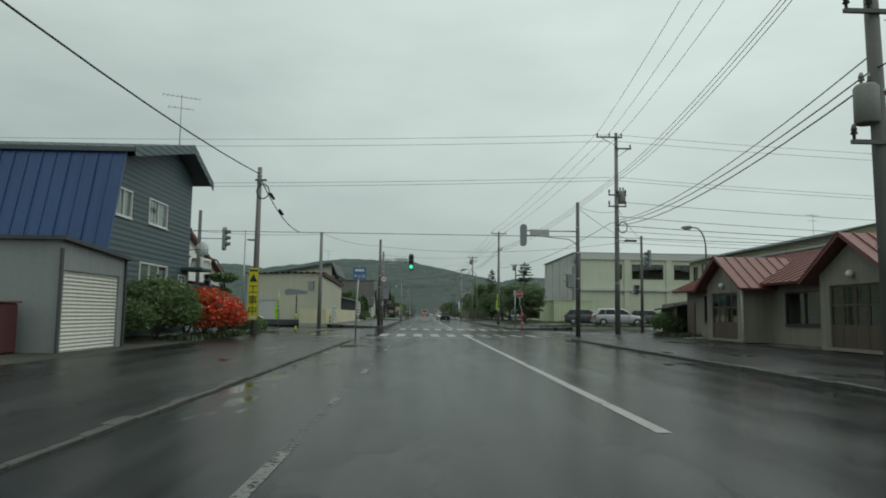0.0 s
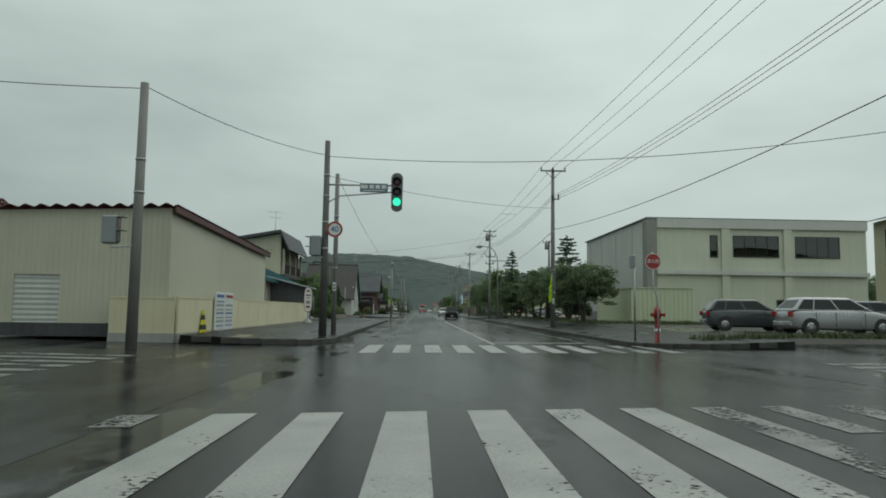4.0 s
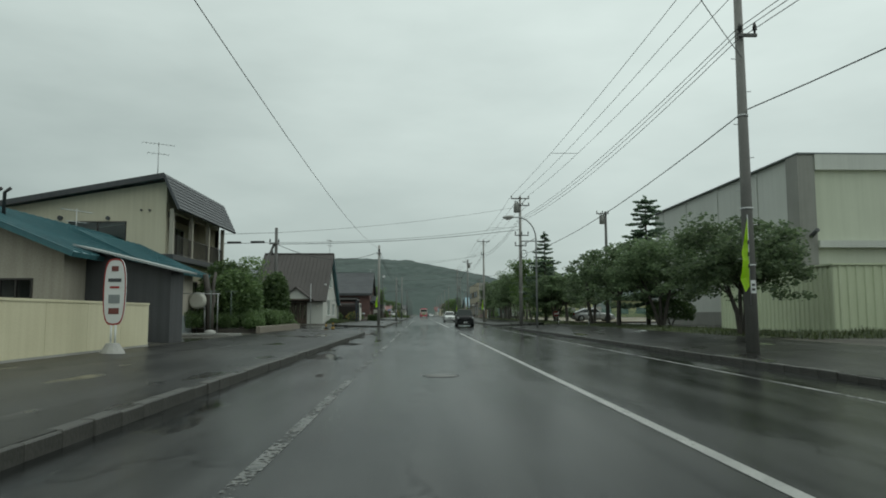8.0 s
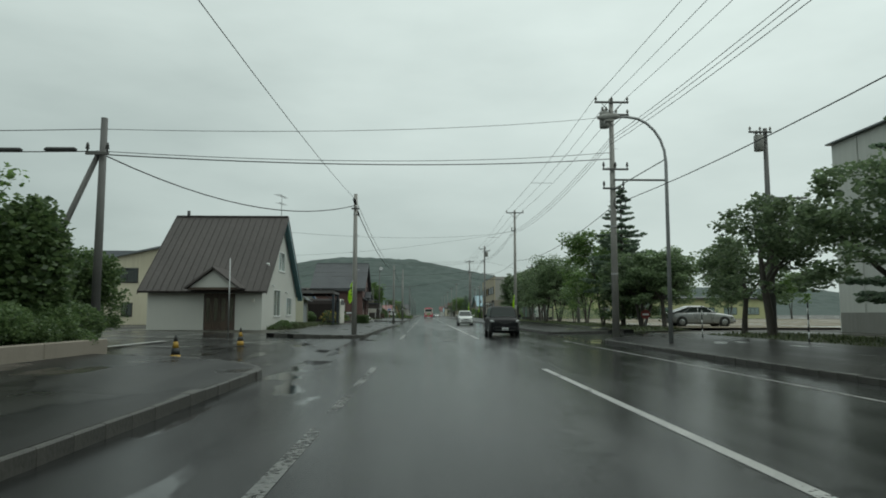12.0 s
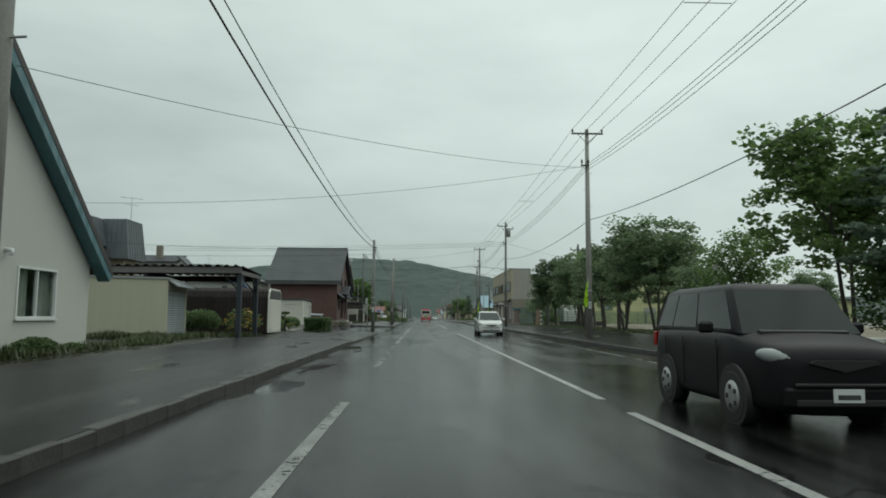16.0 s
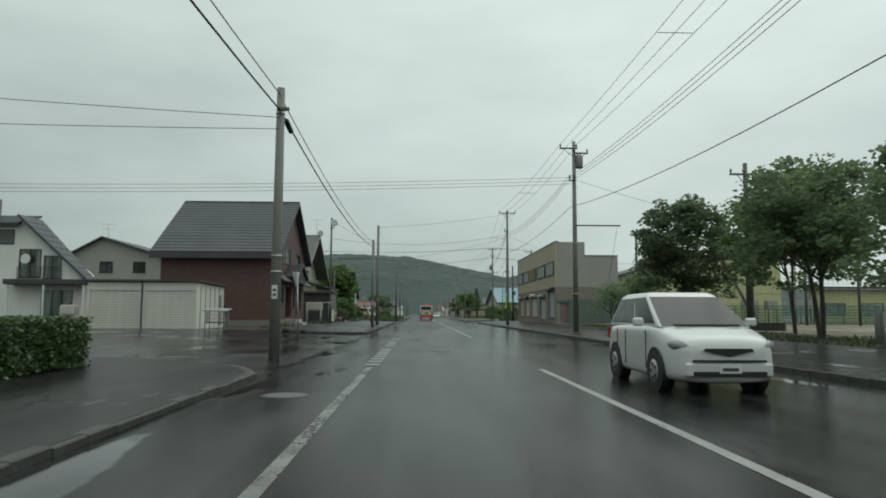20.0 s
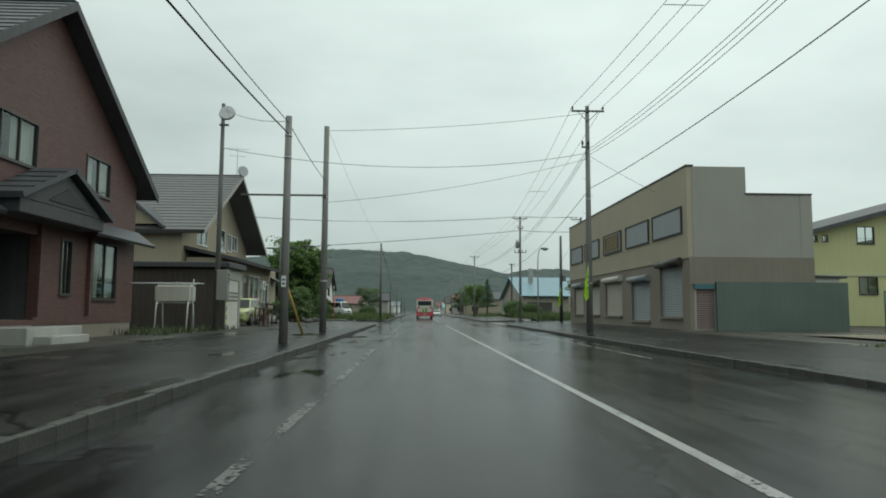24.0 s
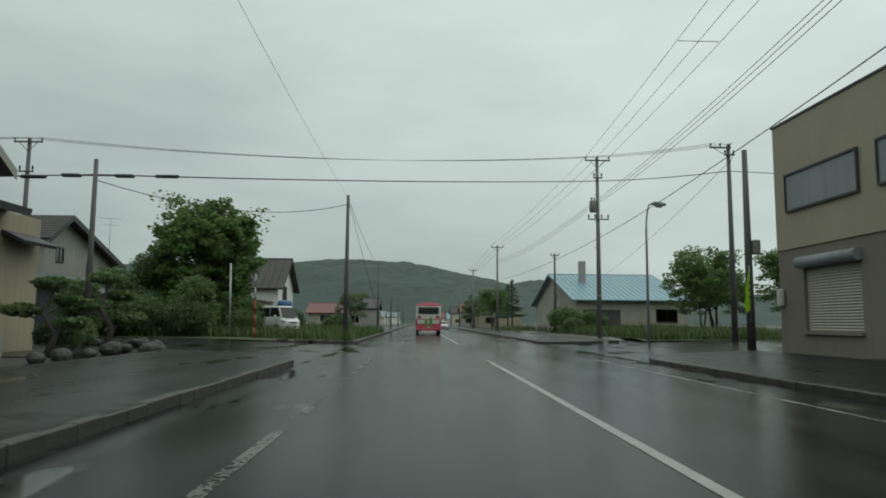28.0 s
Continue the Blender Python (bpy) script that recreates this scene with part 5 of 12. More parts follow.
roof_plane(nw, (-31.5, 55.85, 5.05), (XE + 0.5, 55.85, 5.05), (XE + 0.5, 58.0, 8.0), (-31.5, 58.0, 8.0), M_maroon, 0.14, 0, 22)
roof_plane(nw, (XE + 0.5, 63.75, 6.1), (-31.5, 63.75, 6.1), (-31.5, 58.004, 8.0), (XE + 0.5, 58.004, 8.0), M_maroon, 0.14, 0, 14)
roof_plane(nw, (XE + 0.5, 65.7, 6.06), (-31.5, 65.7, 6.06), (-31.5, 63.7, 6.12), (XE + 0.5, 63.7, 6.12), M_maroon, 0.12, 0, 0, "eave_roof")
roof_plane(nw, (XE + 0.2, 69.9, 4.5), (-31.5, 69.9, 4.5), (-31.5, 65.65, 6.08), (XE + 0.2, 65.65, 6.08), M_maroon, 0.12, 0, 14, "wing_roof")
roof_plane(nw, (XE + 1.1, 55.3, 3.35), (XE + 1.1, 66.2, 3.2), (XE + 0.02, 66.2, 3.7), (XE + 0.02, 55.3, 3.85), M_maroon, 0.1, 0, 16, "canopy")
roof_plane(nw, (-31.5, 55.3, 3.35), (XE + 0.02, 55.3, 3.35), (XE + 0.02, YS - 0.02, 3.85), (-31.5, YS - 0.02, 3.85), M_maroon, 0.1, 0, 16, "canopy")
roof_plane(nw, (XE + 0.6, 66.6, 3.3), (XE + 0.6, 69.8, 3.3), (XE - 0.28, 69.8, 3.7), (XE - 0.28, 66.6, 3.7), M_maroon, 0.1, 0, 0, "canopy")
bm = B()
box(bm, -31.6, XE + 0.6, 57.85, 58.15, 7.97, 8.1, 0.03)
part("ridge_cap", bm, M_maroon, nw)
for ya, za, yb, zb2 in ((55.85, 5.05, 58.0, 8.0), (63.75, 6.1, 58.0, 8.0), (69.9, 4.5, 65.65, 6.08)):
    bm = B()
    low = [(XE + 0.503, ya, za - 0.24), (XE + 0.53, ya, za - 0.24), (XE + 0.53, yb, zb2 - 0.24), (XE + 0.503, yb, zb2 - 0.24)]
    hexa(bm, low, [(p[0], p[1], p[2] + 0.25) for p in low])
    bmesh.ops.recalc_face_normals(bm, faces=bm.faces)
    part("bargeboard", bm, M_maroon, nw)
bm = B()
box(bm, XE + 0.85, XE + 0.98, 56.8, 62.5, 3.65, 4.5, 0.03)
balc = part("balcony_parapet", bm, M_white, nw)
for ya, yb in ((56.9, 59.7), (59.85, 62.4)):
    bm = B()
    pts = []
    for k in range(13):
        g = math.pi * k / 12
        pts.append(((ya + yb) / 2 - math.cos(g) * (yb - ya) / 2, 5.15 + 0.5 * math.sin(g) ** 0.5))
    tube(bm, [(XE + 0.92, p[0], p[1]) for p in [(ya, 4.5)] + pts + [(yb, 4.5)]], 0.09, 6)
    part("arch", bm, M_white, balc, "white plastered arch")
bm = B()
box(bm, XE + 0.02, XE + 1.0, 56.8, 62.5, 5.66, 5.8)
part("balcony_ceiling", bm, M_white, nw)
bm = B()
box(bm, XE + 0.02, XE + 0.84, 56.8, 62.5, 3.62, 3.72)
part("balcony_floor", bm, M_white, nw)
aerial(-20.4, 58.0, 8.05, 1.7, 30)
drum = thing("covered_drum", (-16.3, 59.5, 0.3), "round drum under dark blue sheeting beside a house", "drum")
bm = B()
tube(bm, [(-16.3, 59.5, 0.1), (-16.3, 59.5, 0.3), (-16.3, 59.48, 1.2), (-16.28, 59.5, 1.75), (-16.3, 59.5, 1.97)], [0.52, 0.50, 0.48, 0.44, 0.18], 14)
part("sheet", bm, M_blueboard, drum)
bm = B()
tube(bm, [(-16.3, 59.5, 1.0), (-16.3, 59.5, 1.05)], 0.51, 14)
part("rope", bm, M_panel, drum)

# ---- teal-roofed old house and dark lean-to shed ----
zt = 0.35
A0, A1 = (-18.4, 82.0), (-10.8, 82.0)
ho = [(0.6, 3.4, 1.2, 2.2), (5.2, 6.7, 1.3, 2.3)]
th = gable_y("house", "old stained plaster house with a teal sheet roof", -18.4, -10.8, 82, 94.0, zt, 3.3, 5.1, M_oldwall, M_teal, ho, [(6.95, 9.05, 1.21, 2.43)], over=0.6, side=0.7, ribs=24, apex=-15.2)
for hl in ho:
    window(th, A0, A1, hl, M_bronze, 3)
window(th, (-10.8, 82), (-10.8, 94), (6.95, 9.05, 1.21, 2.43), M_bronze, 2, 0.6)
bm = B()
box(bm, -10.79, -10.74, 88.5, 93.9, 0.3, 1.14)
part("dado", bm, M_bluegrey, th, "grey sheet dado")
roof_plane(th, (-10.2, 87.6, 3.05), (-10.2, 93.8, 3.05), (-13.4, 93.8, 4.55), (-13.4, 87.6, 4.55), M_teal, 0.1, 0, 10)
for xx in (-14.2, -13.9):
    bm = B()
    tube(bm, [(xx, 84.0, 4.4), (xx, 84.0, 5.3), (xx + 0.2, 84.0, 5.45)], 0.06, 8)
    part("flue", bm, M_black, th)
ds = thing("shed", (-9.3, 85.6, zt), "dark grey board shed under a sloping tin roof", "shed")
wall(ds, "wall", (-10.9, 83.4), (-8.05, 83.4), 0.25, [(0, 3.3), (2.85, 2.62)], [], 0.1, M_darkshed)
wall(ds, "wall", (-8.05, 83.4), (-8.05, 84.6), 0.25, [(0, 2.62), (1.2, 2.62)], [], 0.1, M_darkshed)
wall(ds, "wall", (-8.05, 84.6), (-10.9, 84.6), 0.25, [(0, 2.62), (2.85, 3.3)], [], 0.1, M_darkshed)
bm = B()
slab(bm, ((-11.0, 82.9, 3.45), (-7.65, 82.9, 2.62), (-7.65, 84.8, 2.62), (-11.0, 84.8, 3.45)), 0.06)
part("roof", bm, M_shedroof, ds, "weathered tin roof")

# ---- beige house with a balcony ----
zz = 0.4
bl = house("house", (-16, 99.3, zz), "beige two-storey house with a recessed balcony and mansard roof edge")
sw = (-21.5, 94.6), (-12.4, 94.6)
ho = [(4.4, 7.2, 4.7, 5.75)]
wall(bl, "wall", *sw, zz - 0.2, [(0, 6.2), (9.1, 7.75)], ho, 0.2, M_beige)
window(bl, *sw, ho[0], M_bronze, 2)
ew = (-12.4, 94.6), (-12.4, 103.6)
eh = [(0.25, 8.8, 4.15, 6.35), (3.4, 5.0, 1.9, 3.0), (5.9, 8.3, 0.7, 3.0)]
wall(bl, "wall", *ew, zz - 0.2, [(0, 7.7), (9.0, 7.7)], eh, 0.2, M_beige)
window(bl, *ew, eh[1], M_bronze, 2)
window(bl, *ew, eh[2], M_bronze, 3, 0.3)
wall(bl, "wall", (-12.4, 103.6), (-21.5, 103.6), zz - 0.2, [(0, 7.7), (9.1, 6.2)], [], 0.2, M_beige)
wall(bl, "wall", (-21.5, 103.6), (-21.5, 94.6), zz - 0.2, [(0, 6.2), (9.0, 6.2)], [], 0.2, M_beige)
bk = (-13.9, 94.9), (-13.9, 103.4)
bh2 = [(0.8, 2.6, 4.3, 6.1), (4.6, 6.6, 4.3, 6.1)]
wall(bl, "balcony_wall", *bk, 4.15, [(0, 6.5), (8.5, 6.5)], bh2, 0.15, M_beige)
for hl in bh2:
    window(bl, *bk, hl, M_bronze, 2, 0.5)
bm = B()
box(bm, -13.9, -11.95, 94.5, 103.9, 3.85, 4.14, 0.02)
part("balcony_floor", bm, M_darkshed, bl, "dark balcony slab edge")
for yy in (94.75, 97.6, 100.5, 103.4):
    bm = B()
    box(bm, -12.25, -12.05, yy - 0.09, yy + 0.09, 4.14, 6.4, 0.01)
    part("balcony_post", bm, M_oldwall, bl)
for y0, y1 in ((94.85, 97.5), (97.7, 100.4), (100.6, 103.3)):
    rails_v(bl, "balcony_railing", (-12.12, y0), (-12.12, y1), 4.15, 5.1, M_bronze, 0.14, 0.016)
roof_plane(bl, (-11.55, 94.0, 6.3), (-11.55, 104.2, 6.3), (-12.35, 104.2, 8.02), (-12.35, 94.0, 8.02), M_tile, 0.1, 9, 0, "mansard")
roof_plane(bl, (-22, 104.2, 6.3), (-22, 94.0, 6.3), (-12.35, 94.0, 8.04), (-12.35, 104.2, 8.04), M_greyroof, 0.14)
bm = B()
hexa(bm, ((-22, 93.95, 6.05), (-12.35, 93.95, 7.79), (-12.35, 94.0, 7.79), (-22, 94.0, 6.05)), ((-22, 93.95, 6.32), (-12.35, 93.95, 8.06), (-12.35, 94.0, 8.06), (-22, 94.0, 6.32)))
part("bargeboard", bm, M_darkshed, bl)
for xx, r in ((-17.5, 0.12), (-13.6, 0.05), (-13.2, 0.05), (-15.2, 0.1)):
    bm = B()
    tube(bm, [(xx, 94.62, 6.3 if r < 0.1 else 5.9), (xx, 94.5, 6.3 if r < 0.1 else 5.9)], r, 10)
    part("vent_hood", bm, M_darkshed, bl)
aerial(-13.0, 94.9, 7.9, 1.9, 30)
aerial(-15.2, 91.5, 4.2, 1.7, 60)

# ---- grey-white house with a steep brown roof ----
zw = 0.3
A0, A1 = (-15.6, 127.0), (-9.2, 127.0)
E0, E1 = (-9.2, 127.0), (-9.2, 137.3)
eh = [(4.2, 6.1, 3.9, 5.15), (3.0, 4.9, 1.05, 2.7), (6.9, 8.6, 1.1, 2.3)]
gw = gable_x("house", "grey-white mortar house with a steep brown roof and teal bargeboard", -15.6, -9.2, 127, 137.3, zw, 2.95, 7.45, M_offwhite, M_brownroof, [(3.15, 4.9, zw, 2.35)], eh, over=0.55, side=0.35, ribs=18, thick=0.14)
for hl in eh:
    window(gw, E0, E1, hl, M_frame, 2, 0.8)
roof_plane(gw, (-8.83, 137.9, 2.35), (-9.15, 137.9, 2.35), (-9.15, 132.15, 7.30), (-8.83, 132.15, 7.30), M_teal, 0.30, 0, 0, "teal_bargeboard")
for k in range(4):
    bm = B()
    x0 = -12.42 + k * 0.43
    box(bm, x0, x0 + 0.41, 127.04, 127.09, zw, 2.33)
    dl = part("door_leaf", bm, M_wood, gw, "dark wooden door")
    bm = B()
    box(bm, x0 + 0.1, x0 + 0.31, 127.028, 127.036, 0.8, 2.1)
    dp = part("pane", bm, M_glass, dl)
    dp.visible_shadow = False
bm = B()
box(bm, -12.9, -10.25, 125.7, 127, 2.52, 2.64)
part("porch_lintel", bm, M_wood, gw)
bm = B()
hexa(bm, ((-12.85, 125.85, 2.65), (-10.3, 125.85, 2.65), (-11.575, 125.85, 3.6)), ((-12.85, 125.78, 2.65), (-10.3, 125.78, 2.65), (-11.575, 125.78, 3.6)))
part("porch_gable", bm, M_offwhite, gw)
roof_plane(gw, (-13.1, 129.6, 2.62), (-13.1, 125.5, 2.62), (-11.575, 125.5, 3.78), (-11.575, 129.6, 3.78), M_brownroof, 0.1, 0, 0, "porch_roof")
roof_plane(gw, (-10.05, 125.5, 2.62), (-10.05, 129.6, 2.62), (-11.571, 129.6, 3.78), (-11.571, 125.5, 3.78), M_brownroof, 0.1, 0, 0, "porch_roof")
bm = B()
box(bm, -9.75, -9.6, 126.86, 126.99, 1.85, 2.05, 0.02)
part("wall_lamp", bm, M_ivory, gw)
for yy, z2 in ((129.3, 2.9), (133.4, 2.6), (127.9, 4.1)):
    bm = B()
    tube(bm, [(-9.2, yy, z2), (-9.05, yy, z2), (-9.05, yy, z2 - 0.12)], 0.05, 8)
    part("vent_hood", bm, M_signwhite, gw)
aerial(-9.3, 132.2, 7.4, 1.5, 80)
bm = B()
tube(bm, [(-15.2, 132.1, 7.4), (-15.2, 132.1, 7.8)], 0.1, 8)
part("chimney_cap", bm, M_darkshed, gw)

# ---- cream garage, carport and arched shed behind it ----
cg = thing("garage", (-13.0, 147, 0.3), "cream mortar garage with a pale grey roller shutter", "garage")
XC, YC = -10.17, 145.85
M_cream = surf("rain_stained_cream_mortar", (0.40, 0.39, 0.29), (0.51, 0.50, 0.39), 1.1, 0.8, 0.2, 35, spread=0.9, streak=0.3)
wall(cg, "wall", (-17.2, YC), (XC, YC), 0.15, [(0, 2.78), (7.03, 2.62)], [], 0.12, M_cream)
E0, E1 = (XC, YC), (XC, 148.15)
ho = [(0.12, 2.2, 0.25, 2.2)]
wall(cg, "wall", E0, E1, 0.15, [(0, 2.6), (2.3, 2.45)], ho, 0.12, M_cream)
wall(cg, "wall", (XC, 148.15), (-17.2, 148.15), 0.15, [(0, 2.45), (7.03, 2.6)], [], 0.12, M_cream)
shutter(cg, E0, E1, ho[0], M_bluegrey, set_back=0.05)
bm = B()
slab(bm, ((-17.3, YC - 0.05, 2.86), (XC + 0.05, YC - 0.05, 2.70), (XC + 0.05, 148.25, 2.55), (-17.3, 148.25, 2.7)), 0.07)
part("roof", bm, M_shedroof, cg)
bm = B()
slab(bm, ((XC + 0.02, YC + 0.05, 2.62), (XC + 0.42, YC + 0.05, 2.36), (XC + 0.42, 148.2, 2.30), (XC + 0.02, 148.2, 2.52)), 0.05)
part("shutter_hood", bm, M_bluegrey, cg, "sloping pale grey shutter hood")
M_umber = surf("wet_umber_sheet", (0.016, 0.012, 0.011), (0.034, 0.027, 0.025), 3, 0.6, 0.1, 30, streak=0.4)
M_umber.node_tree.nodes["Principled BSDF"].inputs["Specular IOR Level"].default_value = 0.2
M_postblue = surf("blue_grey_steel_paint", (0.016, 0.024, 0.032), (0.034, 0.046, 0.058), 3, 0.5, 0.1, 30, streak=0.3)
M_cpbeam = surf("weathered_brown_grey_beam", (0.085, 0.080, 0.078), (0.150, 0.142, 0.138), 2, 0.6, 0.1, 30, stretch=(0.4, 4, 4))
cp = thing("carport", (-11, 150, 0.3), "steel carport with a wavy tin roof on blue-grey posts", "carport")
bm = B()
rows = []
for j in range(2):
    row = []
    for i in range(241):
        f = i / 240
        row.append(bm.verts.new((lerp(-16.6, -7.8, f), (147.95, 151.75)[j], (3.34, 3.16)[j] + 0.055 * math.sin(f * 46 * math.pi))))
    rows.append(row)
for i in range(240):
    bm.faces.new((rows[0][i], rows[0][i + 1], rows[1][i + 1], rows[1][i]))
bmesh.ops.solidify(bm, geom=bm.faces[:], thickness=0.015)
part("roof", bm, M_umber, cp)
for x0, x1, y0, y1, z0, z1, m in ((-16.6, -7.86, 148.03, 148.15, 3.02, 3.27, M_cpbeam), (-16.6, -7.86, 151.5, 151.62, 2.82, 3.08, M_umber), (-7.98, -7.862, 148.16, 151.49, 2.96, 3.14, M_cpbeam), (-12.0, -11.88, 148.16, 151.49, 2.86, 3.06, M_umber)):
    bm = B()
    box(bm, x0, x1, y0, y1, z0, z1)
    part("beam", bm, m, cp)
for xx in (-7.98, -12.0, -15.6):
    for yy, s_ in ((148.3, 1), (151.3, -1)):
        bm = B()
        box(bm, xx - 0.10, xx + 0.10, yy - 0.10, yy + 0.10, 0.15, 2.95, 0.015)
        pt = part("post", bm, M_postblue, cp)
        bm = B()
        tube(bm, [(xx, yy + 0.1 * s_, 2.3), (xx, yy + 0.75 * s_, 2.93)], 0.04, 6)
        part("knee_brace", bm, M_postblue, pt)
        bm = B()
        tube(bm, [(xx - 0.1, yy, 2.35), (xx - 0.7, yy, 2.97)], 0.035, 6)
        part("knee_brace", bm, M_postblue, pt)
ar = thing("shed", (-11, 157, 0.35), "dark brown ribbed shed with a rounded roof and cream front", "shed")
prof = [(155.3, 0.3), (155.3, 2.2), (155.42, 2.5), (155.75, 2.68), (158.05, 2.68), (158.38, 2.5), (158.5, 2.2), (158.5, 0.3)]
bm = B()
nseg = 40
for k in range(nseg):
    xa, xb = lerp(-15, -8.27, k / nseg), lerp(-15, -8.27, (k + 1) / nseg)
    xm = (xa + xb) / 2
    for (ya, za), (yb, zb3) in zip(prof, prof[1:]):
        cy, czz = 156.9, 1.5
        def out(y, z, g):
            return y + (0.03 * g if y > cy else -0.03 * g), z + (0.03 * g if z > 2.4 else 0)
        quad(bm, (xa, ya, za), (xa, yb, zb3), (xm, *out(yb, zb3, 1)), (xm, *out(ya, za, 1)))
        quad(bm, (xm, *out(ya, za, 1)), (xm, *out(yb, zb3, 1)), (xb, yb, zb3), (xb, ya, za))
part("body", bm, M_umber, ar)
bm = B()
hexa(bm, [(-8.27, y, z) for y, z in prof], [(-8.2, y, z) for y, z in prof])
part("front_frame", bm, M_panel, ar, "cream rounded front")
E0, E1 = (-8.2, 155.3), (-8.2, 158.5)
shutter(ar, E0, E1, (0.25, 2.95, 0.35, 2.05), M_ivory, set_back=-0.01)
bm = B()
hexa(bm, [(-8.2, y, z) for y, z in ((155.42, 2.1), (158.38, 2.1), (158.38, 2.22), (158.28, 2.45), (158.0, 2.58), (155.8, 2.58), (155.52, 2.45), (155.42, 2.22))], [(-8.185, y, z) for y, z in ((155.42, 2.1), (158.38, 2.1), (158.38, 2.22), (158.28, 2.45), (158.0, 2.58), (155.8, 2.58), (155.52, 2.45), (155.42, 2.22))])
part("header_panel", bm, M_darkshed, ar)

# ---- houses set back from the road on the left ----
hA = house("house", (-33, 212, 0.4), "white two-storey house with a dark roof, upper loggia and canopy")
S0, S1, E0, E1 = (-40.0, 207.5), (-26.4, 207.5), (-26.4, 207.5), (-26.4, 209.6)
ah = [(4.0, 8.3, 6.5, 7.6), (8.75, 10.45, 3.9, 6.1), (10.65, 12.0, 3.8, 5.6), (10.6, 13.0, 0.45, 2.9), (4.6, 5.8, 1.4, 2.6)]
wall(hA, "wall", S0, S1, 0.2, [(0, 8.0), (8.9, 8.25), (13.6, 4.15)], ah, 0.2, M_white)
for hl, np_ in zip(ah, (3, 2, 2, 3, 2)):
    window(hA, S0, S1, hl, M_bronze, np_, 0.5 if hl[2] < 6 else 0)
wall(hA, "wall", E0, E1, 0.2, [(0, 4.15), (2.1, 4.15)], [], 0.2, M_white)
wall(hA, "wall", (-26.4, 209.6), (-40.0, 209.6), 0.2, [(0, 4.15), (4.7, 8.25), (13.6, 8.0)], [], 0.2, M_white)
roof_plane(hA, (-25.6, 206.9, 3.65), (-25.6, 208.4, 3.65), (-31.2, 210.3, 8.75), (-31.2, 206.9, 8.75), M_tile, 0.16, 10)
roof_plane(hA, (-40.5, 206.7, 8.05), (-31.21, 206.7, 8.05), (-31.21, 210.3, 9.1), (-40.5, 210.3, 9.1), M_tile, 0.16, 8)
bm = B()
box(bm, -31.6, -25.4, 206.1, 207.48, 3.3, 3.7, 0.03)
part("canopy", bm, M_darkshed, hA, "dark flat canopy over the entrance")
for x in (-31.3, -28.6, -25.6):
    bm = B()
    box(bm, x - 0.06, x + 0.06, 206.2, 206.32, 0.3, 3.3)
    part("canopy_post", bm, M_white, hA)
rails_v(hA, "loggia_railing", (-31.3, 207.4), (-27.9, 207.4), 3.75, 4.7, M_bronze, 0.25, 0.02)
bm = B()
tube(bm, [(-30.6, 207.2, 5.3), (-30.6, 207.12, 5.3)], [0.4, 0.36], 16)
part("satellite_reflector", bm, M_signwhite, hA, "white satellite dish")
bm = B()
box(bm, -34.6, -33.9, 208.6, 209.3, 7.6, 10.25, 0.02)
part("chimney", bm, M_darkcon, hA, "square dark chimney")
# small white storehouse with blue roof boards close to the pavement
ws = thing("storehouse", (-14.5, 172.3, 0.3), "small white mortar storehouse with blue roof boards", "shed")
wh_ = [(2.65, 3.02, 2.88, 3.46)]
wall(ws, "wall", (-18.0, 171.6), (-12.35, 171.6), 0.2, [(0, 3.8), (4.1, 3.8), (5.65, 2.0)], wh_, 0.12, M_offwhite)
window(ws, (-18.0, 171.6), (-12.35, 171.6), wh_[0], M_bronze, 1)
wall(ws, "side_wall", (-12.35, 171.6), (-12.35, 172.2), 0.2, [(0, 2.0), (0.6, 2.0)], [], 0.12, M_greycon)
wall(ws, "back_wall", (-12.35, 172.2), (-18.0, 172.2), 0.2, [(0, 2.0), (1.55, 3.8), (5.65, 3.8)], [], 0.12, M_greycon)
wall(ws, "end_wall", (-18.0, 172.2), (-18.0, 171.6), 0.2, [(0, 3.8), (0.6, 3.8)], [], 0.12, M_greycon)
roof_plane(ws, (-12.0, 171.3, 1.72), (-12.0, 172.4, 1.72), (-13.9, 172.4, 3.95), (-13.9, 171.3, 3.95), M_tile, 0.1, 5)
roof_plane(ws, (-13.9, 171.3, 3.95), (-13.9, 172.4, 3.95), (-18.3, 172.4, 4.15), (-18.3, 171.3, 4.15), M_tile, 0.1)
bm = B()
hexa(bm, ((-13.9, 171.22, 3.72), (-12.0, 171.22, 1.5), (-12.0, 171.29, 1.5), (-13.9, 171.29, 3.72)), ((-13.9, 171.22, 4.02), (-12.0, 171.22, 1.8), (-12.0, 171.29, 1.8), (-13.9, 171.29, 4.02)))
part("bargeboard", bm, M_blueboard, ws, "dull blue bargeboard")
bm = B()
hexa(bm, ((-18.3, 171.22, 3.92), (-13.904, 171.22, 3.72), (-13.904, 171.29, 3.72), (-18.3, 171.29, 3.92)), ((-18.3, 171.22, 4.2), (-13.904, 171.22, 4.02), (-13.904, 171.29, 4.02), (-18.3, 171.29, 4.2)))
part("blue_fascia", bm, M_blueboard, ws, "dull blue eave board")
hB = gable_y("house", "grey two-storey house with a dark roof, set back", -38.0, -26.2, 227, 237, 0.4, 6.9, 9.25, M_greycon, M_tile, [(4.0, 5.4, 5.4, 6.6), (7.5, 8.8, 5.4, 6.6)], [(2, 4, 4.0, 5.2)], over=0.7, side=0.6, apex=-33.7)
for hl in [(4.0, 5.4, 5.4, 6.6), (7.5, 8.8, 5.4, 6.6)]:
    window(hB, (-38, 227), (-26.2, 227), hl, M_bronze, 2)
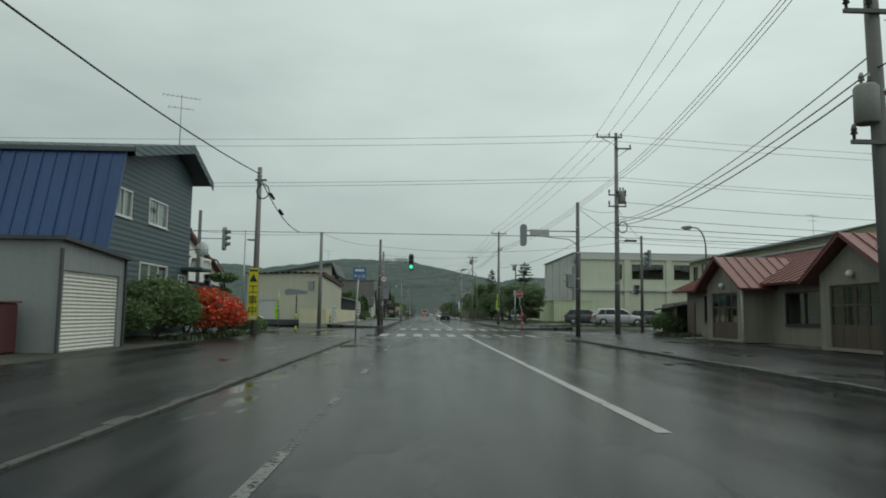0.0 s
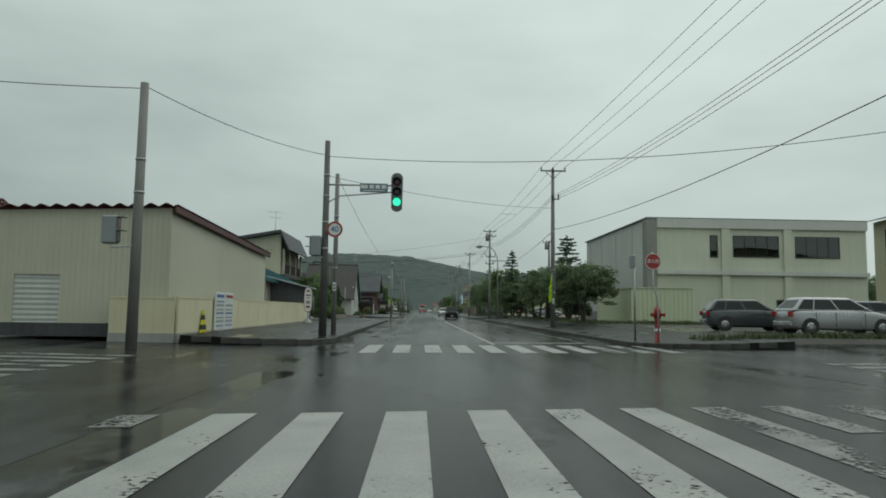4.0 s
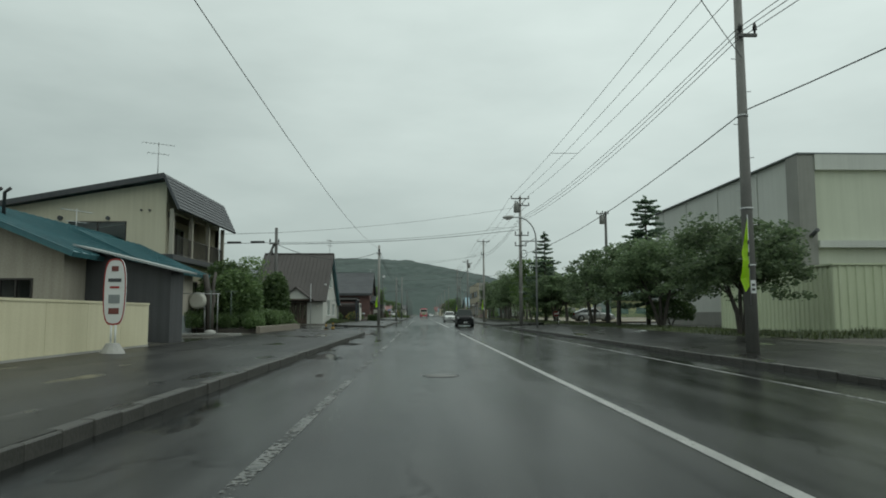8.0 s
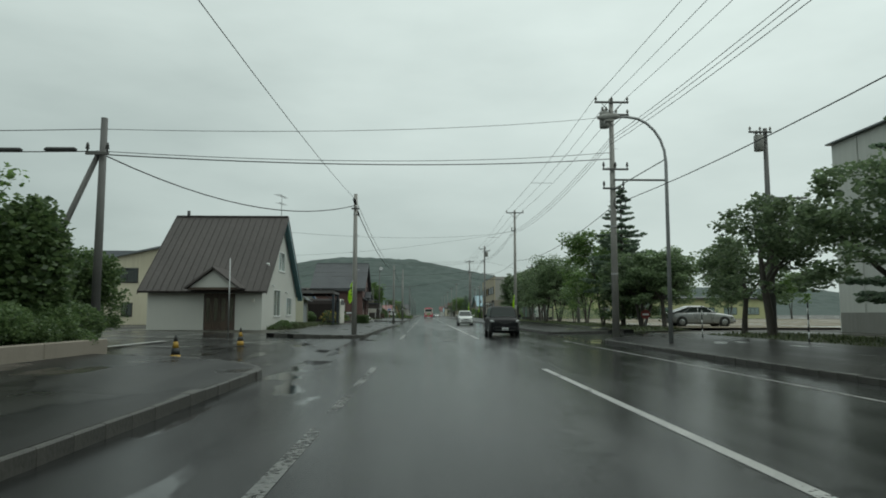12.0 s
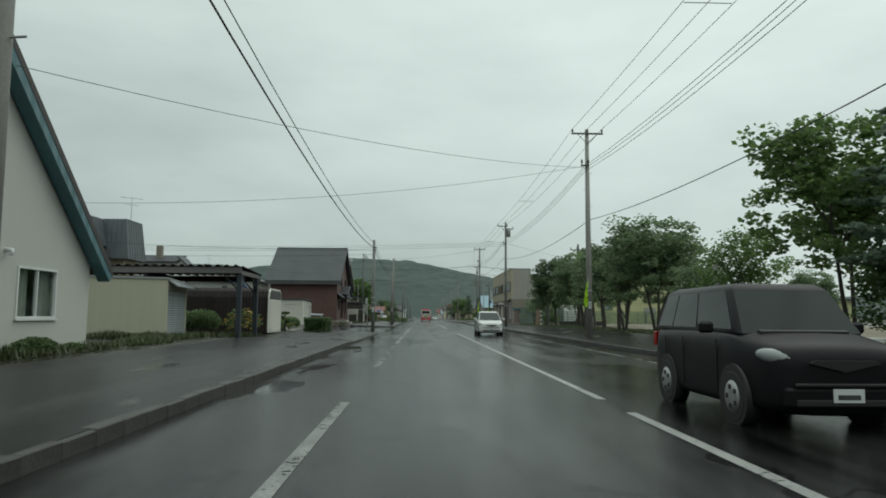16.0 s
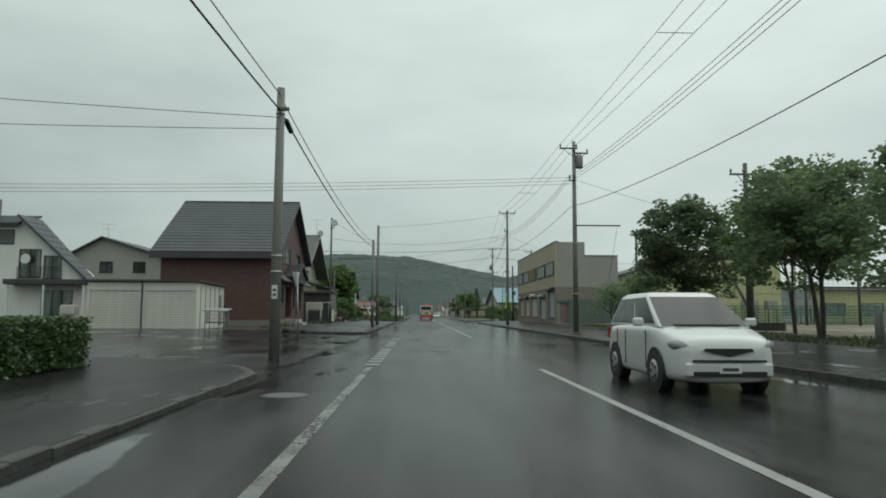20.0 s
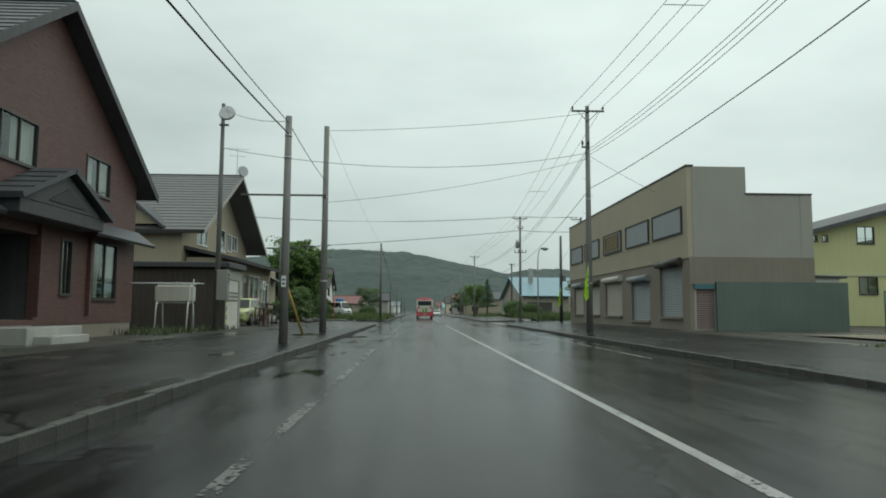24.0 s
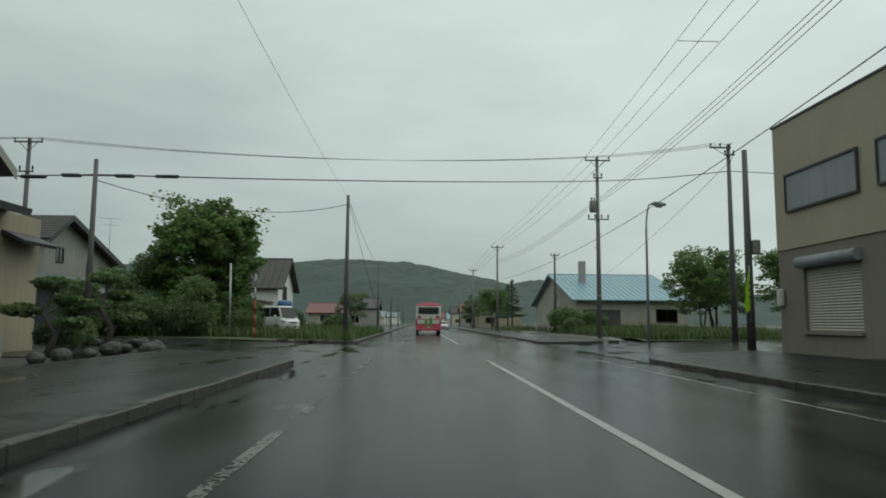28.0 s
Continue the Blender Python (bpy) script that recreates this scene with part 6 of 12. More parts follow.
window(hB, (-26.2, 227), (-26.2, 237), (2, 4, 4.0, 5.2), M_bronze, 2)
aerial(-33.7, 228, 9.2, 1.6, 10)
hC = gable_y("house", "beige house with a low gable roof, set back", -34, -22.5, 150, 160, 0.4, 5.0, 7.4, M_beige, M_greyroof, [(6.4, 8.4, 4.0, 5.3), (7.0, 8.0, 1.0, 2.2)], [(2, 4, 4, 5.2)], over=0.5, side=0.4, apex=-22.9)
for hl in [(6.4, 8.4, 4.0, 5.3), (7.0, 8.0, 1.0, 2.2)]:
    window(hC, (-34, 150), (-22.5, 150), hl, M_bronze, 2)
window(hC, (-22.5, 150), (-22.5, 160), (2, 4, 4, 5.2), M_bronze, 2)
hD = house("house", (-28, 167, 0.4), "khaki two-storey house with a dark ribbed mansard roof, set back")
E0, E1 = (-22.5, 161.5), (-22.5, 167.0)
dh = [(0.6, 2.6, 4.3, 5.75), (3.2, 5.0, 4.3, 5.75)]
wall(hD, "wall", E0, E1, 0.2, [(0, 6.8), (5.5, 7.0)], dh, 0.2, M_khaki)
for hl in dh:
    window(hD, E0, E1, hl, M_bronze, 2)
wall(hD, "wall", (-36, 161.5), (-22.5, 161.5), 0.2, [(0, 6.8), (13.5, 7.0)], [(2, 4, 4.4, 5.8)], 0.2, M_khaki)
window(hD, (-36, 161.5), (-22.5, 161.5), (2, 4, 4.4, 5.8), M_bronze, 2)
wall(hD, "wing_wall", (-22.5, 167.0), (-21.0, 167.0), 0.2, [(0, 6.8), (1.5, 7.0)], [], 0.2, M_khaki)
wall(hD, "wing_wall", (-21.0, 167.0), (-21.0, 169.4), 0.2, [(0, 6.8), (2.4, 7.0)], [], 0.2, M_khaki)
roof_plane(hD, (-22.0, 161.0, 5.95), (-22.0, 167.0, 5.95), (-22.5, 167.0, 7.9), (-22.5, 161.0, 7.9), M_mansard, 0.1, 0, 20, "mansard")
roof_plane(hD, (-36.3, 161.0, 5.95), (-22.0, 161.0, 5.95), (-22.5, 161.5, 7.9), (-36.3, 161.5, 7.9), M_mansard, 0.1, 0, 30, "mansard")
roof_plane(hD, (-22.5, 166.5, 5.1), (-20.6, 166.5, 5.1), (-20.9, 167.0, 7.95), (-22.5, 167.0, 7.95), M_mansard, 0.1, 0, 5, "wing_mansard")
roof_plane(hD, (-20.5, 166.5, 5.1), (-20.5, 169.6, 5.1), (-20.9, 169.6, 7.95), (-20.9, 166.9, 7.95), M_mansard, 0.1, 0, 7, "wing_mansard")
bm = B()
box(bm, -36, -22.5, 161.5, 169.4, 7.7, 7.85)
box(bm, -22.5, -20.95, 167.0, 169.5, 7.75, 7.88)
part("roof", bm, M_greyroof, hD)
bm = B()
box(bm, -22.5, -21.6, 161.5, 166.9, 4.2, 4.4)
part("balcony_slab", bm, M_darkshed, hD)
aerial(-21.4, 168.9, 7.85, 2.0, 40)
rs = thing("shed", (-18.5, 119.5, 0.35), "dark wooden shed with a rusty red roof edge", "shed")
for a, b in (((-21.5, 117.5), (-16.2, 117.5)), ((-16.2, 117.5), (-16.2, 122)), ((-16.2, 122), (-21.5, 122)), ((-21.5, 122), (-21.5, 117.5))):
    wall_flat("wall", a, b, 0.3, 3.0, [], 0.1, M_wood, rs)
bm = B()
box(bm, -21.9, -15.8, 117.0, 122.4, 3.004, 3.25, 0.04)
part("roof", bm, M_maroon, rs)

# ---- twin cream sheds ----
ts = thing("garage", (-15.7, 195, 0.35), "pair of cream panel garages with roller shutters", "garage")
S0, S1 = (-18.7, 192.3), (-12.6, 192.3)
ho = [(0.15, 2.9, 0.35, 2.45), (3.2, 5.95, 0.35, 2.45)]
wall(ts, "wall", S0, S1, 0.3, [(0, 2.9), (6.1, 2.9)], ho, 0.08, M_panel)
for hl in ho:
    shutter(ts, S0, S1, hl, M_ivory)
wall(ts, "wall", (-12.6, 192.3), (-12.6, 197.6), 0.3, [(0, 2.9), (5.3, 2.8)], [(4.2, 4.9, 0.4, 2.3)], 0.08, M_panel)
wall(ts, "wall", (-12.6, 197.6), (-18.7, 197.6), 0.3, [(0, 2.8), (6.1, 2.8)], [], 0.08, M_panel)
bm = B()
box(bm, -12.66, -12.6, 196.5, 197.2, 0.4, 2.3)
part("side_door", bm, M_bluegrey, ts)
for k in range(5):
    bm = B()
    yy = 192.9 + k * 0.9
    box(bm, -12.598, -12.575, yy, yy + 0.03, 0.35, 2.75)
    part("panel_joint", bm, M_darkshed, ts)
bm = B()
slab(bm, ((-18.9, 192.1, 3.05), (-12.4, 192.1, 3.05), (-12.4, 197.8, 2.95), (-18.9, 197.8, 2.95)), 0.1)
part("roof", bm, M_darkshed, ts)
bm = B()
box(bm, -15.68, -15.62, 192.2, 192.29, 0.35, 2.9)
part("dividing_post", bm, M_darkshed, ts)

# ---- dark red brick-pattern house ----
zk = 0.35
E0, E1 = (-10.2, 201.7), (-10.2, 213.7)
eh = [(2.8, 5.35, 4.95, 6.2), (8.1, 9.8, 4.85, 6.05), (0.9, 3.0, 1.9, 3.2), (6.85, 7.5, 1.6, 3.25), (8.8, 10.6, 1.5, 3.4)]
porch = (3.8, 5.55, 0.9, 3.2)
bk = gable_x("house", "dark red siding house with a slate-grey roof and dark porch", -18.2, -10.2, 201.7, 213.7, zk, 5.95, 10.0, M_brick, M_tile, [(2.0, 3.4, 1.4, 2.5)], eh + [porch], over=0.75, side=0.5, courses=18, thick=0.2, found=0.4, base=M_darkcon, fascia=M_darkshed)
for hl in eh:
    window(bk, E0, E1, hl, M_bronze, 3 if hl[2] > 4 and hl[1] - hl[0] > 2 else 2, 0.8)
window(bk, (-18.2, 201.7), (-10.2, 201.7), (2.0, 3.4, 1.4, 2.5), M_bronze, 2)
bm = B()
box(bm, -18.7, -9.68, 200.84, 200.98, 4.98, 5.42)
part("eave_fascia", bm, M_darkshed, bk, "deep dark eave fascia")
# porch: a gabled hood on a dark beam over a recessed door
yc = 207.0
roof_plane(bk, (-9.1, yc - 2.45, 3.92), (-10.15, yc - 2.45, 3.92), (-10.15, yc, 5.0), (-9.1, yc, 5.0), M_tile, 0.12, 5, 0, "porch_roof")
roof_plane(bk, (-10.15, yc + 2.45, 3.92), (-9.1, yc + 2.45, 3.92), (-9.1, yc + 0.004, 5.0), (-10.15, yc + 0.004, 5.0), M_tile, 0.12, 5, 0, "porch_roof")
bm = B()
box(bm, -10.19, -9.3, yc - 2.2, yc + 2.2, 3.5, 3.86, 0.02)
part("porch_beam", bm, M_darkshed, bk, "dark boarded porch beam")
bm = B()
hexa(bm, ((-9.4, yc - 2.0, 3.87), (-9.4, yc + 2.0, 3.87), (-9.4, yc, 4.78)), ((-9.3, yc - 2.0, 3.87), (-9.3, yc + 2.0, 3.87), (-9.3, yc, 4.78)))
pg = part("porch_gable", bm, M_darkshed, bk)
bm = B()
hexa(bm, ((-9.296, yc - 0.95, 3.98), (-9.296, yc + 0.95, 3.98), (-9.296, yc, 4.42)), ((-9.27, yc - 0.95, 3.98), (-9.27, yc + 0.95, 3.98), (-9.27, yc, 4.42)))
part("gable_louvre", bm, M_black, pg)
roof_plane(bk, (-9.5, 201.6, 3.5), (-9.5, yc - 2.3, 3.5), (-10.15, yc - 2.3, 4.0), (-10.15, 201.6, 4.0), M_tile, 0.1, 0, 0, "canopy")
roof_plane(bk, (-9.5, yc + 2.3, 3.5), (-9.5, 213.9, 3.5), (-10.15, 213.9, 4.0), (-10.15, yc + 2.3, 4.0), M_tile, 0.1, 0, 0, "canopy")
ya, yb_ = 201.7 + porch[0], 201.7 + porch[1]
# cheeks and ceiling take the dark board colour to paint in the recess's shade
for q, m in (((-11.4, -10.41, ya - 0.12, ya - 0.004, 0.6, 3.3), M_darkshed), ((-11.4, -10.41, yb_ + 0.004, yb_ + 0.12, 0.6, 3.3), M_darkshed), ((-11.4, -10.41, ya, yb_, 3.21, 3.3), M_darkshed), ((-11.4, -10.21, ya, yb_, 0.5, 0.895), M_conc)):
    bm = B()
    box(bm, *q)
    part("porch_recess", bm, m, bk)
bm = B()
box(bm, -11.52, -11.42, ya - 0.1, yb_ + 0.1, 0.6, 3.3)
part("front_door", bm, M_wood, bk, "dark front door")
for y in (yb_ + 0.1, 201.7 + 8.55):
    bm = B()
    box(bm, -10.19, -10.08, y - 0.07, y + 0.07, 0.98, 3.5)
    part("porch_pier", bm, M_brick, bk)
for q in ((-10.15, -9.4, 205.6, 208.4, 0.2, 0.72), (-9.4, -8.95, 205.9, 207.9, 0.2, 0.5)):
    bm = B()
    box(bm, *q, 0.02)
    part("porch_step", bm, M_conc, bk)

# ---- khaki house with a brown ground-floor garage ----
zk = 0.35
YS, YN, XU, XG = 229.0, 244.2, -13.7, -11.5
E0, E1 = (XU, YS), (XU, YN)
eh = [(6.8, 9.1, 5.3, 6.85), (9.6, 10.8, 5.45, 6.7), (10.9, 12.4, 5.6, 6.7), (2.7, 4.9, 5.3, 6.6)]
kh = gable_x("house", "khaki mortar house with a slate-grey roof and dark brown garage front", -18.2, XU, YS, YN, zk, 6.2, 10.62, M_khaki, M_palert, [], eh, over=0.7, side=1.5, courses=20, thick=0.22, fascia=M_greycon)
for hl in eh:
    window(kh, E0, E1, hl, M_frame, 2, 0.6)
# ground floor standing forward under a long canopy
G0, G1 = (XG, YS + 0.6), (XG, 245.2)
gh = [(2.0, 4.7, 2.05, 3.45), (5.3, 6.65, 0.95, 3.5), (6.85, 9.75, 1.95, 3.6), (10.75, 12.9, 1.0, 3.15)]
wall(kh, "ground_floor_wall", G0, G1, 0.2, [(0, 4.3), (15.6, 4.3)], gh, 0.18, M_khaki)
wall(kh, "ground_floor_wall", (XG, 245.2), (-17.3, 245.2), 0.2, [(0, 4.3), (5.8, 4.3)], [], 0.18, M_khaki)
wall(kh, "ground_floor_wall", (-13.6, YS + 0.6), (XG, YS + 0.6), 0.2, [(0, 4.3), (2.1, 4.3)], [], 0.18, M_khaki)
for hl in (gh[0], gh[2], gh[3]):
    window(kh, G0, G1, hl, M_frame, 2, 0.9)
bm = B()
box(bm, XG - 0.16, XG - 0.1, 234.93, 236.22, 0.97, 3.0)
part("front_door", bm, M_darkshed, kh, "dark blue-grey front door")
bm = B()
box(bm, XG - 0.15, XG - 0.12, 234.93, 236.22, 3.06, 3.46)
part("door_transom", bm, M_bluegrey, kh, "pale panel over the door")
roof_plane(kh, (-10.5, 229.2, 4.28), (-10.5, 242.9, 4.28), (XU + 0.02, 244.6, 5.0), (XU + 0.02, 229.4, 5.0), M_darkshed, 0.2, 0, 0, "canopy")
roof_plane(kh, (-10.85, 243.2, 3.45), (-10.85, 245.0, 3.45), (XG + 0.01, 245.0, 3.75), (XG + 0.01, 243.2, 3.75), M_darkshed, 0.1, 0, 0, "side_hood")
# small blind gable on the south slope
bm = B()
hexa(bm, ((-17.4, 228.6, 6.15), (-15.0, 228.6, 6.15), (-16.2, 228.6, 7.25)), ((-17.4, 228.5, 6.15), (-15.0, 228.5, 6.15), (-16.2, 228.5, 7.25)))
part("blind_gable", bm, M_khaki, kh)
roof_plane(kh, (-17.9, 229.6, 6.0), (-17.9, 228.2, 6.0), (-16.2, 228.2, 7.45), (-16.2, 231.4, 7.45), M_tile, 0.14, 0, 0, "blind_gable_roof")
roof_plane(kh, (-14.5, 228.2, 6.0), (-14.5, 229.6, 6.0), (-16.196, 231.4, 7.45), (-16.196, 228.2, 7.45), M_tile, 0.14, 0, 0, "blind_gable_roof")
XA, YA = -8.55, 219.95
S0, S1, E0, E1 = (-17.0, YA), (XA, YA), (XA, YA), (XA, YA + 2.6)
wall(kh, "garage_wall", S0, S1, 0.25, [(0, 3.05), (8.45, 3.05)], [], 0.12, M_brown, "dark brown ribbed garage wall")
for k in range(33):
    bm = B()
    x = -16.9 + k * 0.25
    box(bm, x, x + 0.05, YA - 0.03, YA - 0.004, 0.3, 3.0)
    part("wall_rib", bm, M_brown, kh)
ho = [(0.3, 2.35, 0.3, 2.6)]
wall(kh, "garage_wall", E0, E1, 0.25, [(0, 3.1), (2.6, 3.1)], ho, 0.15, M_greycon)
wall(kh, "garage_wall", (XA, YA + 2.6), (-17.0, YA + 2.6), 0.25, [(0, 3.1), (8.45, 3.1)], [], 0.12, M_brown)
shutter(kh, E0, E1, ho[0], M_ivory, "garage_shutter")
for r in range(3):
    for k in range(5):
        bm = B()
        box(bm, XA - 0.03, XA - 0.012, YA + 0.5 + k * 0.36, YA + 0.72 + k * 0.36, 1.6 + r * 0.18, 1.66 + r * 0.18)
        part("vent_slot", bm, M_darkshed, kh)
for yy in (YA + 0.1, ):
    for k in range(12):
        bm = B()
        z = 0.35 + k * 0.2
        hexa(bm, ((XA + 0.005, yy, z), (XA + 0.005, yy + 0.16, z + 0.1), (XA + 0.005, yy + 0.16, z + 0.2), (XA + 0.005, yy, z + 0.1)), ((XA + 0.012, yy, z), (XA + 0.012, yy + 0.16, z + 0.1), (XA + 0.012, yy + 0.16, z + 0.2), (XA + 0.012, yy, z + 0.1)))
        part("warning_stripe", bm, M_gold if k % 2 else M_black, kh)
bm = B()
box(bm, -17.3, XA + 0.2, YA - 0.25, YA + 2.85, 3.105, 3.36, 0.03)
part("garage_roof", bm, M_darkshed, kh)
bm = B()
box(bm, XG + 0.004, XG + 0.3, 239.48, 240.3, 2.68, 3.34, 0.03)
ac = part("air_conditioner", bm, M_signwhite, kh, "white air-conditioner unit")
bm = B()
tube(bm, [(XG + 0.302, 239.82, 3.0), (XG + 0.315, 239.82, 3.0)], 0.25, 20)
part("fan_grille", bm, M_greycon, ac)
bm = B()
tube(bm, [(XG + 0.1, 240.2, 2.68), (XG + 0.06, 240.2, 1.5), (XG + 0.06, 240.2, 0.85)], 0.03, 6)
part("drain_hose", bm, M_signwhite, ac)
bm = B()
box(bm, XG + 0.004, -9.7, 234.7, 240.6, 0.2, 0.8, 0.02)
part("terrace", bm, M_conc, kh)
for k in range(2):
    bm = B()
    box(bm, -9.69, -9.2 + 0.35 * (1 - k), 235.15, 237.2, 0.2, 0.62 - 0.2 * (1 - k), 0.01)
    part("terrace_step", bm, M_conc, kh)
rails_v(kh, "terrace_railing", (-9.8, 237.3), (-9.8, 240.5), 0.8, 1.65, M_bronze, 0.3, 0.022)
rails_v(kh, "terrace_railing", (-9.9, 231.6), (-9.9, 235.0), 0.4, 1.65, M_bronze, 0.3, 0.022)
for y in (235.05, 237.25):
    bm = B()
    tube(bm, [(-10.0, y, 1.68), (-8.95, y, 1.32)], 0.04, 6)
    for x, z0, z1 in ((-9.9, 0.7, 1.66), (-9.0, 0.25, 1.34)):
        box(bm, x - 0.05, x + 0.05, y - 0.05, y + 0.05, z0, z1)
    for k in range(4):
        tube(bm, [(-9.72 + k * 0.2, y, 0.72 - k * 0.08), (-9.72 + k * 0.2, y, 1.6 - k * 0.07)], 0.02, 5)
    part("stair_railing", bm, M_bronze, kh, "dark brown stair railing")
aerial(-12.6, 236.5, 10.6, 2.0, 15)
d2 = thing("satellite_dish", (-12.2, 236.4, 10.4), "round grey satellite dish at a roof ridge", "satellite dish")
bm = B()
tube(bm, [(-12.1, 236.2, 10.85), (-12.05, 236.14, 10.85)], [0.38, 0.34], 18)
part("reflector", bm, M_steel, d2)
bm = B()
tube(bm, [(-12.4, 236.5, 10.45), (-12.1, 236.25, 10.85)], 0.025, 6)
part("bracket", bm, M_steel, d2)
rk = thing("garden_rack", (-8.5, 227.6, 0.3), "low red-brown steel rack under the house window", "rack")
for z in (0.9, 1.3):
    bm = B()
    box(bm, -8.8, -8.2, 226.6, 228.7, z - 0.05, z)
    part("shelf", bm, M_maroon, rk)
for x in (-8.75, -8.25):
    for y in (226.65, 227.65, 228.65):
        bm = B()
        box(bm, x - 0.03, x + 0.03, y - 0.03, y + 0.03, 0.25, 1.3)
        part("leg", bm, M_maroon, rk)

# ---- long ochre shop building ----
zo = 0.38
M_gilt = plain("old_gilt", (0.36, 0.27, 0.11), 0.5)
M_signwood = surf("sign_board_wood", (0.075, 0.052, 0.028), (0.14, 0.10, 0.055), 4, 0.6, 0.2, 30, stretch=(1, 0.3, 6))
X, Y0, Y1 = 13.6, 221.7, 248.3
ob = thing("building", (16.6, 235, zo), "long two-storey ochre shop building with closed shutters", "building")
W0, W1 = (X, Y1), (X, Y0)
PANELS = ((243.4, 247.4), (238.3, 242.4), (232.8, 236.9), (227.4, 231.6), (222.4, 226.6))
SHUTS = ((243.6, 246.7, 1.0, 3.15), (238.6, 241.7, 1.0, 3.15), (233.0, 237.0, 0.95, 3.2), (227.6, 231.0, 0.7, 3.0), (222.7, 225.9, 0.95, 3.6))
lowh = [(Y1 - b, Y1 - a, z0, z1) for a, b, z0, z1 in SHUTS]
wall(ob, "ground_floor_wall", W0, W1, zo - 0.2, [(0, 3.9), (Y1 - Y0, 3.9)], lowh, 0.25, M_darkcon)
uph = [(Y1 - b, Y1 - a, 5.28, 6.5) for a, b in PANELS]
wall(ob, "upper_wall", (X - 0.05, Y1), (X - 0.05, Y0), 3.905, [(0, 8.5), (Y1 - Y0, 8.5)], uph, 0.25, M_ochre)
for i, (a, b) in enumerate(PANELS):
    bm = B()
    box(bm, X - 0.10, X + 0.02, a, b, 5.28, 6.5)
    pn = part("window_board", bm, M_bluegrey, ob, "blue-grey sheet over a window")
    bm = B()
    for q in ((a - 0.06, b + 0.06, 5.2, 5.275), (a - 0.06, b + 0.06, 6.505, 6.58), (a - 0.06, a - 0.004, 5.275, 6.505), (b + 0.004, b + 0.06, 5.275, 6.505)):
        box(bm, X - 0.15, X - 0.05, *q)
    part("board_frame", bm, M_darkshed, pn)
    if i == 2:
        bm = B()
        box(bm, X - 0.16, X - 0.11, a + 0.5, b - 0.4, 5.36, 6.42)
        sg = part("shop_sign", bm, M_signwood, ob, "old brown wooden shop sign with gilt characters")
        bm = B()
        for q in ((a + 0.5, b - 0.4, 5.36, 5.42), (a + 0.5, b - 0.4, 6.36, 6.42), (a + 0.5, a + 0.56, 5.42, 6.36), (b - 0.46, b - 0.4, 5.42, 6.36)):
            box(bm, X - 0.18, X - 0.162, *q)
        part("sign_frame", bm, M_gilt, sg)
        for k in range(4):
            bm = B()
            y = a + 0.75 + k * 0.62
            for z in (5.55, 5.75, 5.95, 6.15):
                box(bm, X - 0.175, X - 0.162, y, y + 0.42, z, z + 0.07)
            box(bm, X - 0.175, X - 0.162, y + 0.17, y + 0.24, 5.5, 6.28)
            part("gilt_character_bar", bm, M_gilt, sg)
for i, ((a, b, z0, z1), hl) in enumerate(zip(SHUTS, lowh)):
    shutter(ob, W0, W1, hl, (M_shutter, M_shutter, M_shutter, M_bluegrey, M_bluegrey)[i], set_back=0.12)
    bm = B()
    tube(bm, [(X - 0.12, a - 0.1, z1 + 0.2), (X - 0.12, b + 0.1, z1 + 0.2)], 0.2, 12)
    part("shutter_box", bm, (M_bluegrey, M_brown, M_ivory, M_bluegrey, M_brown)[i], ob)
    bm = B()
    box(bm, X - 0.12, X + 0.1, a - 0.05, b + 0.05, z0 - 0.1, z0 - 0.004)
    part("sill", bm, M_darkcon, ob)
bm = B()
box(bm, X - 0.09, X + 0.3, Y0 - 0.05, Y1 + 0.05, 8.505, 8.58)
part("parapet_cap", bm, M_darkshed, ob)
S0 = (X, Y0)
wall(ob, "side_wall", (X + 0.21, Y0), (19.6, Y0), zo - 0.2, [(0, 8.5), (2.75, 8.5), (2.752, 7.1), (5.79, 7.1)], [(0.1, 1.0, zo, 2.4)], 0.25, M_greycon)
bm = B()
box(bm, X + 0.0, 19.91, Y0 - 0.03, Y0 - 0.02, 2.6, 3.95)
part("damp_render", bm, M_darkcon, ob, "dark damp render patch")
shutter(ob, (X + 0.21, Y0), (19.6, Y0), (0.1, 1.0, zo, 2.4), M_redshut)
bm = B()
box(bm, X + 0.2, X + 1.22, Y0 - 0.1, Y0 - 0.02, 2.36, 2.6)
part("shutter_box", bm, M_teal, ob)
bm = B()
box(bm, 19.3, 19.9, Y0 - 0.018, Y0 + 0.4, 0.2, 7.1)
part("corner_pier", bm, M_greycon, ob)
bm = B()
box(bm, 16.5, 19.92, Y0 - 0.05, Y0 + 0.3, 7.105, 7.18)
part("parapet_cap", bm, M_darkshed, ob)
bm = B()
box(bm, X + 1.25, 21.45, Y0 - 0.2, Y0 - 0.02, 0.3, 2.72)
part("green_hoarding", bm, M_green, ob, "dark green sheet hoarding")
wall(ob, "side_wall", (19.6, Y0), (19.6, Y1), zo - 0.2, [(0, 7.1), (Y1 - Y0, 7.1)], [], 0.25, M_greycon)
wall(ob, "side_wall", (19.6, Y1), (X + 0.21, Y1), zo - 0.2, [(0, 7.1), (3.2, 7.1), (3.202, 8.5), (5.79, 8.5)], [], 0.25, M_greycon)
bm = B()
box(bm, 16.4, 19.5, Y0 + 0.3, Y1 - 0.3, 6.9, 7.0)
box(bm, X + 0.25, 16.4, Y0 + 0.3, Y1 - 0.3, 8.2, 8.3)
part("roof", bm, M_darkshed, ob)
bm = B()
box(bm, X - 0.2, X - 0.06, 247.9, 248.2, 1.9, 2.5, 0.02)
part("meter_box", bm, M_ivory, ob)

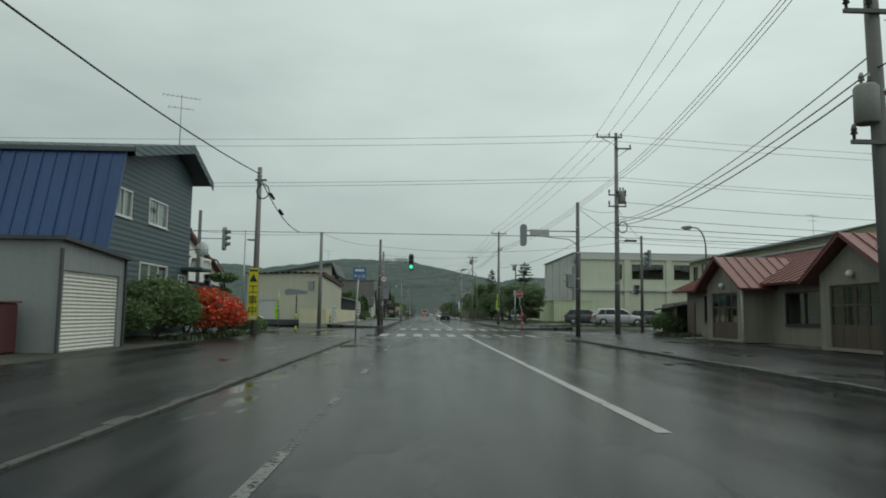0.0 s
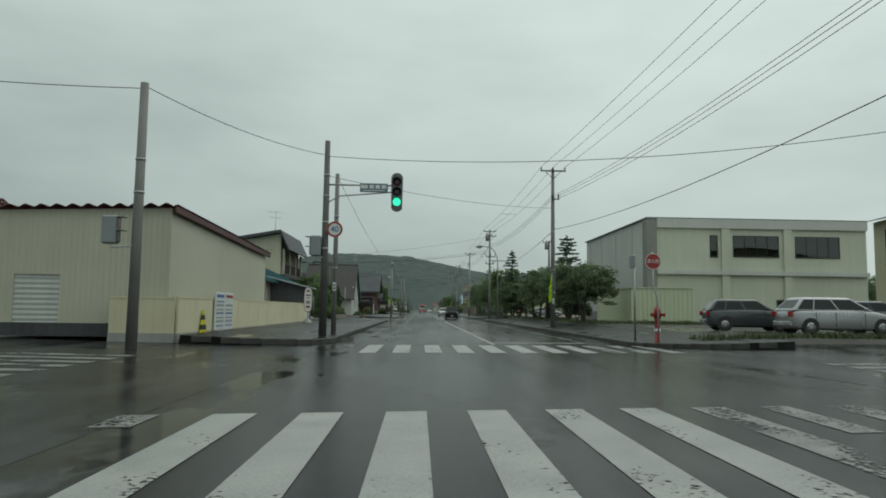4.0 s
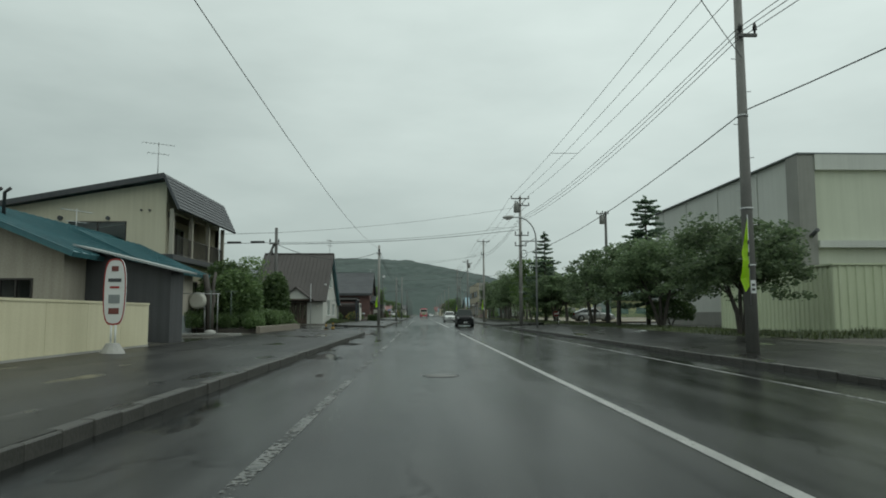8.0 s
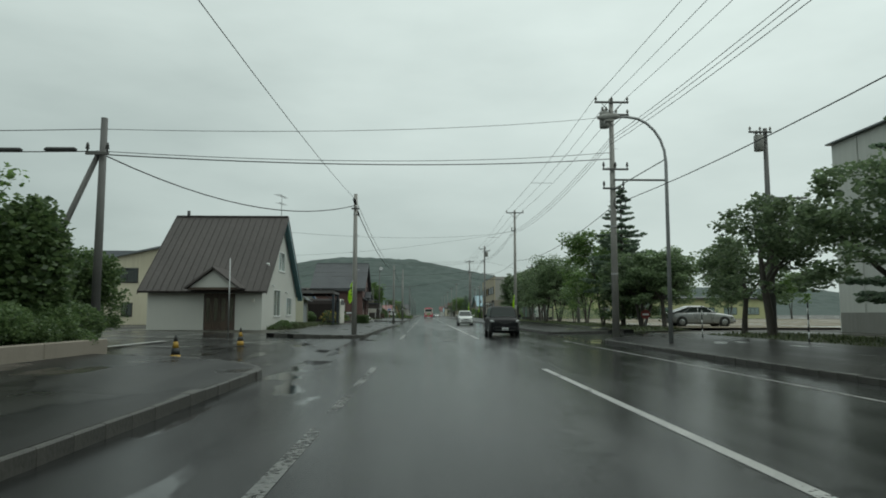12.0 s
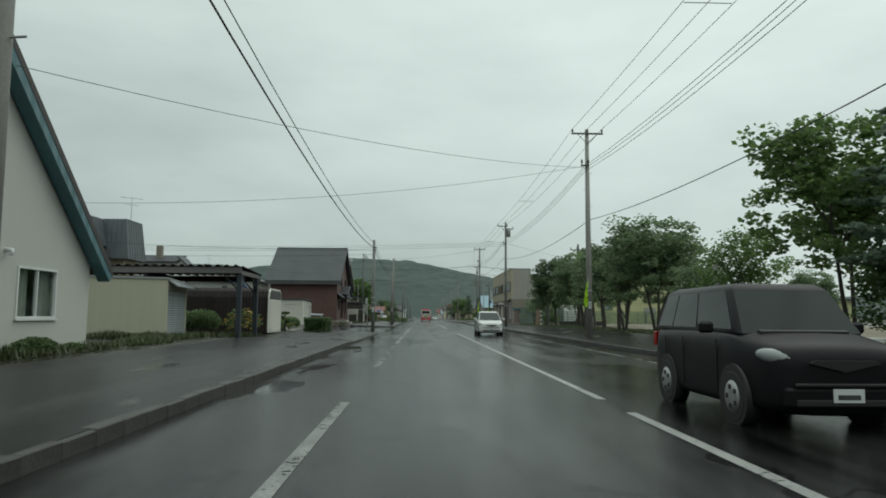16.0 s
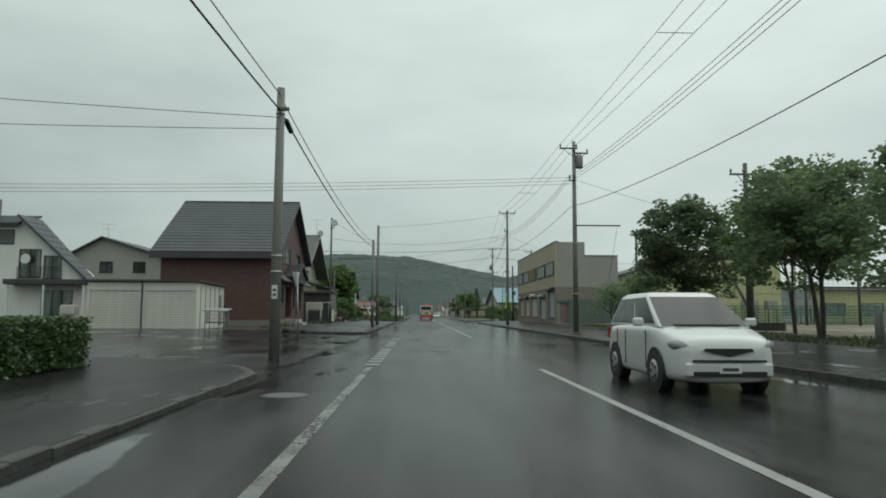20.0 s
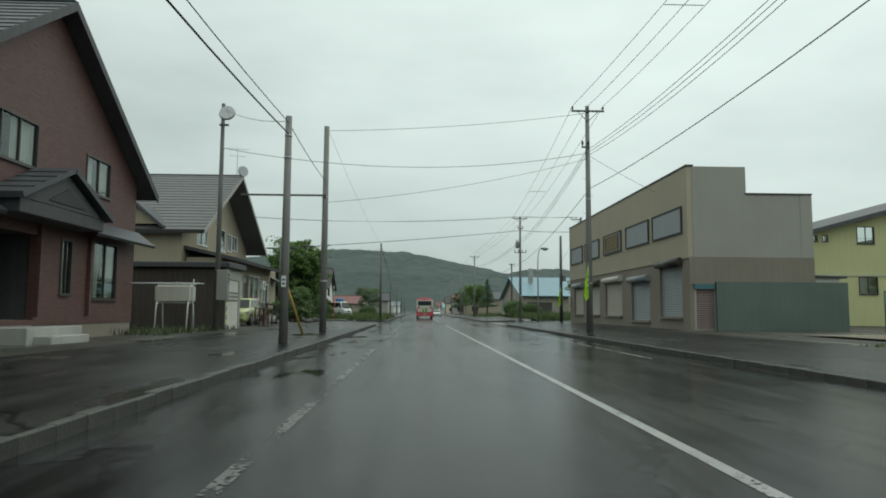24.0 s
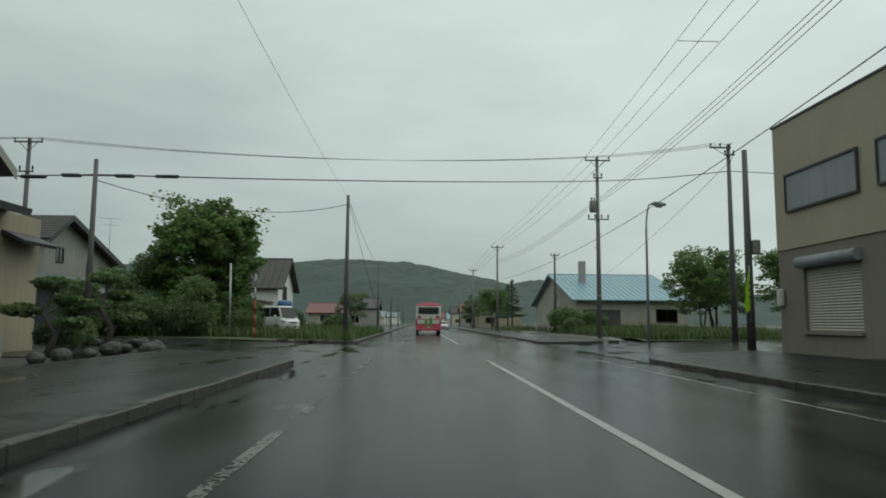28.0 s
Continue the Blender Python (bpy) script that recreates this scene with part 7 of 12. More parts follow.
# ---- white shed and yellow school block behind it ----
ws = thing("shed", (24, 230, 0.4), "white panel shed with a dark roof edge", "shed")
for a, b in (((22.6, 228.5), (25.4, 228.5)), ((25.4, 228.5), (25.4, 232)), ((25.4, 232), (22.6, 232)), ((22.6, 232), (22.6, 228.5))):
    wall_flat("wall", a, b, 0.3, 3.3, [], 0.1, M_white, ws)
bm = B()
slab(bm, ((22.3, 228.2, 3.5), (25.7, 228.2, 3.4), (25.7, 232.3, 3.4), (22.3, 232.3, 3.5)), 0.12)
part("roof", bm, M_darkshed, ws)
M_brownclad = surf("brown_gable_cladding", (0.075, 0.052, 0.040), (0.125, 0.092, 0.072), 1.2, 0.6, 0.15, 30, stretch=(8, 8, 0.6), streak=0.25)
ys_ = thing("gymnasium", (34, 246, 0.4), "pale yellow school gymnasium with a brown upper gable", "building")
S0, S1 = (24.5, 236), (44.2, 236)
ho = [(7.0, 8.3, 6.15, 7.4), (7.0, 8.4, 2.55, 3.8), (3.8, 4.15, 6.3, 6.75), (4.5, 4.9, 6.3, 6.75), (2.0, 3.2, 2.5, 3.6)]
wall(ys_, "wall", S0, S1, 0.3, [(0, 6.15), (9.2, 8.35), (19.7, 8.35)], ho, 0.25, M_yellow)
for hl in ho:
    window(ys_, S0, S1, hl, M_bronze, 2)
wall(ys_, "wall", (24.5, 256), (24.5, 236), 0.3, [(0, 6.15), (20, 6.15)], [(3, 6, 4.2, 5.6), (9, 12, 4.2, 5.6), (14, 17, 4.2, 5.6)], 0.25, M_yellow)
for hl in [(3, 6, 4.2, 5.6), (9, 12, 4.2, 5.6), (14, 17, 4.2, 5.6)]:
    window(ys_, (24.5, 256), (24.5, 236), hl, M_bronze, 3)
wall(ys_, "wall", (44.2, 236), (44.2, 256), 0.3, [(0, 8.3), (20, 8.3)], [], 0.25, M_yellow)
bm = B()
box(bm, 24.5, 44.2, 235.94, 235.996, 3.85, 3.98)
part("band", bm, M_office, ys_)
# brown-clad upper gable running out over an open stair
bm = B()
hexa(bm, ((34.2, 235.6, 8.36), (44.2, 235.6, 8.36), (48.0, 235.6, 9.0), (47.2, 235.6, 12.0)), ((34.2, 235.9, 8.36), (44.2, 235.9, 8.36), (48.0, 235.9, 9.0), (47.2, 235.9, 12.0)))
part("upper_gable", bm, M_brownclad, ys_, "brown sheet-clad upper gable")
roof_plane(ys_, (23.7, 256.5, 5.95), (23.7, 235.2, 5.95), (47.4, 235.2, 12.35), (47.4, 256.5, 12.35), M_darkshed, 0.3)
roof_plane(ys_, (48.4, 235.2, 9.0), (48.4, 256.5, 9.0), (47.404, 256.5, 12.35), (47.404, 235.2, 12.35), M_brownclad, 0.2)
for x, y in ((45.9, 235.75), (47.6, 235.75), (47.6, 244.0)):
    bm = B()
    tube(bm, [(x, y, 0.3), (x, y, 8.7)], 0.09, 10)
    part("stair_post", bm, M_greycon, ys_)
bm = B()
box(bm, 44.21, 47.9, 235.7, 244.0, 4.55, 4.75)
ld = part("stair_landing", bm, M_greycon, ys_)
for z in (5.2, 5.65):
    bm = B()
    box(bm, 44.21, 47.9, 235.7, 235.76, z, z + 0.06)
    part("rail", bm, M_greycon, ld)
for x0, x1 in ((36.7, 38.4), (42.6, 44.9), (39.4, 40.6)):
    t = thing("storage_bin", (x0, 230.4, 0.4), "pale grey storage box on legs behind the fence", "box", "storage boxes by the gym")
    bm = B()
    box(bm, x0, x1, 230.0, 230.9, 1.9, 2.9, 0.03)
    part("body", bm, M_greycon, t)
    for x in (x0 + 0.08, x1 - 0.16):
        for y in (230.08, 230.74):
            bm = B()
            box(bm, x, x + 0.08, y, y + 0.08, 0.38, 1.9)
            part("leg", bm, M_darkshed, t)
yb = thing("school_building", (60, 246, 0.4), "long low pale yellow school block behind the field", "building")
S0, S1 = (50.2, 240), (78, 240)
ho = [(1.5 + 5 * k, 4.5 + 5 * k, 1.2, 2.8) for k in range(5)]
wall(yb, "wall", S0, S1, 0.3, [(0, 4.6), (27.8, 4.6)], ho, 0.25, M_yellow)
for hl in ho:
    window(yb, S0, S1, hl, M_bronze, 3)
bm = B()
slab(bm, ((49.9, 239.2, 4.9), (78.6, 239.2, 4.9), (78.6, 252, 5.4), (49.9, 252, 5.4)), 0.3)
part("roof", bm, M_darkshed, yb)
aerial(28.6, 238, 7.2, 2.2, 30)

# ---- pale green hall with its annexe ----
zh = 0.4
hl_ = thing("hall", (32, 112, zh), "large pale green concrete hall with a blank grey side wall", "building")
S0, S1 = (22.2, 99.5), (44.0, 99.5)
ho = [(6.1, 6.9, 6.7, 8.85), (8.4, 13.0, 6.75, 8.85), (14.6, 19.1, 6.75, 8.85), (12.6, 14.2, 0.6, 2.6), (16.5, 18.0, 0.9, 2.3)]
wall(hl_, "wall", S0, S1, zh - 0.3, [(0, 10.4), (21.8, 10.4)], ho, 0.3, M_hall)
for k, hq in enumerate(ho):
    window(hl_, S0, S1, hq, M_bronze, 4 if hq[1] - hq[0] > 4 else 1)
wall(hl_, "wall", (22.2, 124.2), (22.2, 99.5), zh - 0.3, [(0, 10.4), (24.7, 10.4)], [], 0.3, M_hallgrey)
wall(hl_, "wall", (44, 99.5), (44, 124.2), zh - 0.3, [(0, 10.4), (24.7, 10.4)], [], 0.3, M_hall)
wall(hl_, "wall", (44, 124.2), (22.2, 124.2), zh - 0.3, [(0, 10.4), (21.8, 10.4)], [(18.6, 20.2, 0.7, 3.0)], 0.3, M_hall)
for x0, x1, z0, z1, m, d in ((22.0, 23.0, 0.2, 10.41, M_column, 0.2), (29.4, 30.2, 0.2, 10.2, M_hall, 0.25), (35.6, 36.4, 0.2, 10.2, M_hall, 0.25)):
    bm = B()
    box(bm, x0, x1, 99.5 - d, 99.49, z0, z1)
    part("pier", bm, m, hl_)
bm = B()
box(bm, 22.005, 22.19, 99.51, 100.6, 0.2, 10.4)
part("pier", bm, M_column, hl_)
bm = B()
box(bm, 23.01, 44, 99.1, 99.49, 4.95, 5.35)
part("ledge", bm, M_hallgrey, hl_)
bm = B()
box(bm, 23.01, 44, 99.22, 99.49, 9.5, 10.42)
part("parapet_band", bm, M_hallgrey, hl_)
for yy in (104.5, 110.5, 116.5, 122.0):
    bm = B()
    box(bm, 22.13, 22.19, yy - 0.03, yy + 0.03, 0.3, 10.38)
    part("wall_joint", bm, M_hallgrey, hl_)
bm = B()
box(bm, 21.95, 44.2, 99.2, 124.4, 10.425, 10.5)
part("roof", bm, M_greyroof, hl_)
bm = B()
box(bm, 22.12, 22.19, 100.7, 124, 0.1, 1.3)
part("plinth", bm, M_column, hl_)
for xx, zz2 in ((22.6, 5.6),):
    bm = B()
    tube(bm, [(xx, 99.25, zz2), (xx, 98.6, zz2 + 0.3)], 0.12, 10)
    part("floodlight", bm, M_darkshed, hl_)
an = thing("annexe_wall", (19.6, 92, 0.3), "pale green ribbed-sheet annexe before the hall", "building")
for a, b in (((17.0, 88.2), (22.1, 88.2)), ((22.1, 88.2), (22.1, 98.9)), ((22.1, 98.9), (17.0, 98.9)), ((17.0, 98.9), (17.0, 88.2))):
    p, q = Vector((*a, 0)), Vector((*b, 0))
    s = (q - p).normalized()
    o = Vector((s.y, -s.x, 0))
    n = int((q - p).length / 0.36)
    bm = B()
    pts = []
    for i in range(n):
        for f, d in ((0.0, 0.0), (0.45, 0.0), (0.55, 0.05), (0.9, 0.05)):
            v = p.lerp(q, (i + f) / n) + o * d
            pts.append(v)
    pts.append(q)
    for v, w in zip(pts, pts[1:]):
        quad(bm, (v.x, v.y, 0.2), (w.x, w.y, 0.2), (w.x, w.y, 3.15), (v.x, v.y, 3.15))
    part("ribbed_wall", bm, M_palegreen, an)
bm = B()
box(bm, 16.9, 22.15, 88.1, 99.0, 3.155, 3.22)
part("roof", bm, M_palegreen, an)

# ---- sand-coloured office with an arched roof ----
of = thing("office_building", (42, 65, 0.4), "sand-coloured two-storey office with a low arched dark roof", "building")
W0, W1 = (31.3, 79.6), (31.3, 51.0)
ho = [(1.2, 2.4, 4.6, 7.0), (3.6, 7.0, 4.9, 7.2), (7.8, 9.0, 4.9, 7.2), (11.5, 16.5, 5.0, 7.0), (18, 23, 5.0, 7.0), (2.0, 3.2, 0.9, 2.6), (5.0, 7.5, 1.0, 2.4), (10, 14, 1.0, 2.4)]
wall(of, "wall", W0, W1, 0.2, [(0, 7.6), (28.6, 7.6)], ho, 0.25, M_office)
for hq in ho:
    window(of, W0, W1, hq, M_bronze, 3 if hq[1] - hq[0] > 3 else 1)
arch = [(0, 7.6)] + [(21 * k / 12, 7.6 + 1.9 * math.sin(math.pi * k / 12)) for k in range(1, 12)] + [(21, 7.6)]
wall(of, "wall", (31.3, 51), (52.3, 51), 0.2, arch, [(3, 6, 4.6, 6.4)], 0.25, M_office)
window(of, (31.3, 51), (52.3, 51), (3, 6, 4.6, 6.4), M_bronze, 2)
wall(of, "wall", (52.3, 79.6), (31.3, 79.6), 0.2, arch, [], 0.25, M_office)
bm = B()
vs = [[bm.verts.new((31.3 - 0.7 + 22.4 * k / 14, y, 7.65 + 1.95 * math.sin(math.pi * k / 14) - 0.05)) for k in range(15)] for y in (50.2, 80.4)]
for k in range(14):
    bm.faces.new((vs[0][k], vs[0][k + 1], vs[1][k + 1], vs[1][k]))
bmesh.ops.solidify(bm, geom=bm.faces[:], thickness=-0.25)
part("roof", bm, M_green, of)
aerial(36, 62, 8.5, 2.4, 20)

# ---- far end of the street ----
be = gable_x("house", "low pale house with a sky-blue sheet roof", 16.2, 27.4, 292.3, 317.0, 0.35, 3.75, 7.0, M_oldwall, M_bluetin, [(0.6, 4.4, 0.4, 2.6), (8.0, 10.2, 1.4, 2.7)], (), [(4, 5.2, 1.2, 2.4), (14.5, 15.7, 3.2, 4.6)], over=0.7, side=0.6, ribs=22, thick=0.12)
window(be, (16.2, 292.3), (27.4, 292.3), (8.0, 10.2, 1.4, 2.7), M_bronze, 2)
shutter(be, (16.2, 292.3), (27.4, 292.3), (0.6, 4.4, 0.4, 2.6), M_brown)
for hq in [(4, 5.2, 1.2, 2.4), (14.5, 15.7, 3.2, 4.6)]:
    window(be, (16.2, 317.0), (16.2, 292.3), hq, M_frame, 2, 0.4)
bm = B()
box(bm, 18.3, 19.0, 300.0, 300.7, 5.0, 8.2, 0.03)
part("chimney", bm, M_conc, be)
h3 = gable_x("house", "white two-storey house with a dark brown roof and a lean-to", -21.0, -13.5, 291.5, 299.5, 0.35, 4.9, 7.7, M_white, M_brownroof, [(3.4, 4.8, 3.3, 4.4)], [(2.2, 4.4, 3.4, 4.8), (3, 5, 1.1, 2.6)], over=0.7, side=0.6, ribs=12)
window(h3, (-21.0, 291.5), (-13.5, 291.5), (3.4, 4.8, 3.3, 4.4), M_bronze, 2)
for hq in [(2.2, 4.4, 3.4, 4.8), (3, 5, 1.1, 2.6)]:
    window(h3, (-13.5, 291.5), (-13.5, 299.5), hq, M_bronze, 2)
wall(h3, "lean_to_wall", (-21.0, 288.6), (-14.3, 288.6), 0.2, [(0, 3.9), (6.7, 2.9)], [], 0.15, M_white)
wall(h3, "lean_to_wall", (-14.3, 288.6), (-14.3, 291.45), 0.2, [(0, 2.9), (2.85, 2.9)], [], 0.15, M_white)
bm = B()
slab(bm, ((-21.4, 288.2, 4.1), (-13.9, 288.2, 3.0), (-13.9, 291.4, 3.1), (-21.4, 291.4, 4.2)), 0.12)
part("lean_to_roof", bm, M_brownroof, h3)
h4 = gable_x("house", "low house with a rust-red roof", -19, -7.5, 345, 354, 0.35, 3.0, 4.6, M_oldwall, M_redroof, [(2, 4, 1.1, 2.4), (7, 9, 1.1, 2.4)], [(2, 4, 1.1, 2.4)], over=0.7, side=0.5, ribs=14)
for hq in [(2, 4, 1.1, 2.4), (7, 9, 1.1, 2.4)]:
    window(h4, (-19, 345), (-7.5, 345), hq, M_frame, 2)
window(h4, (-7.5, 345), (-7.5, 354), (2, 4, 1.1, 2.4), M_frame, 2)
rnd = random.Random(5)
for k in range(14):
    side = -1 if k % 2 else 1
    y = 372 + k * 23 + rnd.uniform(-3, 3)
    x = side * rnd.uniform(9, 12) + (2 if side > 0 else -1)
    w, d, e = rnd.uniform(7, 10), rnd.uniform(8, 11), rnd.uniform(2.8, 5.2)
    x0, x1 = (x, x + w) if side > 0 else (x - w, x)
    wm, rm = rnd.choice([M_white, M_beige, M_offwhite, M_greycon, M_khaki]), rnd.choice([M_tile, M_brownroof, M_redroof, M_greyroof, M_bluetin])
    hh = gable_x("house", "distant roadside house with a pitched roof", x0, x1, y, y + d, 0.35, e, e + 2.2, wm, rm, [(1.5, 3.2, 1.2, 2.4)], (), over=0.5, side=0.4)
    window(hh, (x0, y), (x1, y), (1.5, 3.2, 1.2, 2.4), M_bronze, 2)
fb = gable_x("house", "small grey house near the roadside with a dark roof", -9.6, -5.4, 318, 324, 0.3, 3.2, 4.6, M_greycon, M_darkshed, [(0.6, 1.8, 1.0, 2.2)], (), over=0.3, side=0.3)
window(fb, (-9.6, 318), (-5.4, 318), (0.6, 1.8, 1.0, 2.2), M_frame, 2)
# ---- poles ----


def insulator(bm, x, y, z, h=0.22):
    tube(bm, [(x, y, z), (x, y, z + h * 0.35), (x, y, z + h * 0.36), (x, y, z + h * 0.6), (x, y, z + h * 0.61), (x, y, z + h)], [0.03, 0.03, 0.07, 0.04, 0.06, 0.03], 8)


def pole_shaft(t, x, y, h, r0, r1, mat, zb, lean=(0, 0)):
    bm = B()
    tube(bm, [(x, y, zb - 0.3), (x + lean[0] * 0.5, y + lean[1] * 0.5, zb + h * 0.5), (x + lean[0], y + lean[1], h)], [r0, (r0 + r1) / 2, r1], 14)
    return part("shaft", bm, mat, t)


def utility_pole(x, y, h, arms=(), can=None, low_arms=(), mat=None, r0=0.17, r1=0.10, lean=(0, 0), label="grey concrete utility pole with a crossarm", steps=True, bands=(), box_at=None):
    """A power pole: arms are (z, half length, insulators, offset)."""
    mat, zb = mat or M_pole, lie(x, y)
    t = thing("utility_pole", (x, y, zb), label, "utility pole", "utility poles")
    pole_shaft(t, x, y, h, r0, r1, mat, zb, lean)
    for z, half, n, off in arms:
        fx, fy = x + lean[0] * z / h, y + lean[1] * z / h
        bm = B()
        box(bm, fx - half + off, fx + half + off, fy - 0.16, fy - 0.08, z - 0.045, z + 0.045, 0.01)
        arm = part("crossarm", bm, M_poled, t, "dark steel crossarm")
        for k in range(n):
            bm = B()
            insulator(bm, fx + off - half + 0.06 + (2 * half - 0.12) * k / max(n - 1, 1), fy - 0.12, z + 0.046)
            part("insulator", bm, M_cer, arm)
        for s in (-1, 1):
            bm = B()
            tube(bm, [(fx + off + s * half * 0.6, fy - 0.12, z - 0.05), (fx, fy - 0.1, z - 0.55)], 0.018, 5)
            part("brace", bm, M_poled, arm)
    for z, half, n, off in low_arms:
        bm = B()
        box(bm, x - half + off, x + half + off, y - 0.2, y - 0.12, z - 0.04, z + 0.04)
        arm = part("bracket", bm, M_poled, t)
        for k in range(n):
            bm = B()
            insulator(bm, x + off - half + 0.05 + (2 * half - 0.1) * k / max(n - 1, 1), y - 0.16, z + 0.04, 0.3)
            part("insulator", bm, M_poled, arm)
    if can is not None:
        cx, cz = x + (0.32 if can > 0 else -0.32), abs(can)
        bm = B()
        tube(bm, [(cx, y, cz), (cx, y, cz + 0.02), (cx, y, cz + 0.72), (cx, y, cz + 0.78)], [0.2, 0.23, 0.23, 0.18], 14)
        tr = part("transformer", bm, M_column, t, "grey pole transformer can")
        for k in (-1, 1):
            bm = B()
            insulator(bm, cx + 0.09 * k, y, cz + 0.77, 0.25)
            part("bushing", bm, M_cer, tr)
        bm = B()
        box(bm, min(x, cx), max(x, cx), y - 0.05, y + 0.05, cz + 0.1, cz + 0.2)
        part("hanger", bm, M_poled, t)
    for z in bands:
        f = (z - zb) / (h - zb)
        bm = B()
        tube(bm, [(x, y, z), (x, y, z + 0.06)], lerp(r0, r1, f) + 0.012, 12)
        part("band", bm, M_steel, t)
    if steps:
        k, z = 0, 2.6
        while z < h - 2.0:
            s = 1 if k % 2 else -1
            r = lerp(r0, r1, (z - zb) / (h - zb))
            bm = B()
            tube(bm, [(x + s * r * 0.8, y, z), (x + s * (r + 0.13), y, z + 0.01)], 0.012, 5)
            part("step_bolt", bm, M_steel, t)
            z, k = z + 0.9, k + 1
    if box_at:
        z, s = box_at
        bm = B()
        box(bm, x + s * 0.12, x + s * 0.4, y - 0.22, y + 0.1, z, z + 0.55, 0.03)
        part("terminal_box", bm, M_column, t)
    return t


def lime_flag(x, y, z0, z1, side=-1):
    """A lime road-safety banner tied along a pole."""
    t = thing("safety_flag", (x, y, z0), "lime-yellow safety flag hanging on a pole", "flag", "lime safety flags")
    bm = B()
    n = 8
    rows = []
    for i in range(n + 1):
        f = i / n
        z = lerp(z0, z1, f)
        w = 0.26 * (1 - f) ** 0.8 * min(1.0, 0.45 + f * 3.0) + 0.03 + 0.02 * math.sin(f * 17)
        b = 0.06 * math.sin(f * 13)
        rows.append([bm.verts.new((x + side * (0.085 + w * k), y - 0.09 - 0.03 * k + b * k, z - (0.18 * k if i == 0 else 0.05 * k))) for k in (0, 0.5, 1)])
    for p, q in zip(rows, rows[1:]):
        for k in range(2):
            bm.faces.new((p[k], p[k + 1], q[k + 1], q[k]))
    bmesh.ops.solidify(bm, geom=bm.faces[:], thickness=0.006)
    cloth = part("cloth", bm, M_yel, t)
    for i in range(3):
        bm = B()
        zc = lerp(z0, z1, 0.25 + 0.17 * i)
        box(bm, x + side * 0.115, x + side * 0.155, y - 0.175, y - 0.17, zc, zc + 0.10)
        part("print_bar", bm, M_black, cloth)
    bm = B()
    tube(bm, [(x + side * 0.085, y - 0.085, z0 - 0.5), (x + side * 0.085, y - 0.085, z1 + 0.05)], 0.014, 6)
    part("stick", bm, M_steel, t)
    return t


utility_pole(8.9, 12.8, 12.6, [(12.4, 0.8, 3, 0)], -5.0, [(7.2, 0.5, 3, -0.3), (4.6, 0.45, 2, -0.3)], lean=(-0.25, 0), label="grey concrete utility pole with a transformer and low brackets", bands=(3.0, 5.6), box_at=(2.2, 1))
utility_pole(11.8, 41.3, 12.5, [(12.2, 0.8, 3, -0.45), (11.5, 0.5, 2, 0.4)], 8.1, [(8.6, 0.55, 3, 0), (7.9, 0.55, 2, 0)], label="tall grey utility pole with crossarms and a transformer", bands=(3.2, 5.8, 6.6))
utility_pole(8.7, 78.3, 10.65, [(10.5, 0.85, 3, 0)], None, [(8.6, 0.25, 2, 0.15)], bands=(2.4, 3.9, 6.4))
utility_pole(8.7, 119.2, 11.3, [(11.1, 0.8, 3, 0), (10.5, 0.6, 3, 0.2)], -9.9, [(7.9, 0.6, 3, 0.1), (7.0, 0.5, 2, 0), (7.4, 1.2, 0, 1.25)], mat=M_polep, label="grey utility pole with stacked crossarms and a transformer", bands=(3.0, 5.2))
utility_pole(16.3, 119.8, 10.1, [(9.9, 0.55, 3, -0.3)], -9.0, [(6.7, 0.9, 0, 0.9)], mat=M_poled, label="dark utility pole with a transformer behind the pavement trees", steps=False)
utility_pole(8.75, 154.2, 11.3, [(11.05, 0.85, 3, 0)], None, [(9.3, 0.22, 2, -0.15)], mat=M_polep, label="pale concrete utility pole with a single crossarm", bands=(2.6, 6.9))
utility_pole(9.3, 194.1, 11.75, [(11.3, 0.55, 2, -0.35), (11.0, 0.45, 2, 0.4)], 10.1, [(6.55, 1.35, 0, 1.4), (9.3, 0.2, 2, -0.15)], label="grey utility pole with a side arm and transformer", bands=(2.4, 5.5))
utility_pole(15.15, 184.3, 8.3, [(7.75, 0.95, 4, 0.15)], None, [(6.0, 0.3, 2, 0)], mat=M_poled, label="dark utility pole with a wide crossarm among the trees", steps=False)
utility_pole(8.85, 222.7, 11.8, [(11.5, 0.85, 3, 0)], None, [(9.6, 0.2, 2, -0.15)], bands=(2.6, 6.9))
utility_pole(12.2, 268.5, 12.3, [(12.1, 0.85, 3, 0)], -8.6, [(8.1, 0.7, 4, 0), (10.9, 0.3, 2, 0)], label="grey utility pole with a transformer at a side road", bands=(3.0,))
utility_pole(17.5, 260.5, 11.2, [(11.0, 0.6, 3, -0.5), (10.6, 0.3, 2, 0)], None, (), mat=M_poled, label="dark utility pole beside the side road")
utility_pole(13.0, 249.4, 8.0, (), None, (), mat=M_poled, label="short grey telephone pole by the shop corner", steps=False, box_at=(3.9, 1))
utility_pole(-21.6, 262.0, 11.3, [(11.1, 0.8, 3, 0)], None, [(9.4, 0.4, 2, 0)], mat=M_poled, label="dark utility pole down the side road")
for y, x, h in ((312, 10.4, 11.2), (352, 10.4, 11.2), (395, 10.4, 11.2), (440, 10.4, 11), (490, 10.4, 11)):
    utility_pole(x, y, h, [(h - 0.25, 0.8, 3, 0)], None, (), steps=False, label="distant grey utility pole with a crossarm")
utility_pole(15.5, 300, 9.0, [(8.8, 0.5, 2, 0)], None, (), mat=M_poled, steps=False, label="dark utility pole near the blue-roofed house")
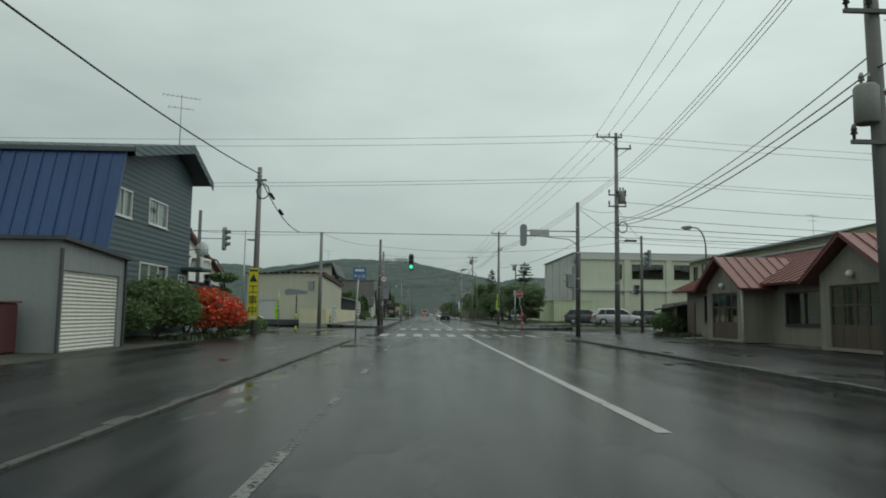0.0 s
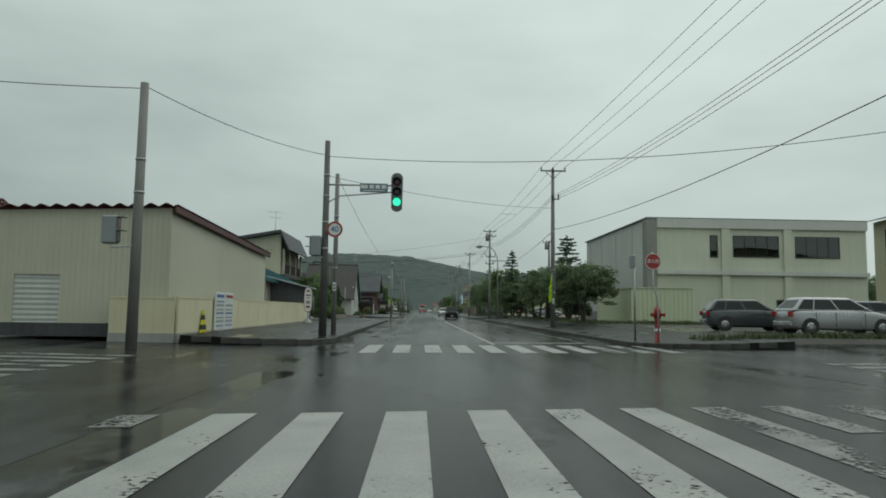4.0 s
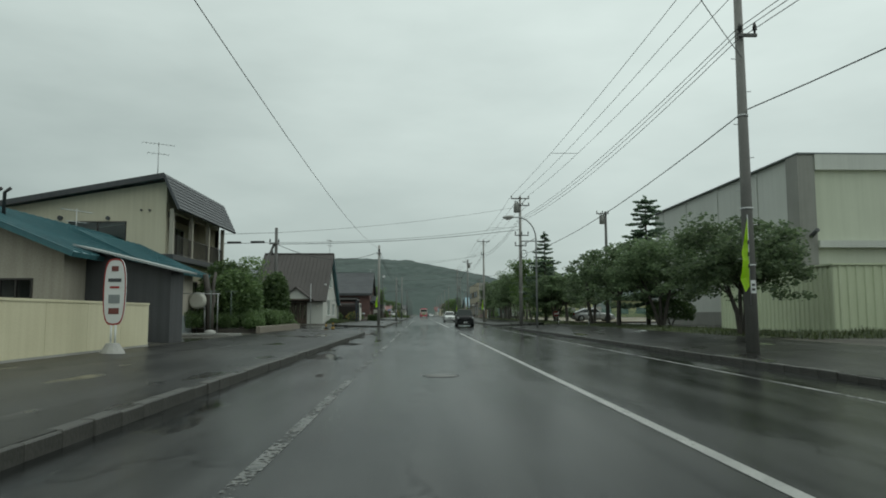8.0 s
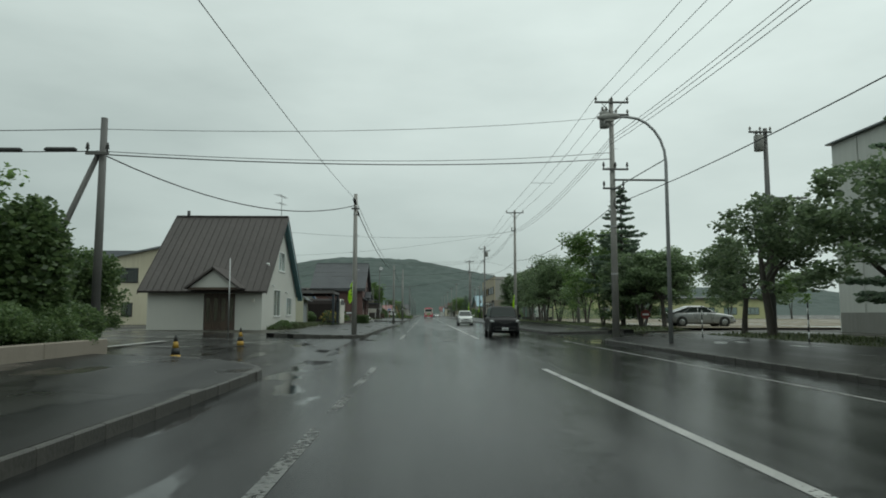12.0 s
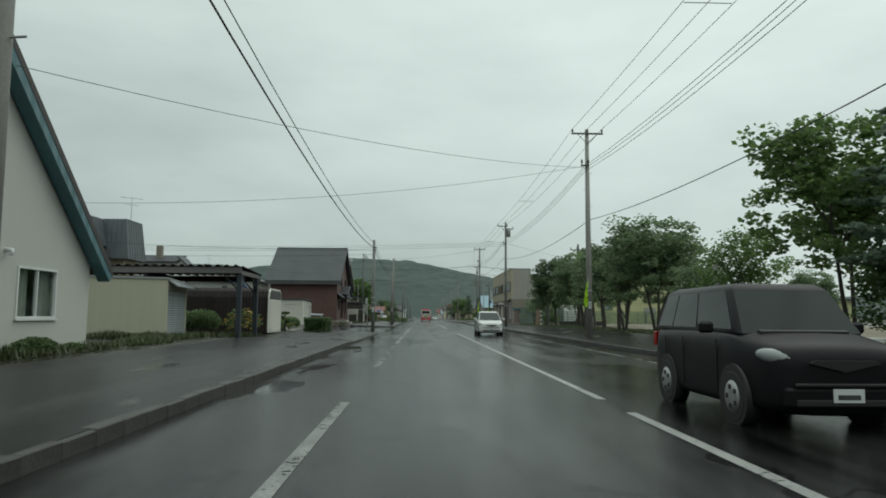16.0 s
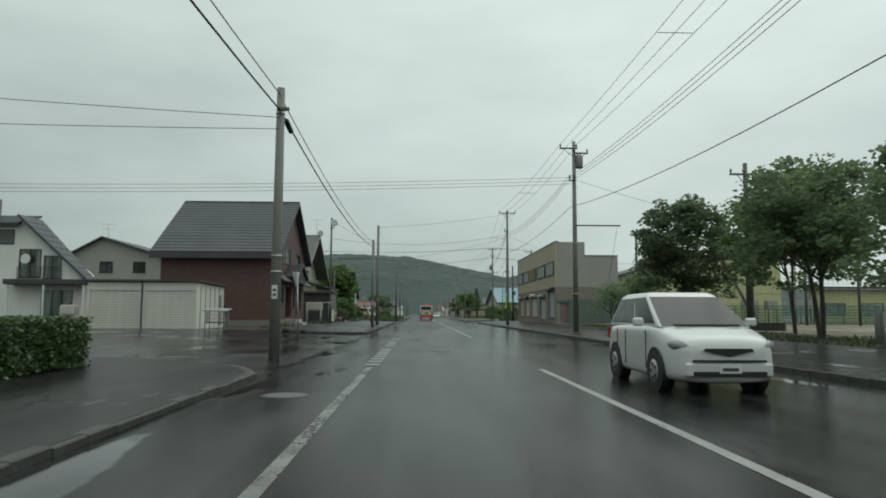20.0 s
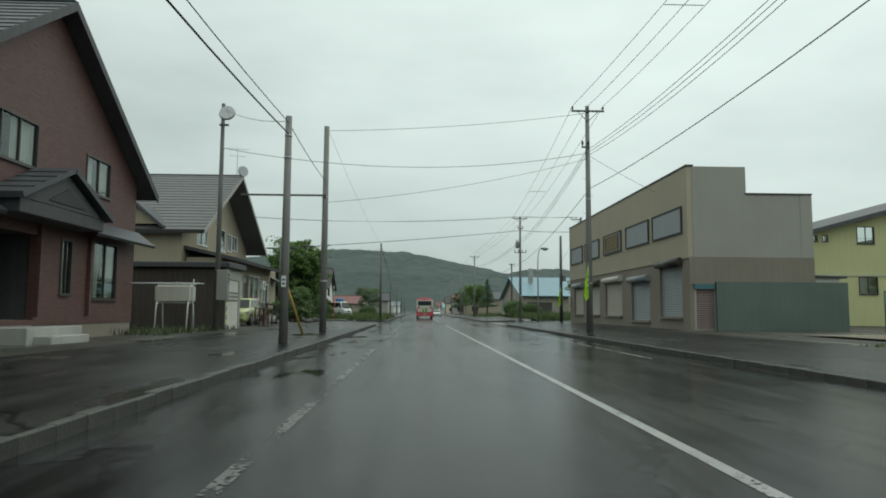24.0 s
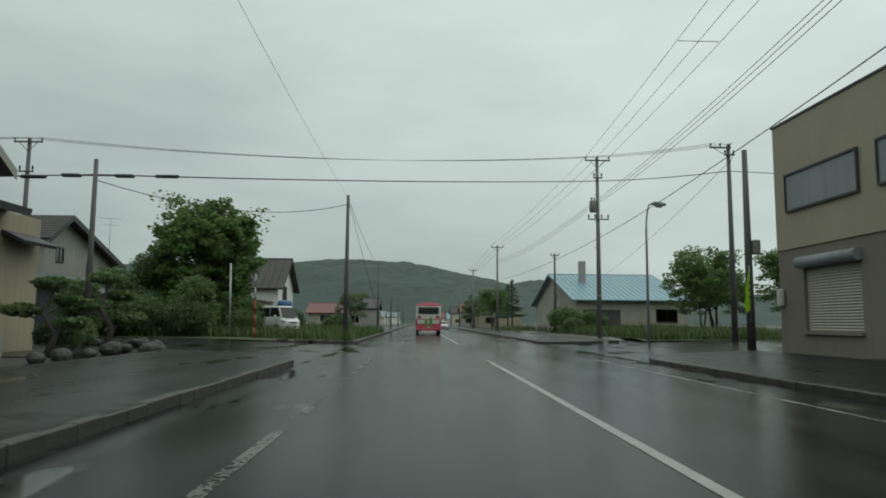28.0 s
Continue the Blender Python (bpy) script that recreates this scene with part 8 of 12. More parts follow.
# telephone poles of the other side
utility_pole(-7.3, 30.4, 7.6, (), None, [(7.0, 0.25, 0, 0.1)], r0=0.14, r1=0.095, label="slim telephone pole with a yellow works sign", steps=False, bands=(6.9, 7.2))
utility_pole(-13.9, 43.0, 7.45, (), None, (), r0=0.13, r1=0.1, mat=M_poled, label="dark signal pole at the corner", steps=False)
utility_pole(-7.65, 51.9, 7.25, (), None, (), r0=0.15, r1=0.11, label="short concrete pole at the corner", steps=False, bands=(5.1, 4.2))
utility_pole(-3.65, 59.25, 7.55, (), None, (), r0=0.15, r1=0.10, mat=M_poled, label="dark signal pole beside the pavement", steps=False, bands=(6.2, 5.4, 4.4, 3.4))
utility_pole(-3.5, 61.35, 6.7, (), None, (), r0=0.105, r1=0.085, mat=M_pole, label="slim pale telephone pole", steps=False, bands=(2.8, 4.9))
utility_pole(-3.68, 123.8, 7.5, (), None, [(6.7, 0.2, 0, 0)], r0=0.14, r1=0.095, mat=M_polep, label="slim concrete telephone pole", steps=True, bands=(6.4, 6.8))
utility_pole(-10.0, 109.0, 7.25, (), None, [(6.1, 0.35, 2, -0.1)], r0=0.14, r1=0.10, mat=M_poled, label="weathered telephone pole with a strut", steps=False)
utility_pole(-3.7, 170.5, 7.0, (), None, [(6.4, 0.15, 0, 0.1)], r0=0.14, r1=0.10, label="slim concrete telephone pole", steps=False, bands=(2.2, 2.6, 6.3))
utility_pole(-3.9, 209.5, 7.25, (), None, (), r0=0.14, r1=0.10, label="concrete telephone pole beside the kerb", steps=False, bands=(5.9, 6.6))
utility_pole(-8.5, 218.4, 10.3, (), None, [(9.3, 0.2, 0, 0.1)], r0=0.12, r1=0.08, mat=M_poled, label="dark mast with a meter box and dish", steps=False)
utility_pole(-4.15, 220.1, 9.8, (), None, [(6.5, 1.95, 0, -1.9)], r0=0.16, r1=0.12, label="concrete pole with a long side arm", steps=False, bands=(2.5, 6.4))
utility_pole(-3.8, 262.7, 8.45, (), None, (), r0=0.14, r1=0.09, mat=M_poled, label="slim telephone pole with a stay wire", steps=False)
utility_pole(-12.0, 249.6, 7.3, (), None, (), r0=0.12, r1=0.08, mat=M_poled, label="thin grey telephone pole by the garden", steps=False)
for y in (300, 335, 375, 420):
    utility_pole(-4.2, y, 7.5, (), None, (), r0=0.13, r1=0.09, mat=M_poled, steps=False, label="distant slim telephone pole")
st = thing("pole_strut", (-12.2, 109.0, 0.3), "leaning wooden strut against a telephone pole", "pole")
bm = B()
tube(bm, [(-12.6, 109, 0.2), (-10.1, 109, 6.2)], [0.11, 0.08], 10)
part("strut", bm, M_poled, st)
mb = thing("meter_box", (-8.2, 218.1, 1.5), "grey steel meter box on a mast", "box")
bm = B()
box(bm, -8.42, -7.95, 218.0, 218.3, 1.6, 2.9, 0.02)
body = part("body", bm, M_column, mb)
bm = B()
for k in range(3):
    box(bm, -7.945, -7.935, 218.05, 218.25, 2.35 + k * 0.15, 2.43 + k * 0.15)
part("window_strip", bm, M_darkshed, body)
for x, y, z, tilt in ((-8.2, 218.1, 9.75, 1), ):
    d3 = thing("satellite_dish", (x, y, z), "pale round dish on a mast", "satellite dish")
    bm = B()
    tube(bm, [(x, y - 0.15, z), (x, y - 0.22, z + 0.02)], [0.36, 0.32], 18)
    part("reflector", bm, M_steel, d3)
    bm = B()
    tube(bm, [(-8.45, 218.4, z - 0.1), (x, y - 0.15, z)], 0.025, 6)
    part("bracket", bm, M_steel, d3)
lm = thing("leaning_marker", (-4.45, 216.5, 0.2), "leaning wooden post striped dull yellow", "post")
bm = B()
tube(bm, [(-4.4, 216.3, 0.15), (-5.3, 216.3, 2.75)], [0.05, 0.045], 8)
part("post", bm, plain("dull_yellow", (0.30, 0.20, 0.03), 0.6), lm)
for at in ((8.7, 78.2, 1.9, 3.7), (8.75, 154.1, 1.9, 3.2), (8.85, 222.6, 1.9, 3.6), (-3.68, 123.7, 1.9, 2.9), (13.0, 249.3, 1.8, 3.4), (26.0, 52.0, 0.6, 2.2)):
    lime_flag(*at)
for x, y in ((-7.7, 37.4),):
    ft = thing("flag_stand", (x, y, 0.1), "thin post carrying a lime safety flag", "post")
    bm = B()
    tube(bm, [(x, y, 0.05), (x, y, 2.4)], 0.02, 6)
    part("post", bm, M_steel, ft)
    lime_flag(x + 0.12, y + 0.1, 0.95, 2.2, -1)

# ---- cables ----


def cable(p, q, sag=0.5, r=0.014, n=14, label="thin black overhead cable strung between poles"):
    p, q = Vector(p), Vector(q)
    bm = B()
    pts = []
    for i in range(n + 1):
        f = i / n
        v = p.lerp(q, f)
        v.z -= sag * 4 * f * (1 - f)
        pts.append(v)
    tube(bm, pts, r, 5)
    me = bpy.data.meshes.new("overhead_cable")
    bm.to_mesh(me)
    bm.free()
    me.materials.append(M_wire)
    return tagged(new("overhead_cable", me), label, "cable", "overhead cables")


RP = [(8.7, -30, 12.0, 0.8), (8.65, 12.8, 12.4, 0.74), (11.35, 41.3, 12.2, 0.74), (8.7, 78.3, 10.5, 0.79), (8.7, 119.2, 11.1, 0.74), (8.75, 154.2, 11.05, 0.79), (8.95, 194.1, 11.3, 0.5), (8.85, 222.7, 11.5, 0.79),
      (12.2, 268.5, 12.1, 0.79), (10.4, 312, 10.95, 0.74), (10.4, 352, 10.95, 0.74), (10.4, 395, 10.95, 0.74), (10.4, 440, 10.75, 0.74), (10.4, 490, 10.75, 0.74)]
TEL = {12.8: 6.1, 41.3: 6.9, 78.3: 6.6, 119.2: 6.3, 154.2: 6.4, 194.1: 7.7, 222.7: 7.5, 268.5: 6.9}
for (x0, y0, z0, h0), (x1, y1, z1, h1) in zip(RP, RP[1:]):
    for s in (-1, 0, 1):
        cable((x0 + s * h0, y0 - 0.12, z0 + 0.26), (x1 + s * h1, y1 - 0.12, z1 + 0.26), 0.35 + 0.05 * s, 0.011)
    if y1 < 330:
        for k, dz in enumerate((0, -0.14, -0.3)):
            cable((x0 - 0.15, y0 - 0.15, min(z0 - 1.75, 9.4) + dz), (x1 - 0.15, y1 - 0.15, min(z1 - 1.75, 9.4) + dz), 0.55 + 0.05 * k, 0.011)
        cable((x0 + 0.1, y0, TEL.get(y0, 6.7)), (x1 + 0.1, y1, TEL.get(y1, 6.7)), 0.68 if y0 < 190 else 0.4, 0.016, label="thick black telephone cable strung between poles")
# spacers on the triple line
for (x0, y0, z0, h0), (x1, y1, z1, h1) in zip(RP[3:9], RP[4:9]):
    f = 0.55
    x, y, z, h = lerp(x0, x1, f), lerp(y0, y1, f), lerp(z0, z1, f) + 0.26 - 0.35 * 4 * f * (1 - f), lerp(h0, h1, f)
    bm = B()
    tube(bm, [(x - h, y, z), (x + h, y, z)], 0.014, 5)
    single("line_spacer", bm, M_wire, "thin spacer bar between overhead wires", "spacer", "line spacers")
LP = [(-7.3, -12, 7.3), (-7.3, 30.4, 7.3), (-7.65, 51.9, 7.1), (-3.65, 59.25, 7.2)]
for p, q in zip(LP[:2], LP[1:2]):
    cable(p, q, 0.85, 0.024, label="thick black telephone cable bundle")
cable((-7.3, 30.4, 7.2), (-7.3, 41.0, 5.95), 0.5, 0.022)
cable((-7.6, 51.9, 7.15), (-3.65, 59.25, 7.0), 0.25, 0.012)
cable((-24, 47, 7.6), (-7.65, 51.9, 7.1), 0.5, 0.012)
for a, b, sag, r in (((-60, 41.2, 5.9), (11.8, 41.2, 6.0), 0.0, 0.018), ((11.8, 41.2, 6.0), (60, 43, 6.2), 0.3, 0.018), ((-3.65, 59.2, 6.95), (17.0, 52.8, 7.2), 0.7, 0.012), ((-3.65, 59.2, 6.2), (8.7, 78.2, 8.0), 0.3, 0.010),
                     ((17.0, 52.8, 7.2), (60, 52, 7.6), 0.6, 0.012), ((17, 52.8, 7.3), (11.8, 41.4, 8.0), 0.3, 0.014), ((8.4, 37, 7.2), (11.8, 41.2, 7.6), 0.2, 0.012)):
    cable(a, b, sag, r)
for k, z in enumerate((12.35, 11.95, 9.7, 9.5)):
    cable((-70, 42 + 0.3 * k, z), (11.4, 41.2, z), 0.9, 0.011, 24)
    cable((11.9, 41.2, z), (70, 43 + 0.3 * k, z - 0.5), 0.7, 0.011, 24)
cable((-15, -2, 9.2), (26, 16, 10.5), 0.9, 0.012, 20)
for dz, r in ((0.32, 0.014), (-0.22, 0.018)):
    cable((8.75, 12.8, 6.1 + dz), (11.9, 41.3, 6.9 + dz * 0.6), 0.62, r, label="thick black telephone cable strung between poles")
for z0, z1, sag, r in ((8.2, 7.4, 0.5, 0.014), (7.3, 6.9, 0.6, 0.016), (6.75, 6.6, 0.55, 0.020), (6.4, 6.3, 0.5, 0.014), (5.7, 5.9, 0.45, 0.012)):
    cable((11.9, 41.3, z0), (62, 44, z1), sag, r)
cable((17.0, 52.8, 6.9), (8.42, 37.0, 7.1), 0.3, 0.012)
# telephone line along the other side
for p, q, s in (((-3.5, 61.35, 6.6), (-3.68, 123.8, 7.2), 0.9), ((-3.68, 123.8, 7.2), (-3.7, 170.5, 6.8), 0.7), ((-3.7, 170.5, 6.75), (-3.9, 209.5, 7.05), 0.6), ((-3.9, 209.5, 7.05), (-4.15, 220.1, 7.2), 0.1), ((-3.8, 262.7, 8.3), (-4.2, 300, 7.4), 0.5)):
    cable(p, q, s, 0.009 if p[1] < 100 else 0.013)
for p, q, s in (((-3.68, 123.8, 6.8), (-3.7, 170.5, 6.4), 0.75), ((-3.7, 170.5, 6.4), (-3.9, 209.5, 6.7), 0.65)):
    cable(p, q, s, 0.022, label="thick black telephone cable bundle")
for p, q, s, r in (((-40, 108, 7.0), (-10, 109, 6.9), 0.3, 0.014), ((-10, 109, 6.9), (8.6, 119.1, 10.4), 0.3, 0.010), ((-10, 109, 6.1), (8.6, 119.1, 8.4), 0.3, 0.020), ((-10, 109, 6.2), (8.6, 119.1, 8.7), 0.35, 0.012), ((-10, 109, 6.1), (-3.68, 123.8, 6.9), 0.9, 0.022),
                   ((-40, 107, 6.4), (-10, 109, 6.2), 0.3, 0.018), ((-9.3, 132.2, 6.5), (8.7, 154.1, 9.2), 0.5, 0.009), ((-20, 150, 6.4), (8.7, 154.1, 9.3), 0.8, 0.009), ((-40, 160, 7.0), (-3.7, 170.4, 6.2), 0.5, 0.009), ((-40, 164, 6.0), (-3.7, 170.4, 5.9), 0.5, 0.009),
                   ((-60, 193, 9.2), (9.2, 194, 9.5), 0.7, 0.011), ((-60, 193.3, 9.0), (9.2, 194, 9.3), 0.7, 0.011), ((-60, 193.6, 8.8), (9.2, 194, 9.1), 0.7, 0.011), ((9.4, 194.2, 9.4), (30, 202, 6.5), 0.4, 0.010), ((11.9, 194.1, 6.5), (12.4, 200, 0.6), 0.0, 0.010),
                   ((-4.1, 220.1, 9.6), (8.8, 222.6, 11.4), 0.2, 0.010), ((-8.5, 218.4, 8.3), (8.8, 222.6, 9.3), 0.8, 0.012), ((-4.1, 220.1, 6.2), (8.8, 222.6, 9.0), 0.3, 0.009), ((8.9, 222.7, 9.2), (24, 234, 6.5), 0.5, 0.010), ((-8.5, 218.4, 8.0), (-11.4, 228, 5.6), 0.2, 0.010),
                   ((-60, 248, 6.6), (-12, 249.6, 6.7), 0.5, 0.026), ((-12, 249.6, 6.7), (12.2, 268.4, 10.7), 0.15, 0.028), ((12.2, 268.4, 10.7), (17.5, 260.5, 9.7), 0.1, 0.026), ((17.5, 260.5, 9.7), (60, 258, 9.4), 0.5, 0.022),
                   ((-12, 249.6, 6.5), (-3.8, 262.6, 7.9), 0.8, 0.018), ((-3.8, 262.7, 8.2), (-1.9, 268.6, 0.2), 0.0, 0.012), ((17.5, 260.5, 10.2), (26, 330, 7), 0.9, 0.012)):
    cable(p, q, s, r)
for k in (-1, 0, 1):
    cable((-21.6 + 0.75 * k, 261.9, 11.35), (12.2 + 0.75 * k, 268.4, 12.36), 0.7, 0.011)
    cable((-60, 260 + k, 10.8), (-21.6 + 0.75 * k, 261.9, 11.35), 0.5, 0.011)
    cable((12.2 + 0.75 * k, 268.4, 12.36), (17.2 + 0.5 * k, 260.4, 11.26), 0.1, 0.011)
cable((-4.1, 220.1, 9.7), (-3.8, 262.7, 8.3), 0.4, 0.006)
cable((-8.5, 218.4, 10.1), (-3.9, 209.5, 7.1), 0.2, 0.010)
# splice closures hanging on the cables
for x, y, z, wy in ((-7.3, 33.0, 6.75, 1), (-7.3, 35.2, 6.3, 1), (-11.3, 109.0, 6.25, 0), (-12.9, 108.9, 6.2, 0), (-14.2, 249.4, 6.55, 0), (-9.9, 251.2, 7.0, 0), (-3.7, 125.2, 6.7, 1), (-3.7, 171.6, 6.3, 1), (-3.6, 122.6, 6.9, 1)):
    bm = B()
    d = Vector((0, 0.42, -0.06)) if wy else Vector((0.5, 0, 0))
    c = Vector((x, y, z))
    tube(bm, [c - d, c - d * 0.85, c + d * 0.85, c + d], [0.03, 0.075, 0.075, 0.03], 10)
    single("cable_closure", bm, M_wire, "black splice closure hanging on a telephone cable", "cable closure", "cable closures")

# ---- traffic signals and signs ----
M_lens_off = plain("dark_lens", (0.03, 0.03, 0.03), 0.15)
M_lens_red = plain("dull_red_lens", (0.10, 0.02, 0.02), 0.15)
M_lens_green = glow("green_signal_lens", (0.05, 1.0, 0.55), 1.2)
M_fadedred = plain("faded_sign_red", (0.20, 0.035, 0.032), 0.55)
M_nameplate = plain("faded_name_plate", (0.13, 0.20, 0.24), 0.45)
M_signal = plain("signal_housing", (0.12, 0.14, 0.14), 0.45)
M_signal_pale = plain("pale_signal_housing", (0.25, 0.285, 0.29), 0.5)


def signal_head(t, x, y, z, way, lit=None, pale=False, lamps=3, size=0.165):
    """An upright head of lamps; way is -1 to face back along -y, +1 for +y, or 'x+', 'x-'."""
    hm = M_signal_pale if pale else M_signal
    step = size * 2.3
    bm = B()
    hh = step * lamps / 2
    tube(bm, [(x, y - 0.1, z), (x, y + 0.1, z)], 0.02, 6)
    prof = []
    for k in range(16):
        g = 2 * math.pi * k / 16
        prof.append((math.cos(g) * size * 1.35, (hh - size * 0.2 if math.sin(g) >= 0 else -hh + size * 0.2) + math.sin(g) * size * 1.2))
    face = {-1: Vector((0, -1, 0)), 1: Vector((0, 1, 0)), "x+": Vector((1, 0, 0)), "x-": Vector((-1, 0, 0))}[way]
    across = Vector((-face.y, face.x, 0))
    c = Vector((x, y, z))
    bm = B()
    hexa(bm, [c + across * u + Vector((0, 0, v)) - face * 0.09 for u, v in prof], [c + across * u + Vector((0, 0, v)) + face * 0.09 for u, v in prof])
    bmesh.ops.recalc_face_normals(bm, faces=bm.faces)
    head = part("signal_head", bm, hm, t)
    for i in range(lamps):
        lc = c + Vector((0, 0, hh - step * (i + 0.5)))
        bm = B()
        tube(bm, [lc + face * 0.085, lc + face * 0.105, lc + face * 0.115], [size * 0.92, size * 0.9, size * 0.5], 18)
        part("lens", bm, M_lens_green if lit == i else M_lens_red if i == 0 else M_lens_off, head)
        bm = B()
        vs = []
        for d in (0.09, 0.34):
            row = []
            for k in range(13):
                g = math.pi * (-0.12 + 1.24 * k / 12)
                row.append(bm.verts.new(lc + face * (d if k not in (0, 12) or d < 0.1 else 0.16) + across * math.cos(g) * size + Vector((0, 0, math.sin(g) * size))))
            vs.append(row)
        for k in range(12):
            bm.faces.new((vs[0][k], vs[0][k + 1], vs[1][k + 1], vs[1][k]))
        bmesh.ops.solidify(bm, geom=bm.faces[:], thickness=0.01)
        part("visor", bm, hm, head)
    return head


def arm_signal(name, label, pole, head_x, z, lit, way, pale, size=0.165):
    """A signal head on a curved arm from a pole, with a street name plate hung on the arm."""
    px, py = pole
    t = thing(name, (px, py, z), label, "traffic signal", "traffic signals")
    s = 1 if head_x > px else -1
    bm = B()
    tube(bm, [(px, py, z + 0.35), (head_x, py, z + 0.35)], 0.035, 8)
    part("upper_arm", bm, M_steel, t)
    bm = B()
    tube(bm, [(px, py, z - 0.75), (px + s * 0.12, py, z - 0.3), (px + s * 0.5, py, z - 0.08), (px + s * 1.6, py, z + 0.02), (head_x, py, z + 0.12)], 0.028, 8)
    part("lower_arm", bm, M_steel, t)
    signal_head(t, head_x, py, z + 0.1, way, lit, pale, 3, size)
    bm = B()
    a = head_x - s * 0.35
    box(bm, min(a, a - s * 1.05), max(a, a - s * 1.05), py - 0.05, py - 0.02, z + 0.08, z + 0.42, 0.004)
    plate = part("name_plate", bm, M_nameplate if way == -1 else M_steel, t, "grey-blue name plate with illegible white characters" if way == -1 else "back of a steel name plate")
    if way == -1:
        for k, (u0, u1) in enumerate(((0.06, 0.22), (0.28, 0.44), (0.5, 0.66), (0.72, 0.98))):
            bm = B()
            xa, xb = sorted((a - s * 1.05 * u0, a - s * 1.05 * u1))
            box(bm, xa, xb, py - 0.058, py - 0.052, z + 0.22, z + 0.36)
            part("print_bar", bm, M_signwhite, plate)
        bm = B()
        xa, xb = sorted((a - s * 0.1, a - s * 0.95))
        box(bm, xa, xb, py - 0.058, py - 0.052, z + 0.13, z + 0.16)
        part("print_bar", bm, M_signwhite, plate)
    return t


arm_signal("traffic_signal", "upright traffic signal showing green on a curved arm", (-3.65, 59.25), -0.98, 5.52, 2, -1, False)
arm_signal("traffic_signal", "pale back of an upright traffic signal on a curved arm", (8.42, 37.0), 5.45, 5.45, None, 1, True, 0.135)
utility_pole(8.42, 37.0, 7.4, (), None, (), r0=0.13, r1=0.09, mat=M_poled, label="dark signal pole on the corner island", steps=False, bands=(6.0, 4.6, 3.2))
utility_pole(17.0, 52.8, 7.5, (), None, (), r0=0.13, r1=0.09, mat=M_poled, label="dark signal pole across the side road", steps=False, bands=(5.6,))
for x, y, z, way, n, sz in ((-12.5, 43.0, 5.7, "x+", 3, 0.165), (17.5, 52.8, 5.7, "x-", 3, 0.165)):
    t = thing("traffic_signal", (x, y, z), "pale upright traffic signal seen from its side", "traffic signal", "traffic signals")
    bm = B()
    px = -13.9 if x < 0 else 17.0
    tube(bm, [(px, y, z), (x, y, z)], 0.03, 6)
    part("bracket", bm, M_steel, t)
    signal_head(t, x + (0.15 if x < 0 else 0.1), y, z, way, None, True, n, sz)
for x, y, z, way, px in ((-3.98, 59.15, 3.52, "x-", -3.65), (-8.3, 51.8, 3.2, "x+", -7.65), (8.0, 36.9, 3.1, "x-", 8.42), (16.5, 52.7, 3.3, -1, 17.0), (-13.2, 42.9, 3.1, -1, -13.9), (-14.7, 42.9, 3.2, "x-", -13.9)):
    t = thing("pedestrian_signal", (x, y, z), "boxy grey pedestrian signal on a bracket", "traffic signal", "pedestrian signals")
    bm = B()
    tube(bm, [(px, y, z - 0.42), (x, y, z - 0.48), (x, y, z - 0.3)], 0.022, 6)
    part("bracket", bm, M_steel, t)
    bm = B()
    box(bm, x - 0.2, x + 0.2, y - 0.14, y + 0.14, z - 0.38, z + 0.38, 0.04)
    hd = part("housing", bm, M_signal_pale, t)
    for k in (0, 1):
        zc = z + 0.18 - 0.36 * k
        bm = B()
        if way == -1:
            box(bm, x - 0.15, x + 0.15, y - 0.155, y - 0.143, zc - 0.15, zc + 0.15)
        else:
            s = 1 if way == "x+" else -1
            box(bm, x + s * 0.203, x + s * 0.215, y - 0.12, y + 0.12, zc - 0.15, zc + 0.15)
        part("lens", bm, M_lens_red if k == 0 else M_lens_off, hd)
        bm = B()
        if way == -1:
            box(bm, x - 0.19, x + 0.19, y - 0.33, y - 0.145, zc + 0.15, zc + 0.165)
            box(bm, x - 0.19, x - 0.175, y - 0.33, y - 0.145, zc - 0.1, zc + 0.149)
            box(bm, x + 0.175, x + 0.19, y - 0.33, y - 0.145, zc - 0.1, zc + 0.149)
        else:
            box(bm, min(x + s * 0.205, x + s * 0.38), max(x + s * 0.205, x + s * 0.38), y - 0.15, y + 0.15, zc + 0.15, zc + 0.165)
        part("visor", bm, M_signal, hd)


def disc(bm, x, y, z, r0, r1, d=0.012):
    """A ring or disc facing -y."""
    n = 28
    if r0 <= 0:
        tube(bm, [(x, y, z), (x, y + d, z)], r1, n)
        return bm
    for f in (y, ):
        a = [bm.verts.new((x + r0 * math.cos(2 * math.pi * k / n), f, z + r0 * math.sin(2 * math.pi * k / n))) for k in range(n)]
        b = [bm.verts.new((x + r1 * math.cos(2 * math.pi * k / n), f, z + r1 * math.sin(2 * math.pi * k / n))) for k in range(n)]
        for k in range(n):
            bm.faces.new((a[k], a[(k + 1) % n], b[(k + 1) % n], b[k]))
    return bm


sp40 = thing("speed_limit_sign", (-3.35, 59.0, 4.1), "round white speed limit sign with a red rim reading 40", "road sign")
bm = B()
disc(bm, -3.27, 59.02, 4.14, 0, 0.30)
face = part("plate", bm, M_signwhite, sp40)
bm = B()
disc(bm, -3.27, 59.012, 4.14, 0.225, 0.295)
part("rim", bm, M_signred, face)
bm = text_bm("40", 0.30)
bmesh.ops.translate(bm, verts=bm.verts, vec=(-3.27, 59.010, 4.14))
part("digits", bm, M_signblue, face)
bm = B()
tube(bm, [(-3.62, 59.1, 4.14), (-3.27, 59.05, 4.14)], 0.02, 6)
part("bracket", bm, M_steel, sp40)
bm = B()
